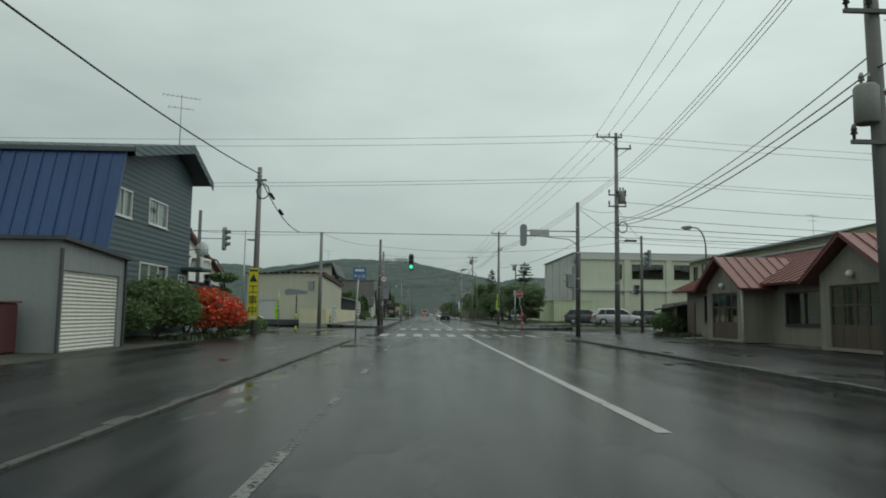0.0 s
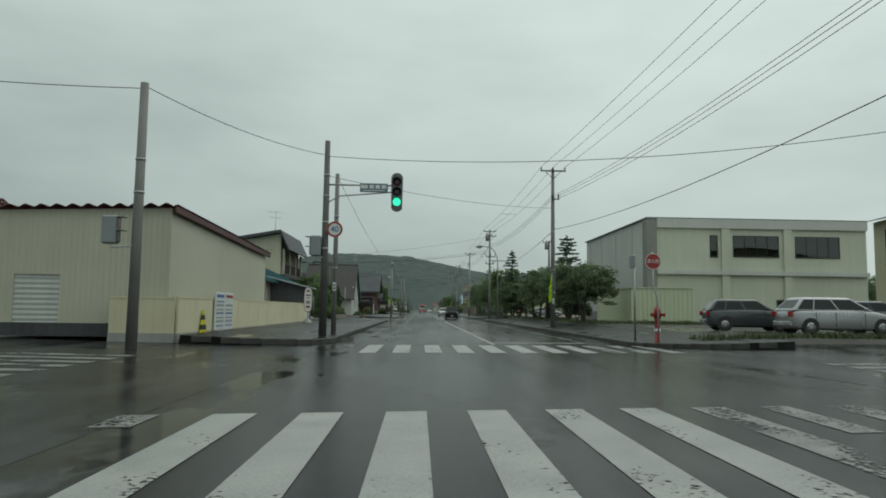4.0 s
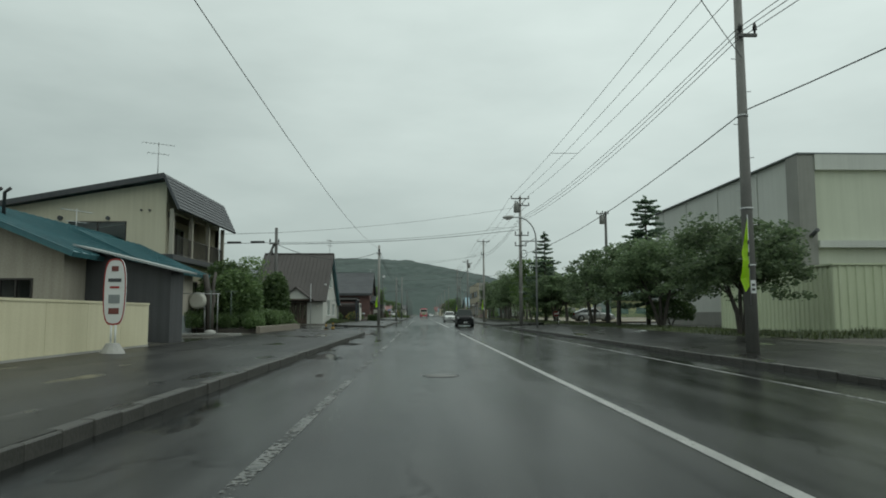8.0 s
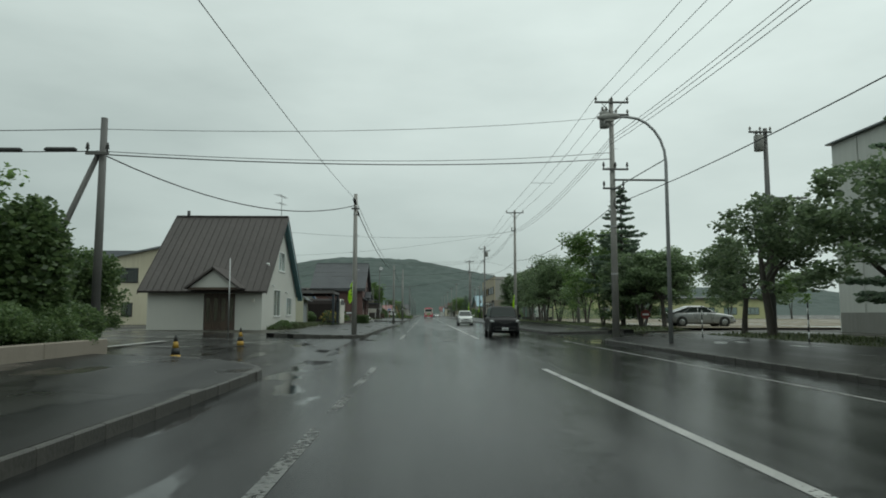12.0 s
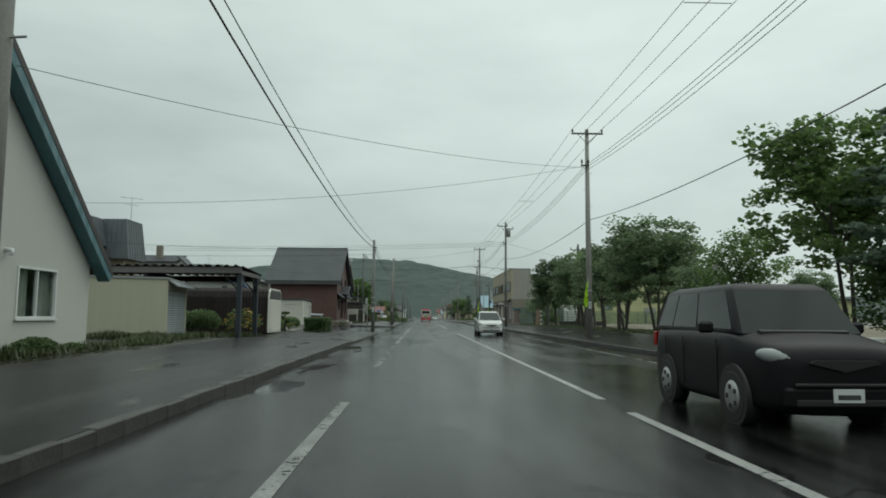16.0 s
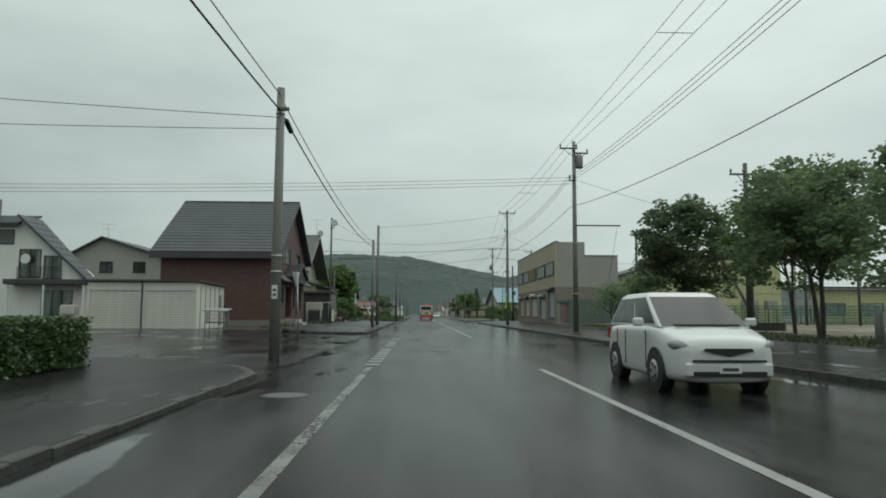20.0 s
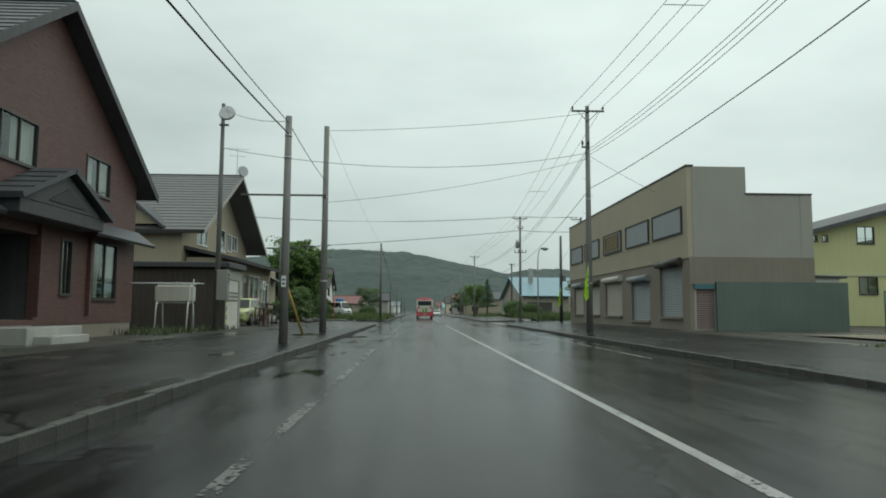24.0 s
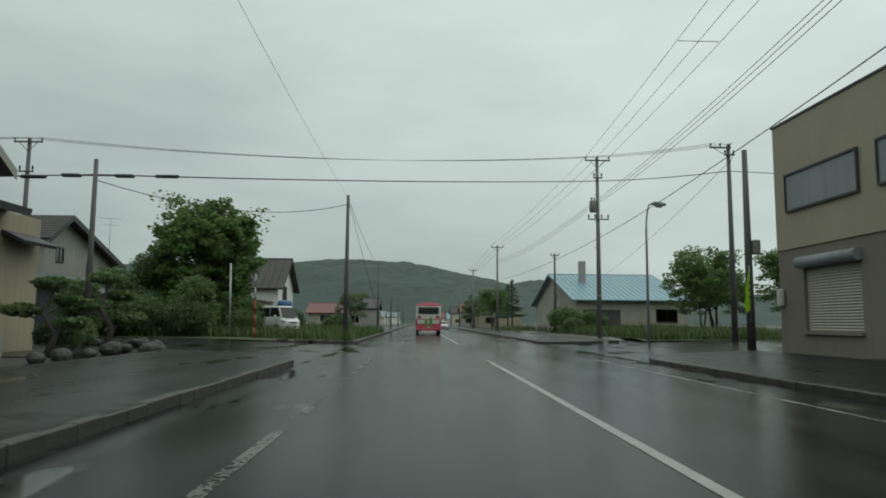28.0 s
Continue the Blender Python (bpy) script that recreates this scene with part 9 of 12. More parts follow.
disc(bm, 8.12, 37.1, 4.2, 0, 0.3)
rb = thing("road_sign", (8.1, 37.1, 4.2), "grey back of a round road sign", "road sign")
part("plate", bm, M_steel, rb)
bm = B()
tube(bm, [(8.12, 37.12, 4.2), (8.42, 37.0, 4.2)], 0.02, 6)
part("bracket", bm, M_steel, rb)
# stop-line sign at the crossing
ss = thing("stop_line_sign", (-3.2, 34.9, 0.0), "blue sign reading stop line in Japanese on a grey post", "road sign")
bm = B()
tube(bm, [(-3.3, 34.9, -0.05), (-3.3, 34.9, 1.4), (-3.2, 34.9, 3.55)], 0.038, 10)
part("post", bm, M_steel, ss)
bm = B()
box(bm, -3.5, -2.84, 34.83, 34.85, 2.9, 3.52, 0.003)
pl = part("plate", bm, M_signblue, ss)
bm = text_bm("停止線", 0.19)
bmesh.ops.translate(bm, verts=bm.verts, vec=(-3.17, 34.822, 3.05))
part("characters", bm, M_signwhite, pl)
bm = B()
box(bm, -3.4, -2.94, 34.824, 34.828, 3.3, 3.42)
part("stop_bar", bm, M_signwhite, pl)
# round red sign on a post and a red marker post
for x, y, z, hgt, lab in ((14.2, 132.0, 1.2, 1.7, "round no-entry sign on a low post by the trees"),):
    t = thing("road_sign", (x, y, lie(x, y)), lab, "road sign")
    bm = B()
    tube(bm, [(x, y, 0.05), (x, y, hgt)], 0.03, 8)
    part("post", bm, M_steel, t)
    bm = B()
    disc(bm, x, y - 0.06, z, 0, 0.30)
    p = part("plate", bm, M_fadedred, t)
    bm = B()
    box(bm, x - 0.2, x + 0.2, y - 0.068, y - 0.063, z - 0.05, z + 0.05)
    part("bar", bm, M_signwhite, p)
hs = thing("hydrant_sign", (8.15, 57.3, lie(8.15, 57.3)), "round red sign reading fire hydrant in Japanese on a bent post", "road sign")
bm = B()
tube(bm, [(8.33, 57.3, 0.05), (8.33, 57.3, 1.35), (8.30, 57.3, 1.7), (8.16, 57.3, 2.1), (8.15, 57.3, 3.32)], 0.03, 10)
part("post", bm, M_steel, hs)
bm = B()
disc(bm, 8.15, 57.24, 2.99, 0, 0.29)
hp = part("plate", bm, M_signred, hs)
bm = B()
disc(bm, 8.15, 57.236, 2.99, 0.265, 0.285)
part("rim", bm, M_signwhite, hp)
bm = text_bm("消火栓", 0.155)
bmesh.ops.translate(bm, verts=bm.verts, vec=(8.15, 57.222, 2.99))
part("characters", bm, M_signwhite, hp)
rp = thing("fire_hydrant", (8.4, 57.6, 0.12), "tall worn red street hydrant with side outlets", "hydrant")
bm = B()
tube(bm, [(8.4, 57.6, 0.05), (8.4, 57.6, 0.17), (8.4, 57.6, 0.171), (8.4, 57.6, 0.95), (8.4, 57.6, 1.0)], [0.17, 0.17, 0.10, 0.09, 0.12], 14)
part("barrel", bm, M_signred, rp)
bm = B()
tube(bm, [(8.4, 57.6, 1.002), (8.4, 57.6, 1.26), (8.4, 57.6, 1.34), (8.4, 57.6, 1.40), (8.4, 57.6, 1.402), (8.4, 57.6, 1.47)], [0.125, 0.125, 0.10, 0.05, 0.03, 0.03], 14)
part("head", bm, M_signred, rp)
for dx in (-1, 1):
    bm = B()
    tube(bm, [(8.4 + dx * 0.1, 57.55, 1.12), (8.4 + dx * 0.2, 57.5, 1.12), (8.4 + dx * 0.201, 57.5, 1.12), (8.4 + dx * 0.25, 57.48, 1.12)], [0.055, 0.055, 0.075, 0.07], 10)
    part("outlet_cap", bm, M_signred, rp)
bm = B()
tube(bm, [(8.4, 57.6, 0.5), (8.4, 57.6, 0.62)], 0.108, 14)
part("band", bm, M_signwhite, rp, "grimy white band")
pp = thing("sign_post", (7.95, 58.7, 0.12), "grey steel post with a plate seen edge-on", "post")
bm = B()
tube(bm, [(7.95, 58.7, 0.05), (7.95, 58.7, 3.35)], 0.038, 8)
part("post", bm, M_steel, pp)
bm = B()
box(bm, 7.83, 7.91, 58.45, 58.95, 2.85, 3.3, 0.01)
part("plate", bm, M_signal_pale, pp)
# works sign on the telephone pole
wsn = thing("works_sign", (-7.3, 30.2, 0.9), "tall yellow works sign in black Japanese characters", "sign")
bm = B()
box(bm, -7.55, -7.15, 30.22, 30.235, 0.85, 3.1, 0.003)
pl = part("panel", bm, M_gold, wsn)
for k, ch in enumerate("工事中"):
    bm = text_bm(ch, 0.42)
    bmesh.ops.translate(bm, verts=bm.verts, vec=(-7.35, 30.212, 2.15 - 0.46 * k))
    part("character", bm, M_black, pl)
bm = B()
hexa(bm, ((-7.52, 30.21, 2.5), (-7.18, 30.21, 2.5), (-7.35, 30.21, 2.85)), ((-7.52, 30.216, 2.5), (-7.18, 30.216, 2.5), (-7.35, 30.216, 2.85)))
part("pictogram_panel", bm, M_black, pl)
for z in (2.95, 0.92):
    bm = B()
    box(bm, -7.53, -7.17, 30.212, 30.218, z, z + 0.08)
    part("print_bar", bm, M_black if z > 2 else M_signwhite, pl)
# blue direction plate on a striped post
gp = thing("guide_sign", (-7.4, 41.0, 0.05), "small wind-worn blue plate on a striped post", "sign")
for k in range(6):
    bm = B()
    tube(bm, [(-7.4, 41, 0.05 + k * 0.36), (-7.4, 41, 0.05 + (k + 1) * 0.36)], 0.035, 8)
    part("post_band", bm, M_black if k % 2 else M_gold if k < 3 else M_black, gp)
bm = B()
hexa(bm, ((-8.05, 40.95, 2.2), (-6.8, 40.95, 2.28), (-6.75, 40.95, 2.45), (-7.9, 40.95, 2.6), (-8.12, 40.95, 2.45)), ((-8.05, 41.0, 2.2), (-6.8, 41.0, 2.28), (-6.75, 41.0, 2.45), (-7.9, 41.0, 2.6), (-8.12, 41.0, 2.45)))
part("plate", bm, M_bluegrey, gp)
# bus stop flag
bs = thing("bus_stop", (-7.05, 77.0, 0.3), "white oval bus stop flag on a concrete foot", "bus stop")
bm = B()
bmesh.ops.create_cone(bm, cap_ends=True, segments=14, radius1=0.3, radius2=0.14, depth=0.25, matrix=pose(-7.05, 77.0, 0.4))
part("foot", bm, M_conc, bs)
bm = B()
tube(bm, [(-7.1, 77.0, 0.5), (-7.1, 77.0, 0.95)], 0.025, 8)
tube(bm, [(-7.0, 77.0, 0.5), (-7.0, 77.0, 0.95)], 0.025, 8)
part("stem", bm, M_signwhite, bs)
prof = [(math.copysign(abs(math.cos(g)) ** 0.55, math.cos(g)) * 0.26, math.copysign(abs(math.sin(g)) ** 0.75, math.sin(g)) * 0.78) for g in (2 * math.pi * k / 28 for k in range(28))]
bm = B()
hexa(bm, [(-7.05 + u, 77.02, 1.72 + v) for u, v in prof], [(-7.05 + u, 76.98, 1.72 + v) for u, v in prof])
bmesh.ops.recalc_face_normals(bm, faces=bm.faces)
fl = part("flag", bm, M_signwhite, bs)
bm = B()
a = [bm.verts.new((-7.05 + u, 76.976, 1.72 + v)) for u, v in prof]
b = [bm.verts.new((-7.05 + u * 0.9, 76.976, 1.72 + v * 0.95)) for u, v in prof]
for k in range(28):
    bm.faces.new((a[k], a[(k + 1) % 28], b[(k + 1) % 28], b[k]))
part("rim", bm, M_signred, fl)
for z, w, h, m in ((2.2, 0.16, 0.12, M_redroof), (1.95, 0.3, 0.08, M_darkshed), (1.8, 0.22, 0.05, M_signred), (1.45, 0.26, 0.2, M_bluegrey), (1.2, 0.24, 0.14, M_redroof)):
    bm = B()
    box(bm, -7.05 - w / 2, -7.05 + w / 2, 76.97, 76.975, z, z + h)
    part("print_block", bm, m, fl)

# ---- street lamps ----


def street_lamp(x, y, h, reach, mat=None, label="tall curved street lamp"):
    """A tapered steel column whose top bends over the road; reach is along x."""
    mat = mat or M_lamppost
    zb = lie(x, y)
    t = thing("street_lamp", (x, y, zb), label, "street lamp", "street lamps")
    s = 1 if reach > 0 else -1
    pts = [(x, y, zb - 0.1), (x, y, zb + h * 0.78)]
    for k in range(1, 7):
        g = math.pi / 2 * k / 6
        pts.append((x + reach * 0.8 * (1 - math.cos(g)), y, zb + h * 0.78 + h * 0.2 * math.sin(g)))
    pts.append((x + reach, y, zb + h * 0.98))
    bm = B()
    tube(bm, pts, [0.085, 0.06] + [0.05] * 6 + [0.04], 10)
    part("column", bm, mat, t)
    bm = B()
    e = pts[-1]
    tube(bm, [(e[0] - s * 0.05, y, e[2]), (e[0] + s * 0.15, y, e[2] + 0.02), (e[0] + s * 0.55, y, e[2] - 0.02), (e[0] + s * 0.8, y, e[2] - 0.03)], [0.05, 0.13, 0.14, 0.06], 12)
    hd = part("lamp_head", bm, M_column, t)
    bm = B()
    tube(bm, [(e[0] + s * 0.2, y, e[2] - 0.1), (e[0] + s * 0.55, y, e[2] - 0.14)], [0.09, 0.09], 10)
    part("lens", bm, M_cer, hd)
    return t


street_lamp(9.0, 113.0, 8.6, -1.75)
street_lamp(20.9, 50.0, 7.9, -1.0, M_poled, "dark curved street lamp in the side road")
street_lamp(13.0, 261.2, 7.9, 0.35, None, "slim street lamp with a short curved neck")
t = thing("street_lamp", (-13.3, 51.7, 0.2), "thin pole with a flat lamp head", "street lamp", "street lamps")
bm = B()
tube(bm, [(-13.3, 51.7, 0.1), (-13.3, 51.7, 7.3)], [0.08, 0.05], 8)
part("column", bm, M_steel, t)
bm = B()
box(bm, -13.1, -12.4, 51.6, 51.85, 6.5, 6.6, 0.02)
part("lamp_head", bm, M_darkshed, t)
bm = B()
tube(bm, [(-13.3, 51.7, 6.55), (-13.05, 51.7, 6.55)], 0.02, 6)
part("bracket", bm, M_darkshed, t)
for x, y, z, px, py in ((-12.9, 249.6, 6.6, -12.0, 249.6), (-10.9, 249.6, 6.6, -12.0, 249.6), (12.6, 41.2, 5.75, 11.8, 41.2)):
    t = thing("street_lamp", (x, y, z), "dark flat lamp head on a pole bracket", "street lamp", "pole lamps")
    bm = B()
    box(bm, x - 0.35, x + 0.35, y - 0.12, y + 0.12, z, z + 0.12, 0.03)
    part("lamp_head", bm, M_darkshed, t)
    bm = B()
    tube(bm, [(px, py, z + 0.06), (x, y, z + 0.06)], 0.02, 6)
    part("bracket", bm, M_darkshed, t)
# ---- plants ----
M_bark = surf("wet_bark", (0.038, 0.033, 0.028), (0.095, 0.083, 0.070), 8, 0.7, 0.8, 25, stretch=(1, 1, 0.3))
M_leaf = leaf_mat("maple_leaves", (0.096, 0.145, 0.078), (0.215, 0.290, 0.150), 0.6)
M_leaf2 = leaf_mat("fresh_leaves", (0.088, 0.160, 0.052), (0.205, 0.310, 0.100), 0.6)
M_needle = leaf_mat("fir_needles", (0.115, 0.170, 0.120), (0.225, 0.300, 0.205), 0.55)
M_shrub = leaf_mat("shrub_leaves", (0.070, 0.122, 0.050), (0.175, 0.255, 0.098), 0.5)
M_hedge = leaf_mat("clipped_yew", (0.040, 0.075, 0.028), (0.100, 0.155, 0.055), 0.3)
M_azalea = leaf_mat("azalea_flowers", (0.50, 0.045, 0.018), (0.85, 0.13, 0.06), 0.3)
M_grass = leaf_mat("grass", (0.040, 0.058, 0.024), (0.105, 0.13, 0.05), 0.3)
M_weed = leaf_mat("rough_grass", (0.04, 0.075, 0.02), (0.12, 0.18, 0.045), 0.3)
M_flower = leaf_mat("yellow_flowers", (0.30, 0.19, 0.02), (0.46, 0.32, 0.04), 0.2)


def leaves(data, c, n, spread, size, rnd, flat=0.6, droop=0.0):
    """Adds n bent leaf sprays round a centre to lists of corners and faces."""
    verts, faces = data
    for _ in range(n):
        while True:
            d = Vector((rnd.uniform(-1, 1), rnd.uniform(-1, 1), rnd.uniform(-1, 1)))
            if d.length < 1:
                break
        p = c + Vector((d.x * spread, d.y * spread, d.z * spread * flat))
        g, s = rnd.uniform(0, 2 * math.pi), size * rnd.uniform(0.6, 1.3)
        u = Vector((math.cos(g), math.sin(g), rnd.uniform(-0.5, 0.35) - droop)).normalized()
        v = u.cross(Vector((rnd.uniform(-1, 1), rnd.uniform(-1, 1), rnd.uniform(-0.1, 1)))).normalized()
        k = len(verts)
        verts += [p - u * s * 0.5, p + v * s * 0.34, p + u * s * 0.6, p - v * s * 0.34]
        faces.append((k, k + 1, k + 2, k + 3))


def leaf_part(name, data, mat, parent):
    me = bpy.data.meshes.new(name)
    me.from_pydata([tuple(v) for v in data[0]], [], data[1])
    me.materials.append(mat)
    ob = new(name, me)
    ob.parent = parent
    return ob


def broad_tree(seed, high, wide, clear, leaf=0.2, dense=1.0, stems=3, label="leafy roadside tree", mat=None, dome=0):
    """A spreading tree with several stems, forking limbs and a ragged crown of leaf sprays."""
    rnd = random.Random(seed)
    t = local_thing("tree", label, "tree", "roadside trees")
    wood = B()
    data, tips = ([], []), []

    def limb(p, way, length, r, depth):
        pts, rad = [p], [r]
        n = 4
        q, w = p, way.normalized()
        for i in range(n):
            w = (w + Vector((rnd.uniform(-0.22, 0.22), rnd.uniform(-0.22, 0.22), rnd.uniform(-0.02, 0.14)))).normalized()
            q = q + w * length / n
            pts.append(q)
            rad.append(r * (1 - 0.55 * (i + 1) / n))
        tube(wood, pts, rad, 8 if depth == 0 else 5, caps=False)
        if depth >= 2:
            tips.append(q)
            tips.append(pts[2])
            return
        if depth == 1:
            tips.append(q)
        for i in range(4 if depth == 0 else 3):
            b = pts[min(2 + i % 3, n)]
            g = rnd.uniform(0, 2 * math.pi)
            side = Vector((math.cos(g), math.sin(g), rnd.uniform(0.0, 0.75)))
            limb(b, (w * 0.55 + side).normalized(), length * rnd.uniform(0.5, 0.72), rad[min(2 + i % 3, n)] * 0.7, depth + 1)

    for k in range(stems):
        g = 2 * math.pi * k / stems + rnd.uniform(-0.4, 0.4)
        lean = 0.38 if stems > 1 else 0.05
        limb(Vector((0.1 * math.cos(g), 0.1 * math.sin(g), -0.15)), Vector((math.cos(g) * lean, math.sin(g) * lean, 1)), high * rnd.uniform(0.5, 0.62), 0.055 * high ** 0.6 * (0.8 if stems > 1 else 1.2), 0)
    top = max(p.z for p in tips)
    far = max(math.hypot(p.x, p.y) for p in tips)
    # the limbs keep within the crown
    for v in wood.verts:
        v.co.x *= min(wide * 0.44 / far, 1.15)
        v.co.y *= min(wide * 0.44 / far, 1.15)
        if v.co.z > clear * 0.6:
            v.co.z = clear + (high - 0.5 - clear) * (v.co.z - clear * 0.6) / (top - clear * 0.6)
        elif v.co.z > 0:
            v.co.z /= 0.6
    part("trunk", wood, M_bark, t, "dark wet trunk and limbs")
    for p in tips:
        c = Vector((p.x / far * wide * 0.46, p.y / far * wide * 0.46, clear + (high - 0.35 - clear) * max(p.z - clear * 0.6, 0.05) / (top - clear * 0.6)))
        leaves(data, c, int(94 * dense), 0.80 * wide / 6 + 0.14, leaf * 0.94, rnd, 0.6)
    shell = int(70 * dense)
    for _ in range(shell):
        g, f = rnd.uniform(0, 2 * math.pi), rnd.uniform(0.05, 1)
        rr = wide * 0.5 * math.sqrt(max(1 - (f * 1.6 - 0.6) ** 2 * 0.8, 0.05)) * rnd.uniform(0.75, 1.05)
        leaves(data, Vector((math.cos(g) * rr, math.sin(g) * rr, lerp(clear, high - 0.3, f))), 56, 0.5, leaf * 0.95, rnd, 0.5)
    for _ in range(dome):
        while True:
            d = Vector((rnd.uniform(-1, 1), rnd.uniform(-1, 1), rnd.uniform(-1, 1)))
            if 0.55 < d.length < 1:
                break
        k = 0.9 + 0.14 * noise.noise(d * 2.5 + Vector((seed, 0, 0)))
        leaves(data, Vector((d.x * wide * 0.5 * k, d.y * wide * 0.5 * k, lerp(clear, high, 0.5 + 0.5 * d.z * k))), 60, 0.55, leaf * 1.1, rnd, 0.6)
    leaf_part("crown", data, mat or M_leaf, t)
    return t


def fir(seed, high, wide, label, dense=1.0, low=0.8, power=0.85):
    """A conifer in tiers: level boughs with drooping needle pads and gaps between the tiers."""
    rnd = random.Random(seed)
    t = local_thing("conifer", label, "tree")
    wood, data = B(), ([], [])
    stem = B()
    tube(stem, [(0, 0, -0.1), (0, 0, high * 0.6), (0, 0, high)], [0.17, 0.09, 0.015], 8)
    part("trunk", stem, M_bark, t)
    z = low
    while z < high - 0.25:
        f = 1 - z / high
        reach = wide * 0.5 * f ** power + 0.16
        boughs = 5 + int(3 * f)
        turn = rnd.uniform(0, 6.3)
        for k in range(boughs):
            g = turn + 2 * math.pi * k / boughs + rnd.uniform(-0.35, 0.35)
            rr = reach * rnd.uniform(0.6, 1.1)
            zz = z + rnd.uniform(-0.14, 0.14)
            p, way = Vector((0, 0, zz)), Vector((math.cos(g), math.sin(g), 0))
            q = p + way * rr + Vector((0, 0, rr * rnd.uniform(-0.16, 0.14)))
            tube(wood, [p, p.lerp(q, 0.6) + Vector((0, 0, -0.04 * rr)), q], [0.035, 0.022, 0.006], 4, caps=False)
            m = max(int(rr * 7 * dense), 4)
            for i in range(m):
                e = (i + 1) / m
                if e < 0.22 and rr > 0.9:
                    continue
                c = p.lerp(q, e) + Vector((0, 0, 0.05 - 0.05 * rr * math.sin(3.1 * e)))
                wing = (0.10 + 0.24 * rr * (1 - abs(e - 0.62) * 1.3)) * 0.8
                leaves(data, c, 9, wing, 0.23, rnd, 0.28, 0.12)
        z += 0.34 + 0.36 * f * rnd.uniform(0.7, 1.2)
    leaves(data, Vector((0, 0, high - 0.15)), 24, 0.14, 0.2, rnd, 1.6, -0.5)
    tagged(part("branchwork", wood, M_bark, t), kind="stuff")
    leaf_part("needles", data, M_needle, t)
    return t


def shrub(seed, rx, ry, rz, name="shrub", label="dense green garden shrub", mat=None, leaf=0.13, n=1200, bloom=None, blooms=0, box_shape=False):
    """A bush: leaves thick at the surface of an uneven mound, over dark twigs."""
    rnd = random.Random(seed)
    t = local_thing(name, label, "shrub", "garden shrubs")
    wood = B()
    for _ in range(9):
        g, f = rnd.uniform(0, 2 * math.pi), rnd.uniform(0.3, 0.75)
        tube(wood, [(0, 0, -0.05), (math.cos(g) * rx * f * 0.4, math.sin(g) * ry * f * 0.4, rz * 0.5), (math.cos(g) * rx * f, math.sin(g) * ry * f, rz * rnd.uniform(0.7, 1.3))], [0.03, 0.02, 0.008], 5, caps=False)
    part("stem", wood, M_bark, t)
    green, flower = ([], []), ([], [])
    for i in range(n + blooms):
        g, c = rnd.uniform(0, 2 * math.pi), rnd.uniform(-0.6, 1)
        s = math.sqrt(max(1 - c * c, 0))
        d = rnd.uniform(0.62, 1.0) * (1 + 0.16 * noise.noise(Vector((math.cos(g) * 2, math.sin(g) * 2, c * 2 + seed))))
        p = Vector((math.cos(g) * s * rx * d, math.sin(g) * s * ry * d, rz + c * rz * d))
        if box_shape:
            e = 0.35
            k = max(abs(math.cos(g) * s) ** 1, abs(math.sin(g) * s), abs(c), 0.3)
            p = Vector((math.cos(g) * s / k * rx * d ** e, math.sin(g) * s / k * ry * d ** e, rz + c / k * rz * d ** e))
        if p.z < 0.02:
            p.z = rnd.uniform(0.02, 0.3)
        leaves(flower if i >= n else green, p, 1, 0.04, leaf * (1.15 if i >= n else 1), rnd, 0.8)
    leaf_part("foliage", green, mat or M_shrub, t)
    if blooms:
        leaf_part("blossom", flower, bloom, t)
    return t


def put(t, x, y, turn=0.0, scale=1.0, z=None):
    m = Matrix.Translation((x, y, lie(x, y) - 0.02 if z is None else z)) @ Matrix.Rotation(radians(turn), 4, "Z") @ Matrix.Scale(scale, 4)
    t.matrix_world = m
    return t


def again(t, x, y, turn=0.0, scale=1.0):
    c = copy_thing(t, Matrix.Translation((x, y, lie(x, y) - 0.02)) @ Matrix.Rotation(radians(turn), 4, "Z"))
    c.scale = (scale, scale, scale)
    return c


tA = put(broad_tree(11, 6.9, 6.4, 1.7, 0.21, 1.25, 3, "spreading dark green roadside tree with several stems"), 13.9, 158.8, 20)
tB = put(broad_tree(23, 5.4, 5.6, 1.5, 0.20, 1.2, 3, "low spreading roadside tree before the hall"), 13.1, 88.2, 70, 0.9)
tC = put(broad_tree(37, 5.8, 4.6, 1.5, 0.20, 1.1, 1, "small rounded roadside tree on a single trunk"), 13.6, 107.6, 0)
tD = put(broad_tree(41, 7.3, 5.6, 2.2, 0.22, 1.15, 2, "tall leafy roadside tree beside a fir", M_leaf2), 13.4, 139.3, 30)
tE = put(broad_tree(83, 7.8, 5.6, 1.7, 0.2, 1.3, 1, "dense upright roadside tree on a leaning trunk", M_leaf, 130), 92, 182, 0)
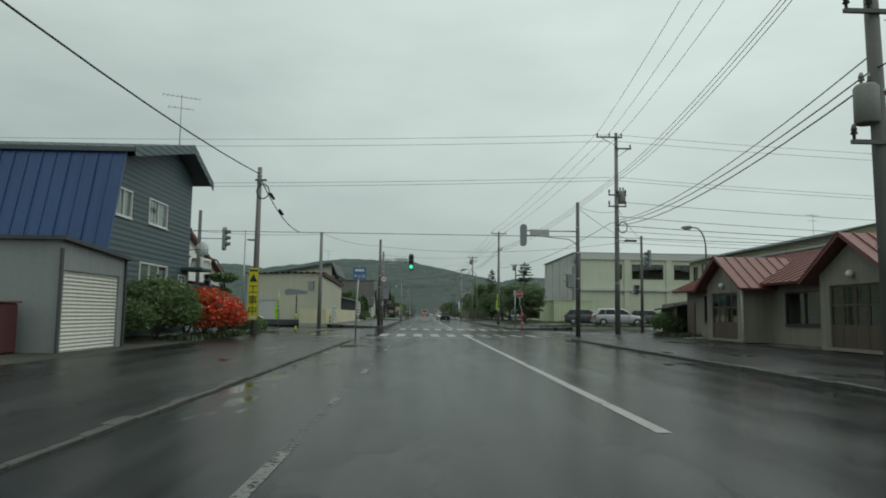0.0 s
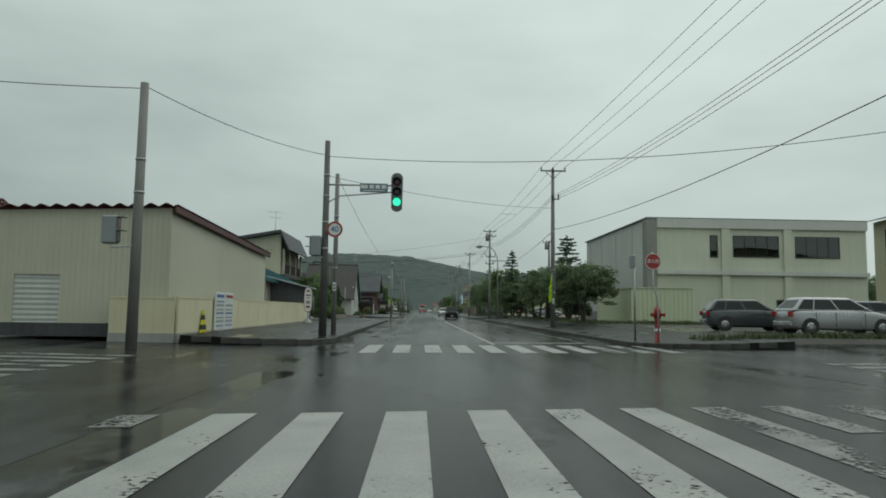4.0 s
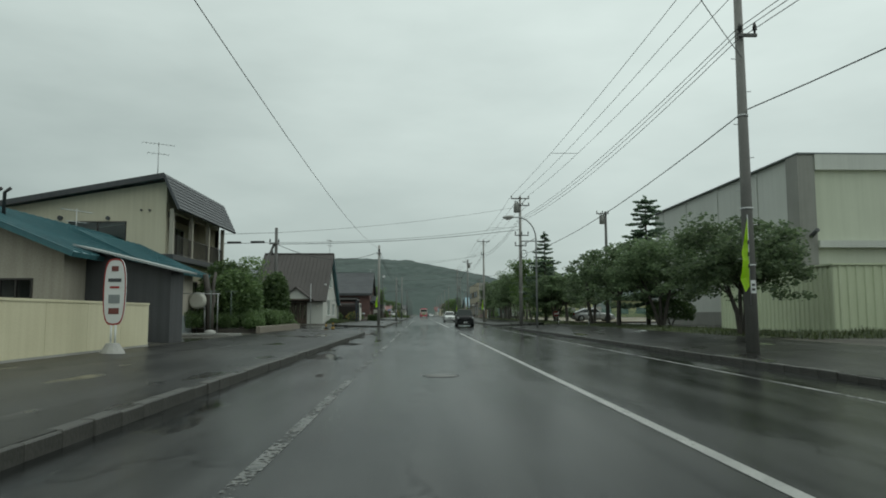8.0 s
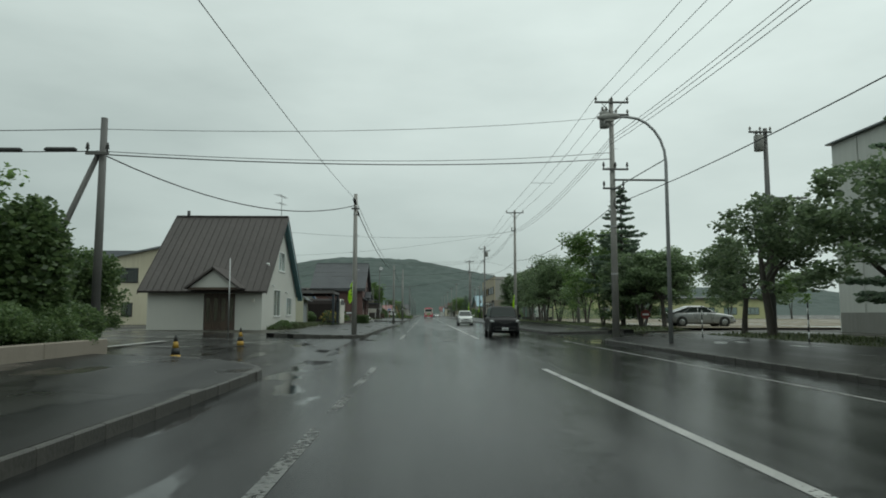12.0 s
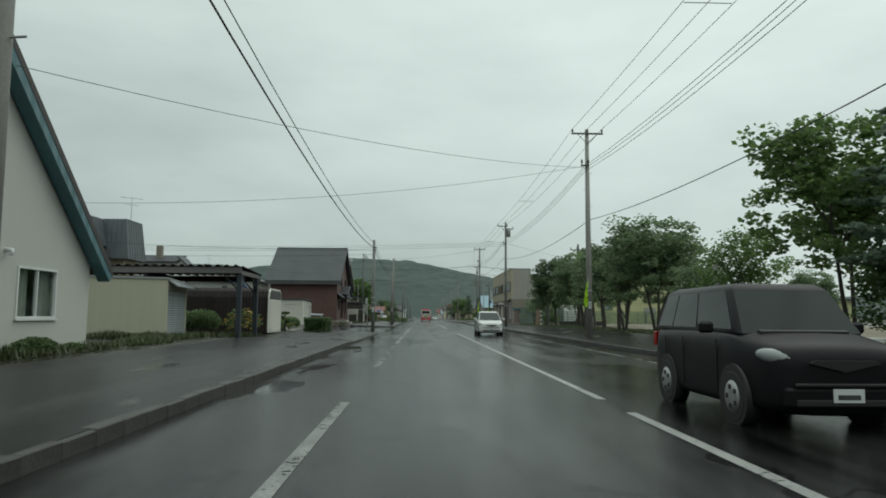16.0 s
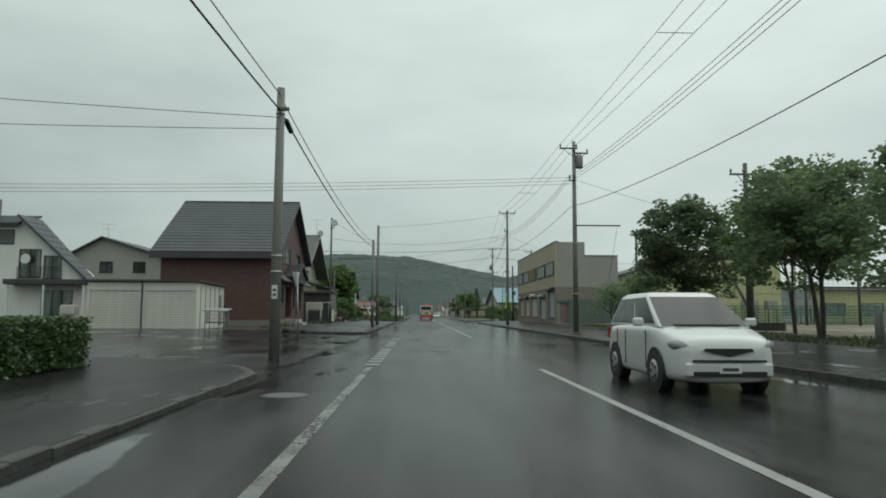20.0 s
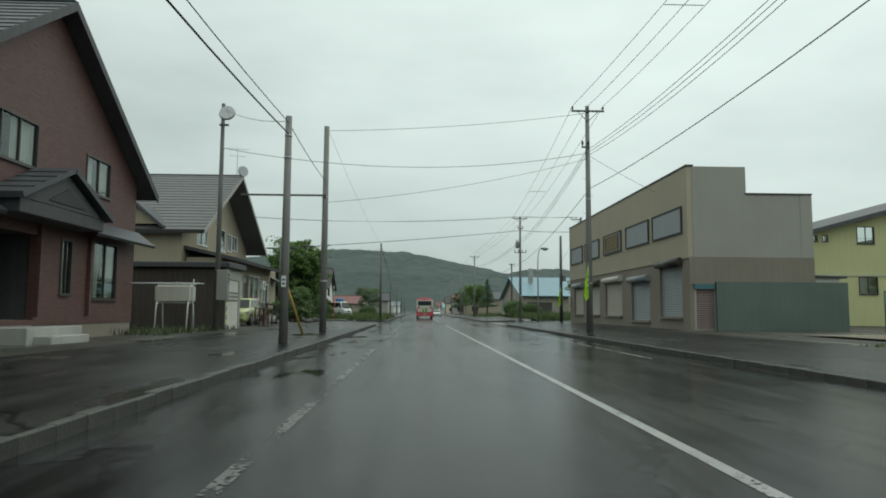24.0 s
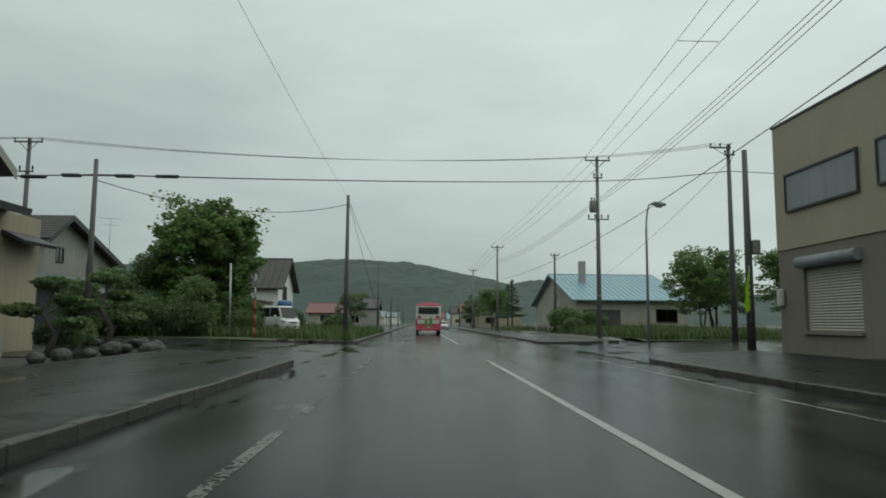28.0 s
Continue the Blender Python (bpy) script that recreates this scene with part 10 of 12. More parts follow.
for src, x, y, turn, sc in ((tA, 13.4, 163.4, 130, 0.95), (tC, 13.8, 170.0, 60, 1.05), (tA, 13.7, 176.2, 250, 0.93), (tD, 16.3, 182.6, 80, 1.0), (tE, 13.65, 188.0, 310, 0.9), (tC, 13.6, 114.4, 120, 0.98), (tB, 15.3, 103.8, 200, 1.08), (tC, 15.4, 120.8, 220, 0.85), (tC, 14.0, 196.0, 300, 0.62),
                        (tB, 14.4, 133.2, 10, 0.95), (tC, 15.2, 131.4, 40, 0.9), (tD, 22.3, 276.5, 200, 0.95), (tB, 25.2, 281.0, 90, 1.1), (tD, 29.6, 276.0, 20, 0.95), (tA, 33, 280, 40, 1.0), (tD, 12.8, 336, 40, 0.9), (tA, 15, 362, 0, 1.1), (tC, 12.4, 375, 30, 1.1), (tD, -9.0, 332, 120, 0.75), (tA, -13, 366, 20, 1.0), (tC, -8.2, 312, 200, 0.8),
                        (tA, 60, 222, 40, 1.2), (tD, 68, 214, 100, 1.2), (tA, 76, 204, 200, 1.2), (tB, 82, 190, 140, 1.4), (tD, 84, 176, 10, 1.2), (tA, 86, 162, 60, 1.2), (tB, 84, 148, 250, 1.4), (tA, 72, 134, 300, 1.2), (tB, 38, 128, 10, 1.0), (tC, 33.5, 66, 10, 0.8), (tC, 30, 48.0, 160, 0.9), (tA, 18, 410, 0, 1.1), (tD, -16, 430, 0, 1.1), (tA, 22, 470, 100, 1.2), (tA, -20, 500, 50, 1.2)):
    again(src, x, y, turn, sc)
put(broad_tree(53, 4.9, 3.6, 1.1, 0.15, 0.42, 3, "sparse young tree with thin open branches", M_leaf2), 14.1, 147.7, 0)
put(broad_tree(59, 3.9, 2.8, 0.5, 0.15, 0.6, 3, "small ragged young tree by a post"), 14.0, 152.4, 0)
put(broad_tree(61, 9.5, 7.4, 0.9, 0.26, 0.6, 4, "big fresh-green garden tree with foliage to the ground", M_leaf2, 330), -14.3, 271.0, 0)
put(broad_tree(67, 3.6, 3.2, 0.6, 0.14, 0.22, 4, "half-bare shrubby tree with thin stems"), 13.9, 202.0, 0)
f1 = put(fir(5, 9.75, 7.4, "tall dark fir beside the pavement", 1.5, 2.4, 0.92), 13.7, 135.2)
put(fir(8, 9.3, 5.2, "dark irregular conifer before the hall", 1.8, 1.6, 0.55), 16.3, 109.2)
for x, y, s in ((14.2, 326, 0.75), (16, 345, 0.8), (-8.6, 340, 0.45), (13, 392, 0.8), (-7.5, 344.0, 0.35)):
    again(f1, x, y, x * 7, s)

put(shrub(3, 2.0, 2.1, 1.25, "azalea_bush", "azalea bush covered in orange-red flowers", M_shrub, 0.15, 1800, M_azalea, 5200), -8.4, 27.1, 0, 0.76)
sh1 = put(shrub(4, 1.6, 1.9, 1.15, n=5200, leaf=0.16), -9.3, 24.6, 0, 0.95)
for x, y, turn, s in ((-9.6, 28.6, 90, 0.8), (-9.3, 21.9, 200, 0.6), (-9.2, 31.6, 20, 0.6), (-8.6, 33.2, 70, 0.55), (-9.8, 34.4, 10, 0.7), (-11.5, 36.8, 40, 0.9), (-13.6, 37.5, 140, 0.75), (-10.2, 37.6, 10, 0.55), (-8.9, 37.0, 300, 0.4), (-15.6, 38, 20, 0.9), (16.6, 105.6, 60, 0.85), (-10.3, 101.8, 0, 0.5), (-8.1, 95.0, 20, 0.36), (-8.15, 97.6, 110, 0.4), (-8.05, 99.8, 60, 0.33), (-8.1, 102.0, 150, 0.38), (-7.95, 103.6, 200, 0.34), (-9.6, 106.6, 200, 0.6), (-10.8, 97.2, 30, 0.5), (-9.4, 99.2, 80, 0.36), (-8.7, 103.2, 130, 0.42), (-11.2, 105.4, 250, 0.7), (-8.6, 101.0, 10, 0.34), (-8.5, 96.6, 210, 0.3), (-9.6, 95.2, 70, 0.42), (-11.0, 93.6, 160, 0.5), (-11.4, 99.4, 40, 0.65),
                      (14.6, 290.5, 0, 1.1), (16.8, 289.0, 70, 0.9), (14.0, 284, 20, 0.6), (-12.6, 262.5, 40, 0.9), (-10.3, 266, 200, 0.7), (-15.5, 263, 90, 1.0), (-9.4, 242.6, 0, 0.4), (-11.6, 233.6, 0, 0.4), (-9.9, 160.6, 20, 0.5), (-11.2, 153.4, 120, 0.55), (-12.6, 153.6, 40, 0.6), (-9.2, 166.6, 120, 0.4), (-10.2, 168.4, 20, 0.45), (-11.4, 169.8, 200, 0.5), (-9.0, 159.8, 70, 0.38), (12.9, 35.8, 0, 0.55), (14.4, 36.6, 40, 0.5), (14.4, 194.5, 0, 0.6), (-9.0, 273, 0, 0.8), (-6.6, 283, 90, 0.7)):
    again(sh1, x, y, turn, s)
put(broad_tree(73, 4.7, 1.9, 1.2, 0.15, 0.3, 1, "thin airy garden tree behind the planter", M_leaf2), -10.4, 103.6)
gt = put(broad_tree(71, 4.4, 3.0, 0.35, 0.16, 1.3, 3, "dense rounded garden tree over the planter", M_shrub), -11.6, 107.0, 0, 0.66)
put(shrub(29, 1.0, 1.0, 1.8, "garden_tree", "dense bushy evergreen garden tree behind the planter", M_shrub, 0.15, 9000), -8.85, 103.2)
put(shrub(31, 1.35, 1.5, 1.6, "garden_tree", "broad dark evergreen garden tree by the lopped trunk", M_shrub, 0.15, 10000), -9.4, 96.6)
# old forked trunk with its crown sawn off
st = local_thing("tree_stump", "tall bare forked trunk of a lopped tree", "tree stump")
bm = B()
tube(bm, [(0, 0, -0.2), (0.05, -0.1, 0.9), (0.0, -0.25, 1.7), (-0.1, -0.45, 2.75)], [0.21, 0.18, 0.15, 0.13], 9)
part("trunk", bm, M_bark, st)
bm = B()
tube(bm, [(0.04, -0.1, 0.95), (0.1, 0.3, 1.5), (0.05, 0.3, 2.2), (0.1, 0.5, 2.9)], [0.14, 0.11, 0.09, 0.07], 8)
part("limb", bm, M_bark, st)
put(st, -10.0, 94.1)
for x, y, turn, sc in ((-11.9, 112.4, 30, 0.75), (-10.7, 99.4, 40, 0.9), (-11.2, 100.8, 140, 0.8), (-12.6, 263.5, 60, 0.8), (14.2, 137.2, 10, 1.05), (15.0, 135.4, 130, 1.1), (-17.2, 259.6, 50, 0.7)):
    again(gt, x, y, turn, sc)
put(shrub(6, 1.35, 0.75, 0.50, "hedge", "clipped dark box hedge", M_hedge, 0.075, 22000, None, 0, True), -7.0, 165.0, 90, 1.0, lie(-7.0, 165.0) - 0.12)
lw = put(shrub(7, 1.1, 0.42, 0.30, "low_shrub", "loose low shrub against the house wall", M_shrub, 0.10, 2400), -8.62, 130.3, 90, 1.0, lie(-8.62, 130.3) - 0.12)
for y, turn, s in ((128.5, 80, 0.62), (131.6, 100, 0.5), (133.9, 92, 0.75), (127.6, 60, 0.4), (135.6, 90, 0.45)):
    c = again(lw, -8.7, y, turn, s)
    c.location.z -= 0.08
put(shrub(10, 0.8, 0.6, 0.55, "flowering_shrub", "small garden shrub with yellow flowers", M_shrub, 0.10, 500, M_flower, 200), -8.8, 152.2, 0, 1.2)
put(shrub(13, 0.9, 0.6, 0.45, "flowering_shrub", "small garden shrub with yellow flowers", M_shrub, 0.10, 600, M_flower, 120), -9.2, 164.0)
put(shrub(15, 1.0, 0.8, 0.35, "dark_shrub", "low reddish-brown garden shrub", leaf_mat("red_brown_leaves", (0.03, 0.012, 0.012), (0.08, 0.03, 0.028), 0.1), 0.09, 900), -10.6, 233.2)
# bonsai pine at the terrace, with flat cushions on a bent stem
for x, y, s in ((-9.0, 233.4, 0.9), (-9.2, 241.6, 1.3), (-8.6, 162.0, 0.8), (-10.8, 248.4, 1.75), (-8.7, 30.7, 1.75)):
    rnd = random.Random(int(y))
    t = local_thing("garden_pine", "small trained garden pine with cushion foliage", "tree", "garden pines")
    wood, data = B(), ([], [])
    tube(wood, [(0, 0, -0.1), (0.15, 0.05, 0.4), (-0.1, 0, 0.8), (0.05, 0.1, 1.25)], [0.08, 0.07, 0.05, 0.03], 7)
    for cx, cy, cz, r in ((0.45, 0.1, 0.55, 0.35), (-0.45, -0.1, 0.8, 0.38), (0.3, 0.2, 1.0, 0.3), (0.0, 0.05, 1.35, 0.36)):
        tube(wood, [(0, 0, cz - 0.2), (cx, cy, cz)], [0.03, 0.015], 5)
        leaves(data, Vector((cx, cy, cz + 0.06)), 420, r, 0.11, rnd, 0.35)
    part("trunk", wood, M_bark, t)
    leaf_part("cushion_foliage", data, M_shrub, t)
    put(t, x, y, y * 3, s)


def grass_patch(name, label, spots, seed, high=0.35, mat=None):
    """Blades over rectangles (x0, x1, y0, y1, count)."""
    rnd = random.Random(seed)
    verts, faces = [], []
    for x0, x1, y0, y1, n in spots:
        for _ in range(n):
            x, y = rnd.uniform(x0, x1), rnd.uniform(y0, y1)
            z = lie(x, y) - 0.03
            g, h = rnd.uniform(0, 6.3), high * rnd.uniform(0.4, 1.2) * (0.6 + 0.8 * abs(noise.noise(Vector((x * 0.7, y * 0.7, 1)))))
            w, lx, ly = 0.02 + 0.02 * rnd.random(), math.cos(g), math.sin(g)
            k = len(verts)
            verts += [(x - ly * w, y + lx * w, z), (x + ly * w, y - lx * w, z), (x + lx * h * 0.45, y + ly * h * 0.45, z + h)]
            faces.append((k, k + 1, k + 2))
    me = bpy.data.meshes.new(name)
    me.from_pydata(verts, [], faces)
    me.materials.append(mat or M_grass)
    ob = new(name, me)
    return tagged(ob, label, "grass", kind="stuff")


grass_patch("verge_grass", "short green grass on the verge under the trees", [(12.3, 15.6, 128.5, 207, 24000), (12.4, 16, 86, 118, 7000)], 2, 0.16)
grass_patch("weeds", "tall rough grass and weeds at the road end", [(13.4, 27, 263, 292, 34000), (-18, -5.4, 262, 290, 24000), (11, 30, 300, 330, 3000), (-5.4, -3.4, 261, 300, 2500)], 3, 0.85, M_weed)
grass_patch("grass_tufts", "tufts of grass and weeds along walls and kerbs", [(-9.0, -7.7, 24, 38, 1500), (12.2, 14.5, 33, 37, 2200), (-9.0, -8.2, 127.2, 137.4, 1800), (-9.2, -8.2, 138, 141.5, 700), (-16.5, -9.9, 143.6, 145.75, 5200), (-9.9, -8.7, 141.5, 147.0, 1500), (-9.8, -7.9, 148, 153, 900), (-9.9, -8.6, 196, 201, 400), (13, 22, 83, 88, 3500), (-12, -8.4, 212, 222, 1600), (10, 22, 57.5, 59.0, 2600), (20, 31, 55, 58, 2600)], 4, 0.3)
M_turf = surf("turf", (0.040, 0.046, 0.026), (0.075, 0.088, 0.042), 3, 0.9, 0.5, 30)
for x0, x1, y0, y1 in ((12.25, 15.8, 128.4, 207), (12.3, 17, 85, 118.2), (13.2, 32, 262.6, 295), (-24, -5.25, 260.6, 292)):
    fixed("turf", strip(x0, x1, y0, y1, -0.015, 4, 20, lie), M_turf, "wet green turf", "turf")
# ---- vehicles ----


def wheel(t, x, y, r, w, side):
    bm = B()
    tube(bm, [(x - w / 2, y, r), (x - w / 2 + 0.02, y, r), (x + w / 2 - 0.02, y, r), (x + w / 2, y, r)], [r * 0.93, r, r, r * 0.93], 22)
    ty = part("wheel", bm, M_black, t, "black tyre")
    bm = B()
    o = x + side * (w / 2 + 0.004)
    tube(bm, [(o - side * 0.03, y, r), (o, y, r), (o + side * 0.006, y, r)], [r * 0.64, r * 0.62, r * 0.2], 18)
    rim = part("rim", bm, M_steel, ty, "silver wheel rim")
    for k in range(5):
        g = 2 * math.pi * k / 5
        bm = B()
        c, s = math.cos(g), math.sin(g)
        box(bm, o + side * 0.006 - 0.006, o + side * 0.006 + 0.006, y + c * r * 0.38 - r * 0.09, y + c * r * 0.38 + r * 0.09, r + s * r * 0.38 - r * 0.09, r + s * r * 0.38 + r * 0.09)
        part("rim_gap", bm, M_black, rim)


def vehicle(name, label, length, width, high, paint, nose, bonnet, belt, screen, back, tail_z, wheel_r=0.30, category="car", light_bar=True):
    """A car built round the origin, its nose towards -y. nose: bonnet front height; bonnet: length; belt: shoulder height at the cabin;
    screen: length of the windscreen's slope; back: length of the rear window's slope; tail_z: height of the boot deck."""
    t = local_thing(name, label, category, "vehicles")
    hl, hw = length / 2, width / 2
    ys_c = [-hl, -hl + 0.12, -hl + 0.35, -hl + bonnet, -hl + bonnet + screen * 0.5, 0.3, hl - max(back, 0.35), hl - 0.18, hl]
    zt = [nose - 0.2, nose - 0.05, nose, belt, belt + 0.03, belt + 0.05, max(tail_z, belt * 0.97), tail_z, tail_z - 0.15]
    ws = [hw * 0.72, hw * 0.88, hw * 0.95, hw, hw, hw, hw, hw * 0.93, hw * 0.82]
    zb = [0.2, 0.16, 0.15, 0.14, 0.14, 0.14, 0.15, 0.18, 0.24]
    bm = B()
    rings = []
    for y, z1, w, z0 in zip(ys_c, zt, ws, zb):
        sec = [(w * 0.9, z0), (w * 0.985, z0 + 0.10), (w, lerp(z0, z1, 0.55)), (w * 0.965, z1 - 0.07), (w * 0.88, z1), (w * 0.4, z1 + 0.03)]
        rings.append([bm.verts.new((x, y, z)) for x, z in sec] + [bm.verts.new((-x, y, z)) for x, z in sec[::-1]])
    for a, b in zip(rings, rings[1:]):
        for k in range(11):
            f = bm.faces.new((a[k], b[k], b[k + 1], a[k + 1]))
            f.smooth = True
        bm.faces.new((a[11], b[11], b[0], a[0]))
    bm.faces.new(rings[0])
    bm.faces.new(rings[-1][::-1])
    bmesh.ops.recalc_face_normals(bm, faces=bm.faces)
    body = part("body", bm, paint, t)
    mod = body.modifiers.new("round", "SUBSURF")
    mod.levels = mod.render_levels = 2
    for f in body.data.polygons:
        f.use_smooth = True
    # cabin
    y0, y1, y2, y3 = -hl + bonnet, -hl + bonnet + screen, hl - back - 0.06, hl - 0.08
    b0, b1 = belt - 0.02, high
    low = [(hw * 0.9, y0, b0), (hw * 0.9, y3, max(tail_z - 0.03, b0 - 0.15)), (-hw * 0.9, y3, max(tail_z - 0.03, b0 - 0.15)), (-hw * 0.9, y0, b0)]
    hi = [(hw * 0.74, y1, b1 - 0.06), (hw * 0.72, y2, b1 - 0.07), (-hw * 0.72, y2, b1 - 0.07), (-hw * 0.74, y1, b1 - 0.06)]
    bm = B()
    hexa(bm, low, hi)
    crown = [(hw * 0.62, y1 + 0.12, b1), (hw * 0.6, y2 - 0.12, b1), (-hw * 0.6, y2 - 0.12, b1), (-hw * 0.62, y1 + 0.12, b1)]
    hexa(bm, hi, crown)
    bmesh.ops.remove_doubles(bm, verts=bm.verts, dist=0.001)
    bmesh.ops.delete(bm, geom=[f for f in bm.faces if abs(f.calc_center_median().z - (b1 - 0.065)) < 0.03 and abs(f.normal.z) > 0.95], context="FACES_ONLY")
    bmesh.ops.recalc_face_normals(bm, faces=bm.faces)
    bmesh.ops.bevel(bm, geom=[e for e in bm.edges if len(e.link_faces) == 2], offset=0.045, segments=3, affect="EDGES", profile=0.5)
    for f in bm.faces:
        f.smooth = True
    cab = part("cabin", bm, paint, t)
    L, Hh = [Vector(p) for p in low], [Vector(p) for p in hi]

    def pane(name2, a, b, c, d, inset=(0.03, 0.03, 0.04, 0.05)):
        """A dark pane set a little proud of the face a-b-c-d (low left, low right, high right, high left)."""
        def at(u, v):
            return a.lerp(b, u).lerp(d.lerp(c, u), v)
        nrm = (b - a).cross(d - a).normalized() * 0.006
        q = [at(inset[0], inset[2]), at(1 - inset[1], inset[2]), at(1 - inset[1], 1 - inset[3]), at(inset[0], 1 - inset[3])]
        bm = B()
        hexa(bm, [p + nrm * 0.2 for p in q], [p + nrm for p in q])
        bmesh.ops.recalc_face_normals(bm, faces=bm.faces)
        part(name2, bm, M_car_dark, cab)

    pane("windscreen", L[3], L[0], Hh[0], Hh[3])
    pane("rear_window", L[1], L[2], Hh[2], Hh[1], (0.08, 0.08, 0.2, 0.08))
    for s, (p, q, r, u) in ((1, (L[0], L[1], Hh[1], Hh[0])), (-1, (L[2], L[3], Hh[3], Hh[2]))):
        cuts = (0.04, 0.43, 0.75, 0.96) if s > 0 else (0.04, 0.25, 0.57, 0.96)
        for c0, c1 in zip(cuts, cuts[1:]):
            pane("side_window", p.lerp(q, c0), p.lerp(q, c1), u.lerp(r, c1), u.lerp(r, c0), (0.03, 0.03, 0.12, 0.06))
    # lights, bumpers, plates, mirrors, doors
    for s in (-1, 1):
        bm = B()
        bmesh.ops.create_uvsphere(bm, u_segments=16, v_segments=10, radius=1.0)
        bmesh.ops.transform(bm, verts=bm.verts, matrix=Matrix.Translation((s * hw * 0.76, -hl + 0.20, nose - 0.16)) @ Matrix.Rotation(s * 0.62, 4, "Z") @ Matrix.Rotation(s * -0.18, 4, "Y") @ Matrix.Diagonal((0.21, 0.105, 0.085, 1)))
        for f in bm.faces:
            f.smooth = True
        part("headlight", bm, M_lamp_clear, t, "clear headlight")
        bm = B()
        box(bm, s * hw * 0.62, s * hw * 0.9, hl - 0.1, hl + 0.012, tail_z - 0.28, tail_z - 0.06, 0.01)
        part("tail_light", bm, M_tail, t, "red tail light")
        bm = B()
        box(bm, s * (hw + 0.02), s * (hw + 0.2), y0 + 0.42, y0 + 0.52, belt + 0.0, belt + 0.14, 0.03)
        part("mirror", bm, paint, t)
        for yy in (y0 + 0.45, 0.45, hl - back - 0.55):
            bm = B()
            box(bm, s * (hw - 0.012), s * (hw + 0.003), yy, yy + 0.012, 0.32, belt - 0.07)
            part("door_gap", bm, M_black, t)
        for yy in (-hl + 0.82, hl - 0.8):
            # no arch is cut: a black disc paints the shade round the wheel
            bm = B()
            tube(bm, [(s * (hw - 0.2), yy, wheel_r + 0.02), (s * (hw + 0.004), yy, wheel_r + 0.02)], wheel_r + 0.06, 20)
            part("wheel_arch", bm, M_black, t)
            wheel(t, s * (hw - 0.085), yy, wheel_r, 0.19, s)
    for yy, z, nm in ((-hl, 0.36, "front_bumper"), (hl, 0.4, "rear_bumper")):
        bm = B()
        s = -1 if yy < 0 else 1
        box(bm, -hw * 0.78, hw * 0.78, min(yy + s * 0.03, yy - s * 0.2), max(yy + s * 0.03, yy - s * 0.2), z - 0.09, z + 0.12, 0.03)
        bp = part(nm, bm, paint, t)
        bm = B()
        box(bm, -0.165, 0.165, min(yy + s * 0.034, yy + s * 0.042), max(yy + s * 0.034, yy + s * 0.042), z - 0.03, z + 0.11)
        plate = part("number_plate", bm, M_signwhite, bp)
        bm = B()
        box(bm, -0.12, 0.12, min(yy + s * 0.043, yy + s * 0.046), max(yy + s * 0.043, yy + s * 0.046), z + 0.0, z + 0.05)
        part("print_bar", bm, M_darkshed, plate)
    bm = B()
    hexa(bm, [(-hw * 0.45, -hl - 0.014, nose - 0.22), (0, -hl - 0.014, nose - 0.31), (hw * 0.45, -hl - 0.014, nose - 0.22), (hw * 0.4, -hl - 0.014, nose - 0.19), (-hw * 0.4, -hl - 0.014, nose - 0.19)],
         [(-hw * 0.45, -hl + 0.06, nose - 0.22), (0, -hl + 0.06, nose - 0.31), (hw * 0.45, -hl + 0.06, nose - 0.22), (hw * 0.4, -hl + 0.06, nose - 0.19), (-hw * 0.4, -hl + 0.06, nose - 0.19)])
    bmesh.ops.recalc_face_normals(bm, faces=bm.faces)
    part("grille", bm, M_black, t)
    bm = B()
    box(bm, -hw * 0.66, hw * 0.66, -hl - 0.036, -hl, 0.49, 0.525, 0.008)
    part("upper_slot", bm, M_black, t)
    bm = B()
    box(bm, -hw * 0.66, hw * 0.66, -hl - 0.036, -hl + 0.02, 0.285, 0.36, 0.01)
    part("lower_intake", bm, M_black, t)
    bm = B()
    hexa(bm, [(-hw * 0.62, y0 + 0.02, belt + 0.02), (hw * 0.62, y0 + 0.02, belt + 0.02), (hw * 0.62, y0 - 0.06, belt + 0.005), (-hw * 0.62, y0 - 0.06, belt + 0.005)],
         [(-hw * 0.62, y0 + 0.02, belt + 0.05), (hw * 0.62, y0 + 0.02, belt + 0.05), (hw * 0.62, y0 - 0.06, belt + 0.035), (-hw * 0.62, y0 - 0.06, belt + 0.035)])
    part("cowl", bm, M_black, t)
    return t


M_car_dark = plain("tinted_car_glass", (0.014, 0.022, 0.021), 0.05)
M_car_dark.node_tree.nodes["Principled BSDF"].inputs["Specular IOR Level"].default_value = 0.28
M_lamp_clear = plain("clear_lamp", (0.30, 0.32, 0.32), 0.08)
M_tail = plain("tail_lamp_red", (0.35, 0.015, 0.012), 0.15)
C_white = plain("white_car_paint", (0.66, 0.67, 0.66), 0.25, 0, 0.6)
C_silver = plain("silver_car_paint", (0.36, 0.37, 0.38), 0.28, 0.5, 0.6)
C_dark = plain("black_car_paint", (0.009, 0.0095, 0.011), 0.45, 0, 0.0)
C_dark.node_tree.nodes["Principled BSDF"].inputs["Specular IOR Level"].default_value = 0.18
C_grey = plain("dark_grey_car_paint", (0.055, 0.06, 0.068), 0.25, 0.2, 0.6)
C_green = plain("pale_green_car_paint", (0.42, 0.46, 0.20), 0.3, 0, 0.5)


def park(t, x, y, heading, z=None):
    """Sets a vehicle down; heading 0 has the nose towards -y."""
    t.matrix_world = pose(x, y, (lie(x, y) + 0.006) if z is None else z, 0, 0, heading)
    return t


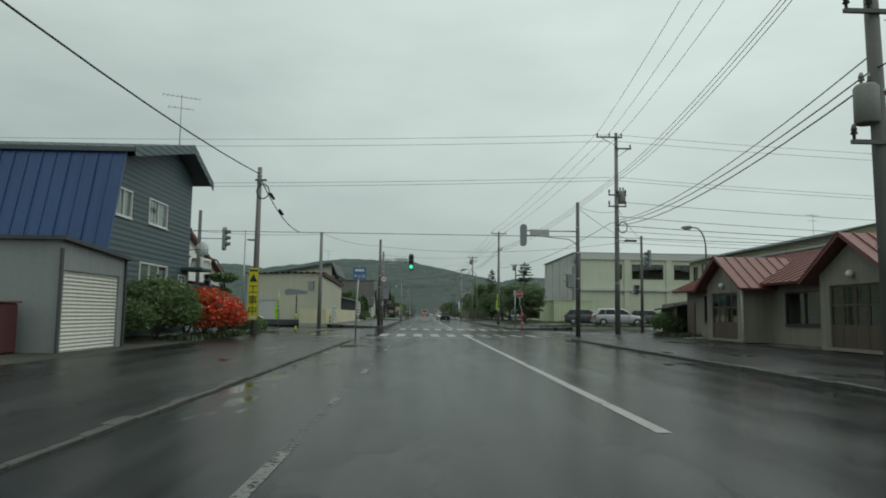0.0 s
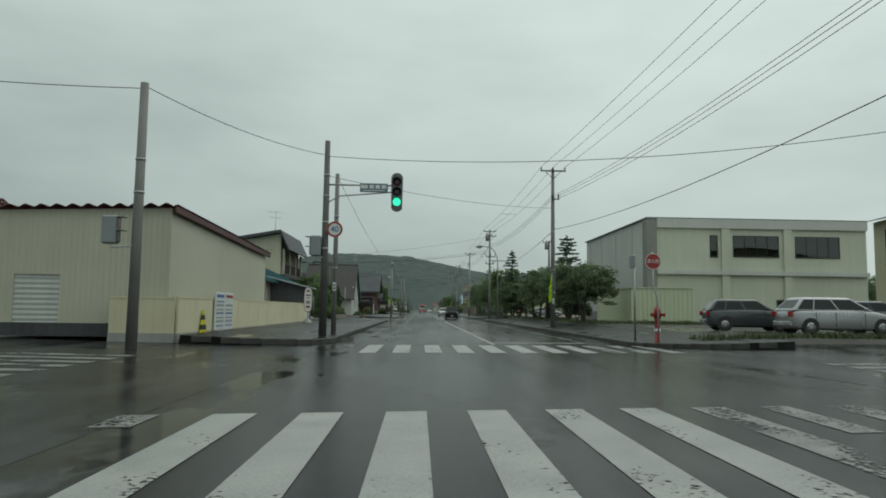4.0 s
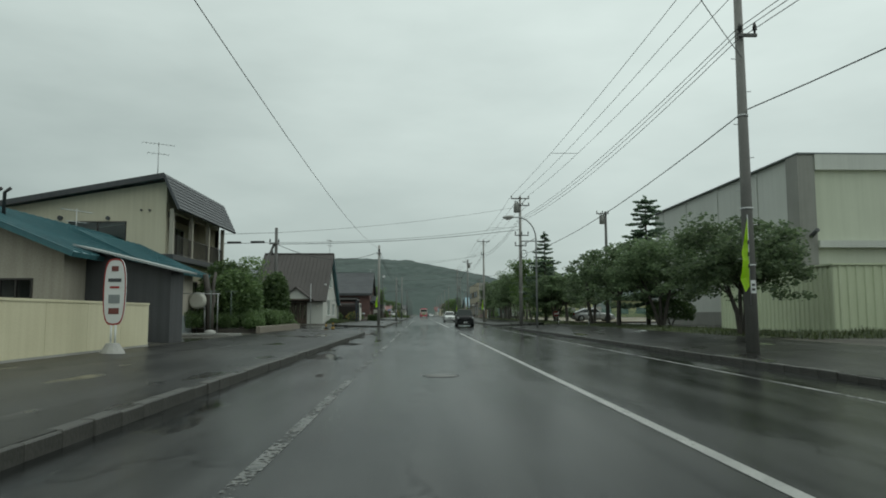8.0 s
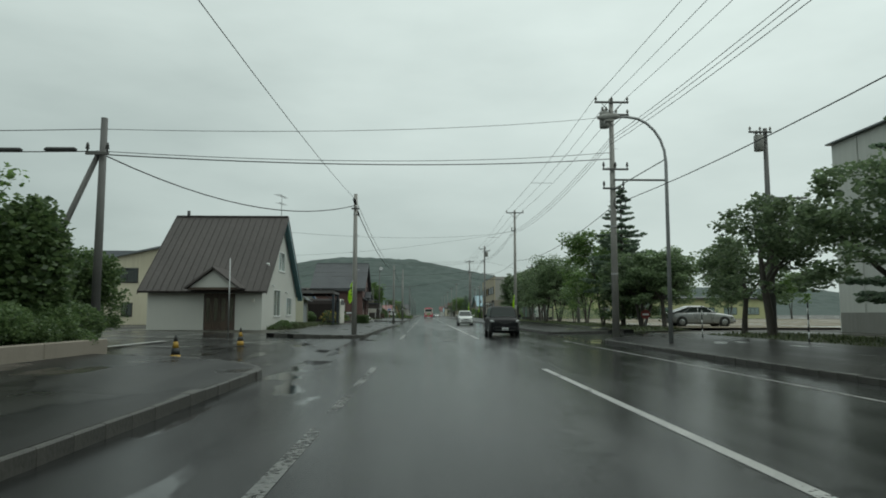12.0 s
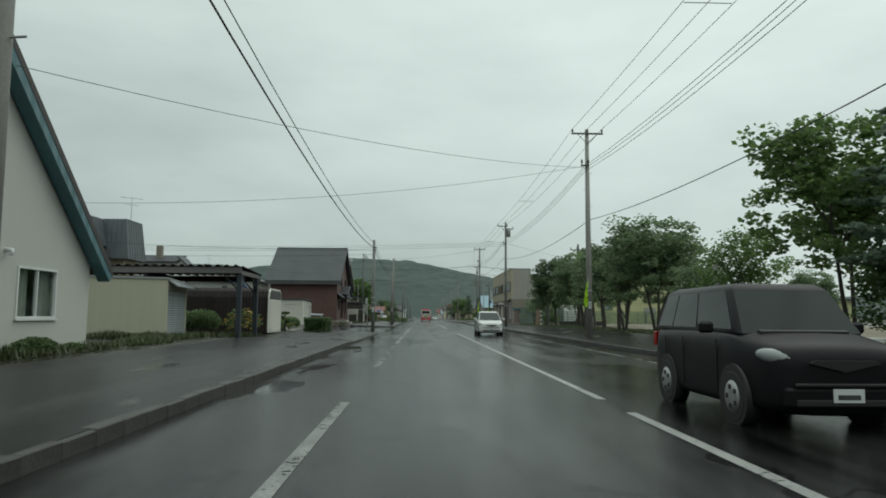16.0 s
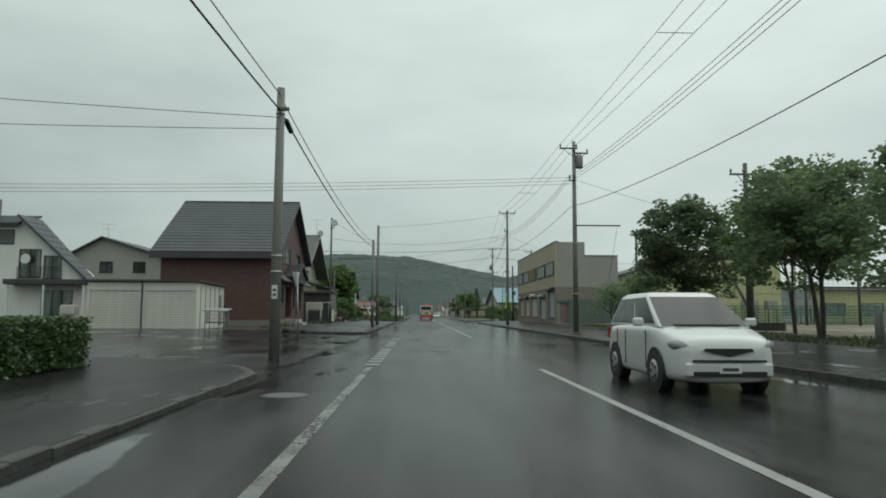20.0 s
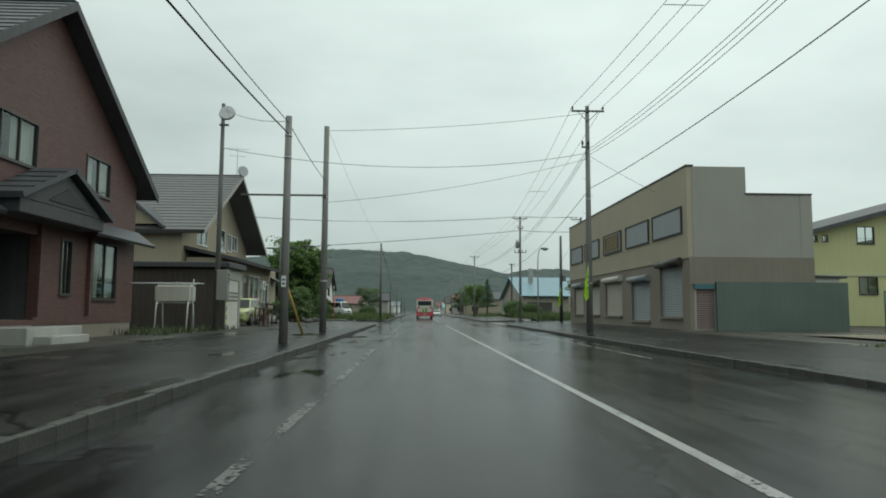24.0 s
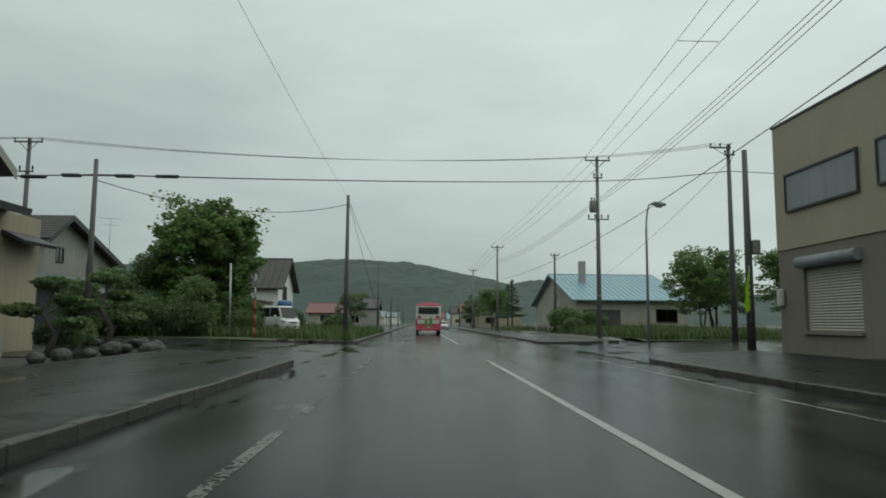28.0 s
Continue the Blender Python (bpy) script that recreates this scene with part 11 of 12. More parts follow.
park(vehicle("car", "white compact hatchback on the wet road", 3.8, 1.68, 1.58, C_white, 0.88, 0.78, 1.0, 1.0, 0.4, 1.0), 4.5, 165.0, 0)
park(vehicle("car", "black boxy small car on the wet road", 3.75, 1.68, 1.64, C_dark, 0.95, 0.8, 1.02, 0.5, 0.2, 1.05), 4.35, 127.2, 0)
park(vehicle("van", "silver estate car parked beside the hall", 4.7, 1.75, 1.55, C_silver, 0.82, 1.1, 0.98, 0.9, 0.5, 1.0), 17.9, 62.6, 90)
park(vehicle("car", "silver sedan parked on the gravel", 4.5, 1.72, 1.40, C_silver, 0.78, 1.25, 0.92, 0.8, 1.25, 0.93), 18.7, 134.6, 90)
sedan = park(vehicle("car", "white sedan waiting in the side road", 4.55, 1.72, 1.40, C_white, 0.78, 1.25, 0.92, 0.8, 1.2, 0.93), -13.5, 49.4, 90)
dk = park(vehicle("car", "dark grey hatchback parked behind the estate car", 4.1, 1.7, 1.5, C_grey, 0.85, 1.0, 0.98, 0.75, 0.4, 0.98), 15.9, 66.4, 80)
for x, y, h in ((22.0, 66.2, 80), (24.6, 62.0, 100), (28.2, 56.2, 75)):
    c = copy_thing(dk, pose(x, y, lie(x, y) + 0.006, 0, 0, h))
c = copy_thing(sedan, pose(25.0, 52.4, lie(25, 52.4) + 0.006, 0, 0, 95))
tagged(c, "white sedan parked before the office")
park(vehicle("van", "white small van parked in the weeds", 3.3, 1.46, 1.85, C_white, 1.0, 0.35, 1.1, 0.45, 0.2, 1.05), -9.0, 269.6, 48)
park(vehicle("car", "pale green small car parked beside the house", 3.3, 1.46, 1.5, C_green, 0.85, 0.7, 0.95, 0.6, 0.3, 0.95), -9.85, 228.2, 0)
for k, (x, y) in enumerate(((4.6, 345), (4.6, 420))):
    c = copy_thing(dk if k else sedan, pose(x, y, 0.006, 0, 0, 0))
    tagged(c, "dark car far along the road" if k else "white car far along the road")

# ---- bus ----
M_pink = plain("pink_red_bus_paint", (0.52, 0.055, 0.09), 0.3, 0, 0.5)
M_buswhite = plain("cream_bus_paint", (0.60, 0.58, 0.52), 0.3, 0, 0.5)
M_leafgreen = plain("green_decal", (0.09, 0.30, 0.06), 0.4)
bus = local_thing("bus", "pink and cream town bus seen from behind", "bus")
bw, bl_ = 1.22, 8.9
bm = B()
box(bm, -bw, bw, 0.0, bl_, 0.38, 1.55, 0.08)
part("lower_body", bm, M_pink, bus)
bm = B()
box(bm, -bw + 0.002, bw - 0.002, 0.004, bl_ - 0.004, 1.5, 2.02, 0.05)
part("waist_panel", bm, M_buswhite, bus)
bm = B()
box(bm, -bw + 0.01, bw - 0.01, 0.012, bl_ - 0.01, 1.95, 2.78, 0.06)
part("window_band", bm, M_buswhite, bus)
bm = B()
box(bm, -bw + 0.03, bw - 0.03, 0.03, bl_, 2.74, 2.95, 0.09)
part("roof", bm, M_pink, bus)
bm = B()
box(bm, -0.75, 0.75, 0.3, 2.2, 2.9, 3.1, 0.06)
part("roof_unit", bm, M_pink, bus, "pink roof air unit")
bm = B()
box(bm, -0.98, 0.98, -0.004, 0.05, 1.98, 2.66, 0.01)
rw = part("rear_window", bm, M_car_dark, bus)
bm = B()
box(bm, -0.98, 0.98, -0.012, -0.006, 2.52, 2.62)
part("destination_strip", bm, M_darkshed, rw)
for s in (-1, 1):
    for k in range(6):
        bm = B()
        y = 0.7 + k * 1.35
        box(bm, s * (bw - 0.02), s * (bw + 0.0), y, y + 1.2, 1.98, 2.66)
        part("side_window", bm, M_car_dark, bus)
    bm = B()
    box(bm, s * 0.72, s * 1.05, -0.016, 0.02, 1.62, 1.82, 0.01)
    part("tail_light", bm, M_tail, bus, "square red tail light")
    bm = B()
    box(bm, s * 1.06, s * 1.16, -0.012, 0.02, 0.95, 1.3, 0.01)
    part("marker_light", bm, M_tail, bus)
    for y in (1.9, 6.9):
        wheel(bus, s * (bw - 0.16), y, 0.46, 0.28, s)
    bm = B()
    for k in range(16):
        g = 2 * math.pi * k / 16
    prof = [(s * 0.22 + 0.17 * math.cos(2 * math.pi * k / 16) * (1 if s > 0 else 0.85), (1.3 if s > 0 else 1.2) + (0.42 if s > 0 else 0.34) * math.sin(2 * math.pi * k / 16)) for k in range(16)]
    hexa(bm, [(u, -0.004, v) for u, v in prof], [(u, -0.012, v) for u, v in prof])
    bmesh.ops.recalc_face_normals(bm, faces=bm.faces)
    part("green_decal", bm, M_leafgreen, bus, "plain green oval decal")
bm = B()
box(bm, -1.05, 1.05, -0.006, 0.02, 1.08, 1.44)
part("advert_panel", bm, M_buswhite, bus)
bm = B()
box(bm, -1.12, 1.12, -0.06, 0.1, 0.42, 0.62, 0.03)
bp = part("bumper", bm, M_pink, bus)
bm = B()
box(bm, -0.2, 0.2, -0.072, -0.062, 0.68, 0.86)
plate = part("number_plate", bm, M_leafgreen, bus)
bm = B()
box(bm, -0.15, 0.15, -0.078, -0.073, 0.74, 0.8)
part("print_bar", bm, M_signwhite, plate)
bm = B()
box(bm, -0.6, 0.6, -0.065, 0.1, 0.28, 0.4, 0.02)
part("under_bumper", bm, M_signwhite, bus)
park(bus, 1.25, 290.0, 0, 0.0)
# ---- small yard things ----
M_tank = surf("cream_tank_paint", (0.42, 0.41, 0.36), (0.56, 0.55, 0.49), 3, 0.45, 0.05, 40, streak=0.3)
M_cone = plain("faded_cone_yellow", (0.40, 0.24, 0.03), 0.5)
M_blueplastic = plain("blue_plastic", (0.03, 0.12, 0.30), 0.4)
M_rock = surf("garden_rock", (0.018, 0.018, 0.016), (0.058, 0.056, 0.050), 5, 0.6, 0.7, 14)
M_mesh = plain("green_mesh_wire", (0.04, 0.12, 0.08), 0.5)
M_net = plain("dark_net", (0.05, 0.055, 0.055), 0.7)
M_plank = surf("weathered_plank", (0.12, 0.09, 0.06), (0.26, 0.19, 0.12), 6, 0.7, 0.3, 20, stretch=(5, 5, 0.5))


def tank_on_legs(x0, x1, y0, y1, z0, z1, ground, label):
    """A flat-sided heating-oil tank with rounded corners on bowed pipe legs."""
    t = thing("oil_tank", ((x0 + x1) / 2, (y0 + y1) / 2, ground), label, "oil tank", "heating-oil tanks")
    bm = B()
    box(bm, x0, x1, y0, y1, z0, z1)
    bmesh.ops.bevel(bm, geom=bm.edges[:], offset=0.09, segments=3, affect="EDGES")
    body = part("body", bm, M_tank, t)
    for f in (0.33, 0.67):
        bm = B()
        box(bm, lerp(x0, x1, f) - 0.015, lerp(x0, x1, f) + 0.015, y0 - 0.008, y1 + 0.008, z0 + 0.1, z1 - 0.1)
        part("rib", bm, M_tank, body)
    for x in (x0 + 0.12, x1 - 0.12):
        for y, s in ((y0 + 0.05, -1), (y1 - 0.05, 1)):
            bm = B()
            tube(bm, [(x, y, z0 + 0.1), (x, y + s * 0.1, z0 - 0.12), (x, y + s * 0.22, ground)], 0.03, 8)
            part("leg", bm, M_signwhite, t, "white pipe leg")
    bm = B()
    tube(bm, [((x0 + x1) / 2, (y0 + y1) / 2, z1 - 0.02), ((x0 + x1) / 2, (y0 + y1) / 2, z1 + 0.12), ((x0 + x1) / 2, (y0 + y1) / 2, z1 + 0.14)], [0.05, 0.05, 0.07], 10)
    part("filler_cap", bm, M_black, body)
    return t


tank_on_legs(-10.5, -9.0, 216.6, 217.2, 1.45, 2.22, lie(-9.7, 217), "pale flat-sided oil tank on white pipe legs")
tank_on_legs(-26.0, -24.8, 203.6, 204.2, 1.0, 1.75, 0.3, "cream oil tank on a stand beside a house")
tank_on_legs(-17.0, -16.2, 59.9, 60.4, 1.0, 1.75, 0.3, "grey oil tank beside the white house")
# round tank beside the beige house
rt = thing("oil_tank", (-10.4, 94.3, 0.35), "horizontal cream oil drum on a steel stand", "oil tank", "heating-oil tanks")
bm = B()
tube(bm, [(-10.42, 93.4, 1.84), (-10.42, 93.46, 1.84), (-10.42, 94.9, 1.84), (-10.42, 94.96, 1.84)], [0.30, 0.39, 0.39, 0.30], 20)
drum = part("drum", bm, M_tank, rt)
for y in (93.75, 94.6):
    bm = B()
    tube(bm, [(-10.42, y - 0.02, 1.84), (-10.42, y + 0.02, 1.84)], 0.397, 20)
    part("strap", bm, M_column, drum)
    for s in (-1, 1):
        bm = B()
        tube(bm, [(-10.42 + s * 0.28, y, 1.58), (-10.42 + s * 0.34, y, 0.3)], 0.025, 6)
        part("leg", bm, M_steel, rt)
# planter wall, edging and rail before the beige house
pw = thing("planter_wall", (-7.5, 99.0, 0.2), "low weathered concrete planter wall before the garden", "planter")
for a, b in ((93.4, 96.1), (96.1, 98.8), (98.8, 101.5), (101.5, 104.2)):
    bm = B()
    box(bm, -7.62, -7.42, a + 0.01, b - 0.01, 0.12, 0.62, 0.02)
    part("wall_block", bm, M_darkcon, pw)
bm = B()
box(bm, -10.6, -7.63, 104.0, 104.2, 0.12, 0.62, 0.02)
part("wall_return", bm, M_darkcon, pw)
bm = B()
box(bm, -11.5, -7.63, 94.6, 103.9, 0.1, 0.5)
part("soil", bm, M_bark, pw, "dark planter soil")
ed_ = thing("garden_edging", (-9.3, 90.4, 0.2), "pale concrete edging strip before the old house", "edging")
for k in range(5):
    bm = B()
    box(bm, -10.7 + k * 0.62, -10.1 + k * 0.62, 90.9 - k * 0.05, 91.05 - k * 0.05, 0.15, 0.38, 0.015)
    part("edging_stone", bm, M_conc, ed_)
rl = thing("pipe_fence", (-9.5, 92.4, 0.3), "thin grey pipe rail beside the old house", "fence")
bm = B()
tube(bm, [(-10.7, 91.6, 2.12), (-8.9, 92.0, 2.12)], 0.018, 6)
part("rail", bm, M_steel, rl)
for x in (-10.6, -8.95):
    bm = B()
    tube(bm, [(x, 91.8, 0.2), (x, 91.8, 2.12)], 0.02, 6)
    part("post", bm, M_steel, rl)
# striped cones and markers in front of the grey-white house
for x, y in ((-5.75, 103.9), (-6.3, 111.6)):
    cn = thing("traffic_cone", (x, y, lie(x, y)), "small yellow and black striped traffic cone", "traffic cone", "traffic cones")
    z = lie(x, y)
    bm = B()
    box(bm, x - 0.18, x + 0.18, y - 0.18, y + 0.18, z - 0.01, z + 0.03, 0.01)
    part("base", bm, M_black, cn)
    for k in range(4):
        bm = B()
        tube(bm, [(x, y, z + 0.03 + k * 0.15), (x, y, z + 0.18 + k * 0.15)], [0.13 - 0.027 * k, 0.103 - 0.027 * k], 14)
        part("band", bm, M_black if k % 2 else M_cone, cn)
# waste rack before the twin garages
wr = thing("waste_rack", (-10.9, 190.4, 0.3), "blue-grey steel waste rack with a small roof", "rack")
for x in (-11.4, -10.4):
    for y in (190.0, 190.8):
        bm = B()
        tube(bm, [(x, y, 0.2), (x, y, 1.3)], 0.022, 6)
        part("leg", bm, M_bluegrey, wr)
bm = B()
slab(bm, ((-11.55, 189.85, 1.34), (-10.25, 189.85, 1.30), (-10.25, 190.95, 1.44), (-11.55, 190.95, 1.48)), 0.04)
part("roof", bm, M_bluegrey, wr)
bm = B()
box(bm, -11.4, -10.4, 190.0, 190.8, 0.66, 0.72)
part("shelf", bm, M_darkshed, wr)
for x0, x1, y0, y1 in ((-11.4, -10.4, 190.78, 190.8), (-11.42, -11.4, 190.0, 190.8), (-10.4, -10.38, 190.0, 190.8), (-11.4, -10.4, 190.0, 190.02)):
    bm = B()
    n = 9
    for k in range(n + 1):
        f = k / n
        x, y = lerp(x0, x1, f) if x1 - x0 > 0.1 else (x0 + x1) / 2, lerp(y0, y1, f) if y1 - y0 > 0.1 else (y0 + y1) / 2
        box(bm, x - 0.006, x + 0.006, y - 0.006, y + 0.006, 0.72, 1.28)
    for z in (0.9, 1.08):
        box(bm, x0, x1, y0, y1, z, z + 0.012)
    tagged(part("wire_panel", bm, M_bluegrey, wr), kind="stuff")
# triangular sign turned to the side road
ts2 = thing("road_sign", (-4.9, 180.6, 0.2), "narrow edge-on triangular sign on a grey post", "road sign")
bm = B()
tube(bm, [(-4.87, 180.6, 0.1), (-4.95, 180.6, 2.85)], 0.03, 8)
part("post", bm, M_steel, ts2)
bm = B()
d = Vector((math.sin(radians(14)), math.cos(radians(14)), 0)) * 0.38
c = Vector((-5.0, 180.6, 0))
o = Vector((-0.012, 0.003, 0))
tri3 = [c - d + Vector((0, 0, 2.84)), c + d + Vector((0, 0, 2.84)), c + Vector((0, 0, 2.2))]
hexa(bm, tri3, [p + o for p in tri3])
bmesh.ops.recalc_face_normals(bm, faces=bm.faces)
part("plate", bm, M_steel, ts2)
# drying poles beside the khaki house
dp = thing("drying_poles", (-9.2, 213.6, 0.3), "two horizontal drying poles on steel stands", "drying rack")
for x in (-11.6, -8.0):
    bm = B()
    tube(bm, [(x, 213.7, 0.2), (x, 213.7, 2.3)], 0.025, 6)
    stand = part("stand", bm, M_steel, dp)
    bm = B()
    tube(bm, [(x, 213.4, 2.12), (x, 214.0, 2.12)], 0.018, 6)
    part("arm", bm, M_steel, stand)
for y in (213.45, 213.95):
    bm = B()
    tube(bm, [(-12.2, y, 2.15), (-7.7, y, 2.15)], 0.017, 6)
    part("pole", bm, M_signwhite, dp)
# ball-stop net and posts at the end of the sports field
bn = thing("ball_stop_net", (20, 207.8, 0.4), "tall ball-stop net on dark posts at the field end", "net")
for x, h in ((17.4, 7.9), (18.05, 8.25), (22.4, 8.3), (26.8, 8.3), (31.2, 8.3), (35.6, 8.3)):
    bm = B()
    tube(bm, [(x, 207.8, 0.2), (x, 207.8, h)], [0.12, 0.09], 10)
    part("post", bm, M_poled if x != 18.05 else M_pole, bn)
bm = B()
tube(bm, [(18.1, 207.8, 8.0), (20.3, 206.2, 0.4)], [0.09, 0.11], 8)
part("strut", bm, M_pole, bn)
for xa, za, xb in ((22.45, 6.6, 20.0), (22.4, 5.4, 21.2), (23.4, 7.6, 27.1)):
    bm = B()
    tube(bm, [(xa, 207.75, za), (xb, 207.6, 0.35)], [0.10, 0.13], 8)
    part("strut", bm, M_poled, bn)
bm = B()
tube(bm, [(17.4, 207.8, 7.85), (17.05, 207.8, 7.95)], [0.06, 0.14], 8)
part("floodlight", bm, M_column, bn)
bm = B()
for k in range(45):
    x = 18.1 + 17.4 * k / 44
    box(bm, x - 0.003, x + 0.003, 207.797, 207.803, 0.5, 8.2)
for k in range(20):
    z = 0.5 + 7.7 * k / 19
    box(bm, 18.1, 35.5, 207.796, 207.804, z - 0.003, z + 0.003)
part("net", bm, M_net, bn)
gf = thing("mesh_fence", (36, 214.6, 0.4), "low green wire-mesh fence round the sports field", "fence")
for k in range(19):
    x = 18.5 + k * 2.0
    bm = B()
    tube(bm, [(x, 214.6, 0.2), (x, 214.6, 2.1)], 0.035, 6)
    part("post", bm, M_mesh, gf)
bm = B()
for k in range(240):
    x = 18.5 + 36.0 * k / 239
    box(bm, x - 0.024, x + 0.024, 214.59, 214.605, 0.4, 2.05)
for z in (0.45, 0.7, 0.95, 1.2, 1.45, 1.7, 2.05):
    box(bm, 18.5, 54.5, 214.588, 214.607, z - 0.03, z + 0.03)
part("mesh", bm, M_mesh, gf)
for x, y, h, m, lab in ((13.1, 189.3, 2.45, M_pole, "short concrete post on the grass verge"), (13.6, 165.5, 6.1, M_pole, "tall concrete post among the roadside trees"), (13.6, 173.1, 1.3, M_pole, "low concrete stub on the grass verge"), (14.1, 150.8, 3.9, M_pole, "short concrete post on the grass verge")):
    t = thing("concrete_post", (x, y, lie(x, y)), lab, "post", "concrete posts")
    bm = B()
    tube(bm, [(x, y, 0.1), (x, y, h - 0.02), (x, y, h)], [0.15, 0.13, 0.10], 12)
    part("shaft", bm, m, t)
for k, (x, w, z1, tilt) in enumerate(((12.35, 0.24, 2.15, 0.22), (12.6, 0.2, 2.05, 0.15), (12.8, 0.18, 2.1, 0.1))):
    t = thing("leaning_plank", (x, 193.1, 0.4), "weathered plank leaning beside a post", "plank", "leaning planks")
    bm = B()
    hexa(bm, ((x, 192.9, 0.35), (x + w, 192.9, 0.35), (x + w, 192.94, 0.35), (x, 192.94, 0.35)), ((x + tilt, 193.4, z1), (x + w + tilt, 193.4, z1), (x + w + tilt, 193.44, z1), (x + tilt, 193.44, z1)))
    part("board", bm, M_plank, t)
sb = thing("striped_marker", (12.95, 192.9, 0.4), "yellow and black striped marker post", "post")
for k in range(8):
    bm = B()
    z = 0.42 + k * 0.22
    box(bm, 12.92, 13.06, 192.86, 192.92, z, z + 0.215)
    part("stripe", bm, M_black if k % 2 else M_signwhite, sb)
M_wetcon = surf("wet_blackened_concrete", (0.035, 0.037, 0.034), (0.085, 0.088, 0.080), 2.0, 0.5, 0.3, 30, spread=0.8)
lw = thing("kerb_wall", (16.5, 189.6, 0.4), "low blackened concrete border wall on the grass verge", "wall")
for k in range(5):
    bm = B()
    xa, ya = 14.7 + k * 0.78, 191.3 - k * 0.72
    hexa(bm, ((xa, ya, 0.3), (xa + 0.77, ya - 0.71, 0.3), (xa + 0.93, ya - 0.53, 0.3), (xa + 0.16, ya + 0.18, 0.3)), ((xa, ya, 0.82), (xa + 0.77, ya - 0.71, 0.82), (xa + 0.93, ya - 0.53, 0.82), (xa + 0.16, ya + 0.18, 0.82)))
    part("wall_block", bm, M_wetcon, lw)

# ---- corner beyond the last side road ----
M_stained = surf("stained_grey_mortar", (0.24, 0.24, 0.215), (0.42, 0.42, 0.385), 1.6, 0.85, 0.3, 30, spread=0.9, streak=0.6)
wc = house("house", (-29, 272, 0.3), "weathered white two-storey house with a dark steep roof")
S0, S1, E0, E1 = (-36.0, 267.8), (-23.5, 267.8), (-23.5, 267.8), (-23.5, 277.3)
sh_, eh_ = [(1.5, 3.4, 5.0, 6.0), (8.6, 11.4, 5.0, 6.0)], [(1.4, 2.4, 5.0, 6.0), (5.6, 6.6, 4.4, 5.2), (3.0, 4.4, 1.2, 2.6)]
wall(wc, "wall", S0, S1, 0.2, [(0, 6.3), (12.5, 6.3)], sh_, 0.2, M_stained)
wall(wc, "wall", E0, E1, 0.2, [(0, 6.3), (2.0, 7.9), (9.5, 5.6)], eh_, 0.2, M_stained)
wall(wc, "wall", (-23.5, 277.3), (-36, 277.3), 0.2, [(0, 5.6), (12.5, 5.6)], [], 0.2, M_stained)
wall(wc, "wall", (-36, 277.3), (-36, 267.8), 0.2, [(0, 5.6), (7.5, 7.9), (9.5, 6.3)], [], 0.2, M_stained)
for hq in sh_:
    window(wc, S0, S1, hq, M_bronze, 3, 0.4)
for hq in eh_:
    window(wc, E0, E1, hq, M_bronze, 2)
roof_plane(wc, (-36.6, 267.0, 6.3), (-22.8, 267.0, 6.3), (-22.8, 269.8, 8.15), (-36.6, 269.8, 8.15), M_brownroof, 0.15, 10, 0)
roof_plane(wc, (-22.8, 278.2, 5.4), (-36.6, 278.2, 5.4), (-36.6, 269.804, 8.15), (-22.8, 269.804, 8.15), M_brownroof, 0.15, 10, 0)
for ya, za, yb, zb2 in ((267.0, 6.3, 269.8, 8.15), (278.2, 5.4, 269.8, 8.15)):
    bm = B()
    low = [(-22.79, ya, za - 0.36), (-22.75, ya, za - 0.36), (-22.75, yb, zb2 - 0.36), (-22.79, yb, zb2 - 0.36)]
    hexa(bm, low, [(p[0], p[1], p[2] + 0.38) for p in low])
    part("bargeboard", bm, M_darkshed, wc)
aerial(-22.9, 275.5, 6.3, 2.6, 20)
gs = thing("shed", (-22, 264.5, 0.3), "dark grey-green sheet shed with a sloping roof", "shed")
for a, b, za, zb2 in (((-27.5, 262.6), (-17.9, 262.6), 4.2, 2.6), ((-17.9, 262.6), (-17.9, 267.0), 2.6, 2.9), ((-17.9, 267.0), (-27.5, 267.0), 2.9, 4.5), ((-27.5, 267.0), (-27.5, 262.6), 4.5, 4.2)):
    L2 = (Vector(b) - Vector(a)).length
    wall(gs, "wall", a, b, 0.2, [(0, za), (L2, zb2)], [], 0.1, M_darkshed)
bm = B()
slab(bm, ((-27.9, 262.1, 4.35), (-17.4, 262.1, 2.65), (-17.4, 267.3, 3.25), (-27.9, 267.3, 4.95)), 0.1)
part("roof", bm, M_green, gs)
# rocks and low trees of the corner garden
rnd = random.Random(77)
for k in range(15):
    f = k / 14
    x, y = lerp(-7.9, -11.6, max(f * 1.7 - 0.7, 0)) + rnd.uniform(-0.15, 0.15), lerp(238.6, 249.4, min(f * 1.6, 1)) + rnd.uniform(-0.2, 0.2)
    r = rnd.uniform(0.16, 0.32)
    bm = B()
    bmesh.ops.create_icosphere(bm, subdivisions=2, radius=r)
    for v in bm.verts:
        v.co *= 1 + 0.35 * noise.noise(v.co * 3.1 + Vector((k * 3.7, 0, 0)))
        v.co.z *= 0.75
    bmesh.ops.translate(bm, verts=bm.verts, vec=(x, y, lie(x, y) + r * 0.35))
    single("garden_rock", bm, M_rock, "grey-brown rock edging the corner garden", "rock", "garden rocks")
for x, y, turn, sc in ((-9.6, 243.8, 20, 0.4), (-12.2, 248.9, 200, 0.42), (-16.8, 262.8, 40, 1.0), (-17.6, 268.0, 140, 1.3), (-19.6, 271.0, 220, 1.4), (-16.0, 275.0, 20, 1.3), (-11.6, 269.8, 300, 1.1)):
    again(sh1, x, y, turn, sc)
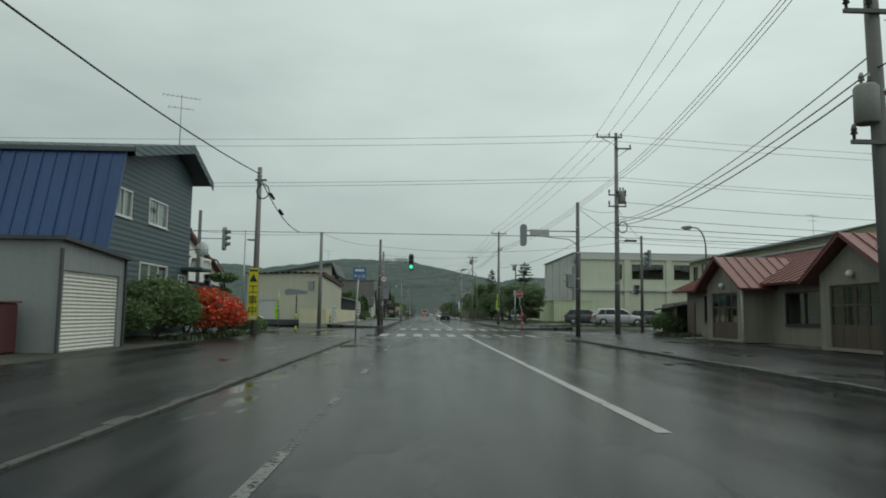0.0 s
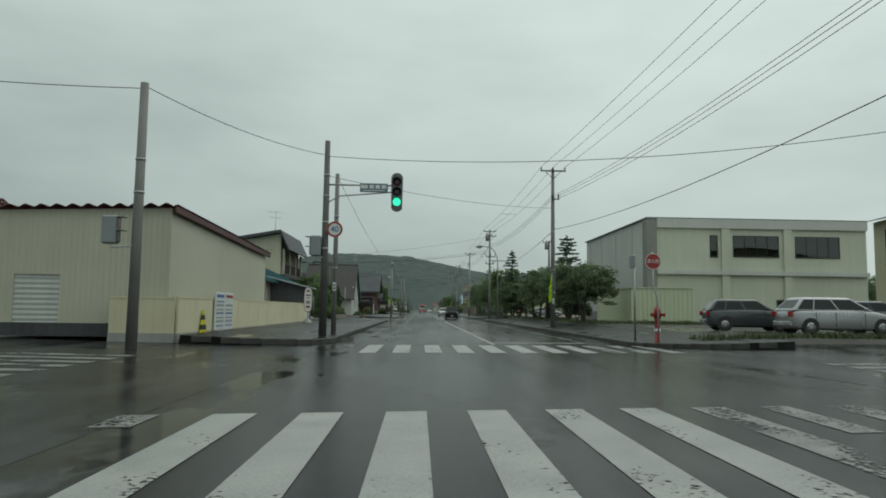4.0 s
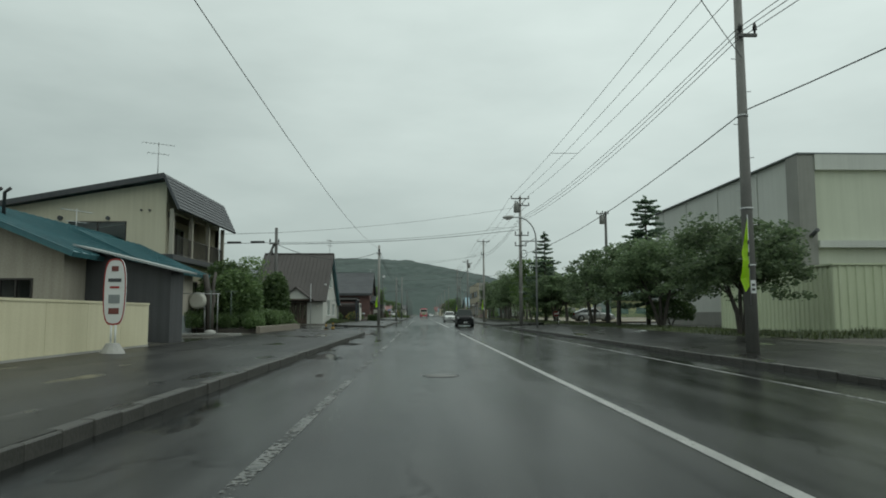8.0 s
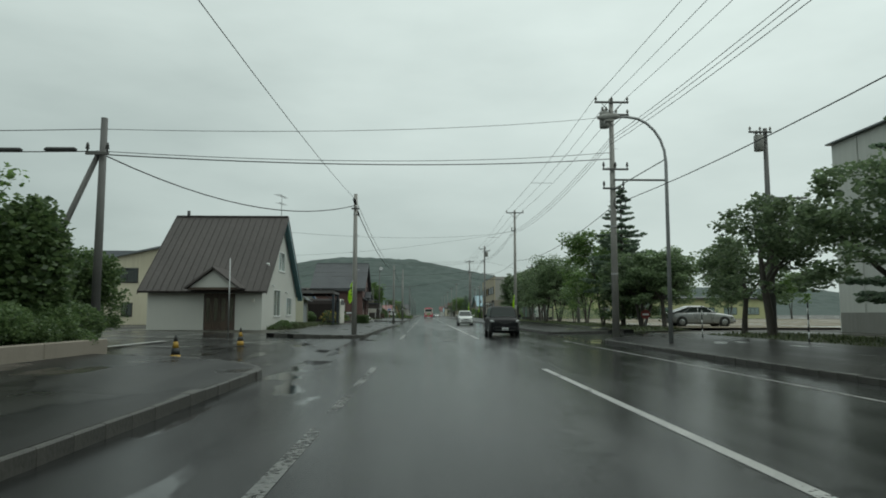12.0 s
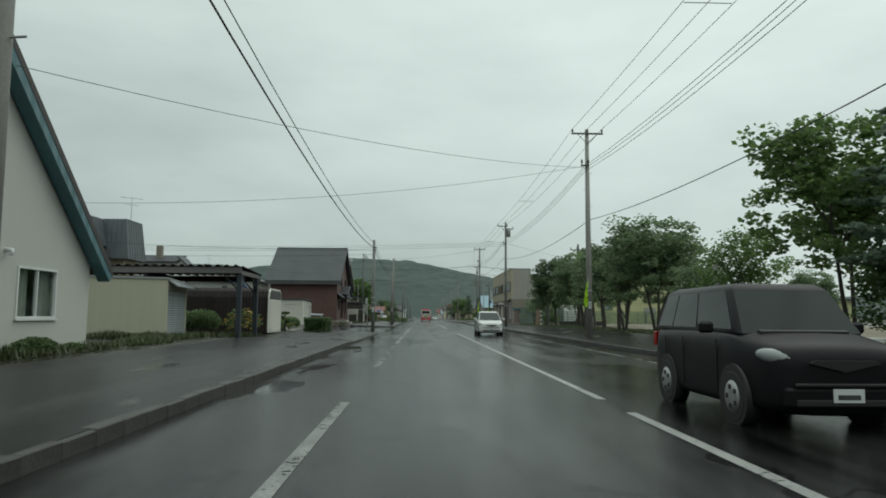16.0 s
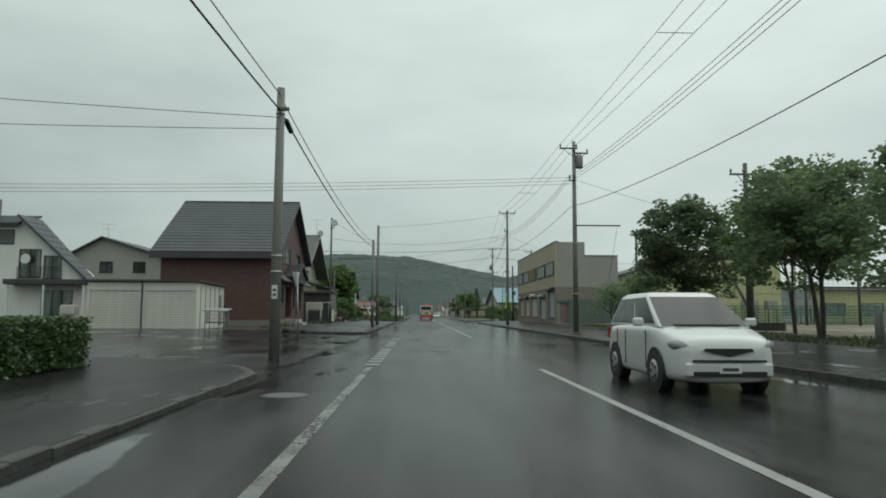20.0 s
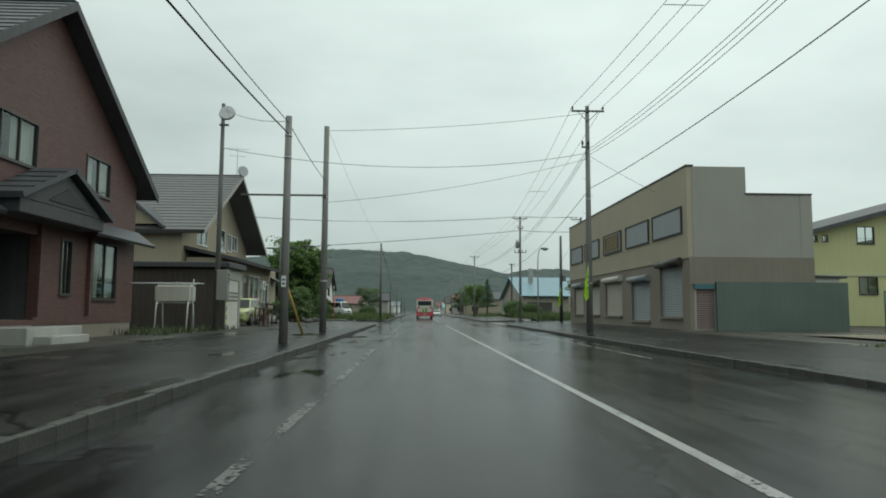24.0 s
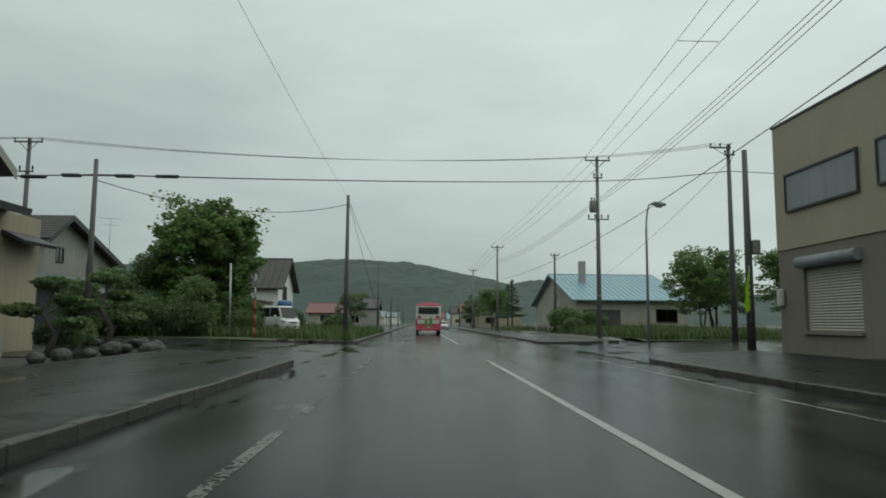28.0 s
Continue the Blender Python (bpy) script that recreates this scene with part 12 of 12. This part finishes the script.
for x, y, turn, sc in ((-17.4, 270.4, 10, 1.25), (-18.4, 266.0, 70, 0.95), (-21.5, 280.5, 110, 1.3)):
    again(gt, x, y, turn, sc)
# bands on a slim post, a pole and a blue barrel in the weeds
rw2 = thing("snow_marker", (-8.75, 262, 0.2), "slim red and white banded marker post", "post")
for k in range(5):
    bm = B()
    tube(bm, [(-8.72, 262, 0.15 + k * 0.73), (-8.75, 262, 0.15 + (k + 1) * 0.73)], 0.05 if k < 3 else 0.035, 8)
    part("band", bm, M_signred if k in (0, 1, 2) else M_steel, rw2)
gp2 = thing("slim_post", (-10.1, 262, 0.2), "thin grey steel post in the weeds", "post")
bm = B()
tube(bm, [(-10.05, 262, 0.1), (-10.15, 262, 4.4)], 0.05, 8)
part("shaft", bm, M_steel, gp2)
bb = thing("barrel", (-9.0, 274.0, 0.3), "blue plastic barrel on a stand behind the van", "barrel")
bm = B()
tube(bm, [(-9.9, 274, 2.35), (-9.85, 274, 2.35), (-9.0, 274, 2.35), (-8.95, 274, 2.35)], [0.3, 0.36, 0.36, 0.3], 16)
part("drum", bm, M_blueplastic, bb)
for x in (-9.7, -9.2):
    for y in (273.75, 274.25):
        bm = B()
        tube(bm, [(x, y, 0.2), (x, y, 2.05)], 0.025, 6)
        part("leg", bm, M_steel, bb)
# lamp bracket and coils on the poles
lbk = thing("lamp_bracket", (8.85, 116, 7.0), "steel bar tying a street lamp to a pole", "bracket")
bm = B()
tube(bm, [(8.98, 113.05, 7.0), (8.75, 119.1, 7.0)], 0.022, 6)
part("bar", bm, M_steel, lbk)
for x, y, z in ((12.1, 41.1, 6.6), (-7.1, 30.3, 6.5), (8.95, 119.0, 6.3)):
    cc = thing("cable_coil", (x, y, z), "coil of spare black cable tied to a pole", "cable coil", "cable coils")
    bm = B()
    ring = [(x + 0.28 * math.cos(2 * math.pi * k / 20), y - 0.05 + 0.02 * math.sin(k), z + 0.34 * math.sin(2 * math.pi * k / 20)) for k in range(21)]
    tube(bm, ring, 0.014, 5)
    part("loop", bm, M_wire, cc)
    bm = B()
    tube(bm, [(p[0] * 0.9 + x * 0.1, p[1] + 0.03, p[2] * 0.9 + z * 0.1) for p in ring], 0.014, 5)
    part("loop", bm, M_wire, cc)
for x, y, z, r in ((-3.5, 61.35, 1.9, 0.1), (8.7, 78.3, 1.7, 0.165), (8.75, 154.2, 1.7, 0.165), (-3.9, 209.5, 1.9, 0.14), (-3.7, 170.5, 1.55, 0.14)):
    pp = thing("pole_plate", (x, y, z), "small pale plate strapped to a pole", "plate", "pole plates")
    bm = B()
    box(bm, x - 0.07, x + 0.07, y - r - 0.02, y - r - 0.008, z, z + 0.34, 0.003)
    pl = part("plate", bm, M_signwhite, pp)
    for k in range(2):
        bm = B()
        box(bm, x - 0.04, x + 0.04, y - r - 0.025, y - r - 0.021, z + 0.07 + k * 0.12, z + 0.13 + k * 0.12)
        part("print_bar", bm, M_darkshed, pl)

for x, y in ((11.1, 115.3), (12.05, 109.3)):
    t = thing("snow_pole", (x, y, lie(x, y)), "slim black and white striped snow pole on the verge", "post", "snow poles")
    for k in range(7):
        bm = B()
        tube(bm, [(x, y, lie(x, y) - 0.05 + k * 0.19), (x, y, lie(x, y) - 0.05 + (k + 1) * 0.19)], 0.025, 8)
        part("band", bm, M_signwhite if k % 2 else M_black, t)
sp3 = thing("slim_post", (-9.5, 121.5, 0.3), "thin grey pole before the grey-white house", "post")
bm = B()
tube(bm, [(-9.5, 121.5, 0.2), (-9.5, 121.5, 3.9)], 0.03, 8)
part("shaft", bm, M_steel, sp3)
for x, y, turn, sc in ((-8.3, 95.6, 20, 0.4), (-8.1, 97.3, 120, 0.42), (-8.3, 99.3, 220, 0.45), (-8.2, 101.2, 10, 0.42), (-8.4, 103.0, 80, 0.45)):
    c2 = again(sh1, x, y, turn, sc)
    c2.location.z = 0.48

# clothes poles in round concrete feet beside the tank
for y, top in ((91.6, 1.9), (94.9, 2.0)):
    lp = thing("laundry_pole", (-9.2, y, 0.2), "thin green laundry pole in a round concrete foot", "laundry pole", "laundry poles")
    bm = B()
    z = lie(-9.2, y)
    tube(bm, [(-9.2, y, z - 0.05), (-9.2, y, z + 0.1), (-9.2, y, z + 0.16)], [0.27, 0.25, 0.1], 14)
    part("foot", bm, M_conc, lp)
    bm = B()
    tube(bm, [(-9.2, y, z + 0.12), (-9.2, y, z + top)], 0.022, 8)
    part("pole", bm, M_green, lp)
    bm = B()
    tube(bm, [(-9.5, y, z + top - 0.03), (-8.9, y, z + top - 0.03)], 0.016, 6)
    part("crossbar", bm, M_green, lp)
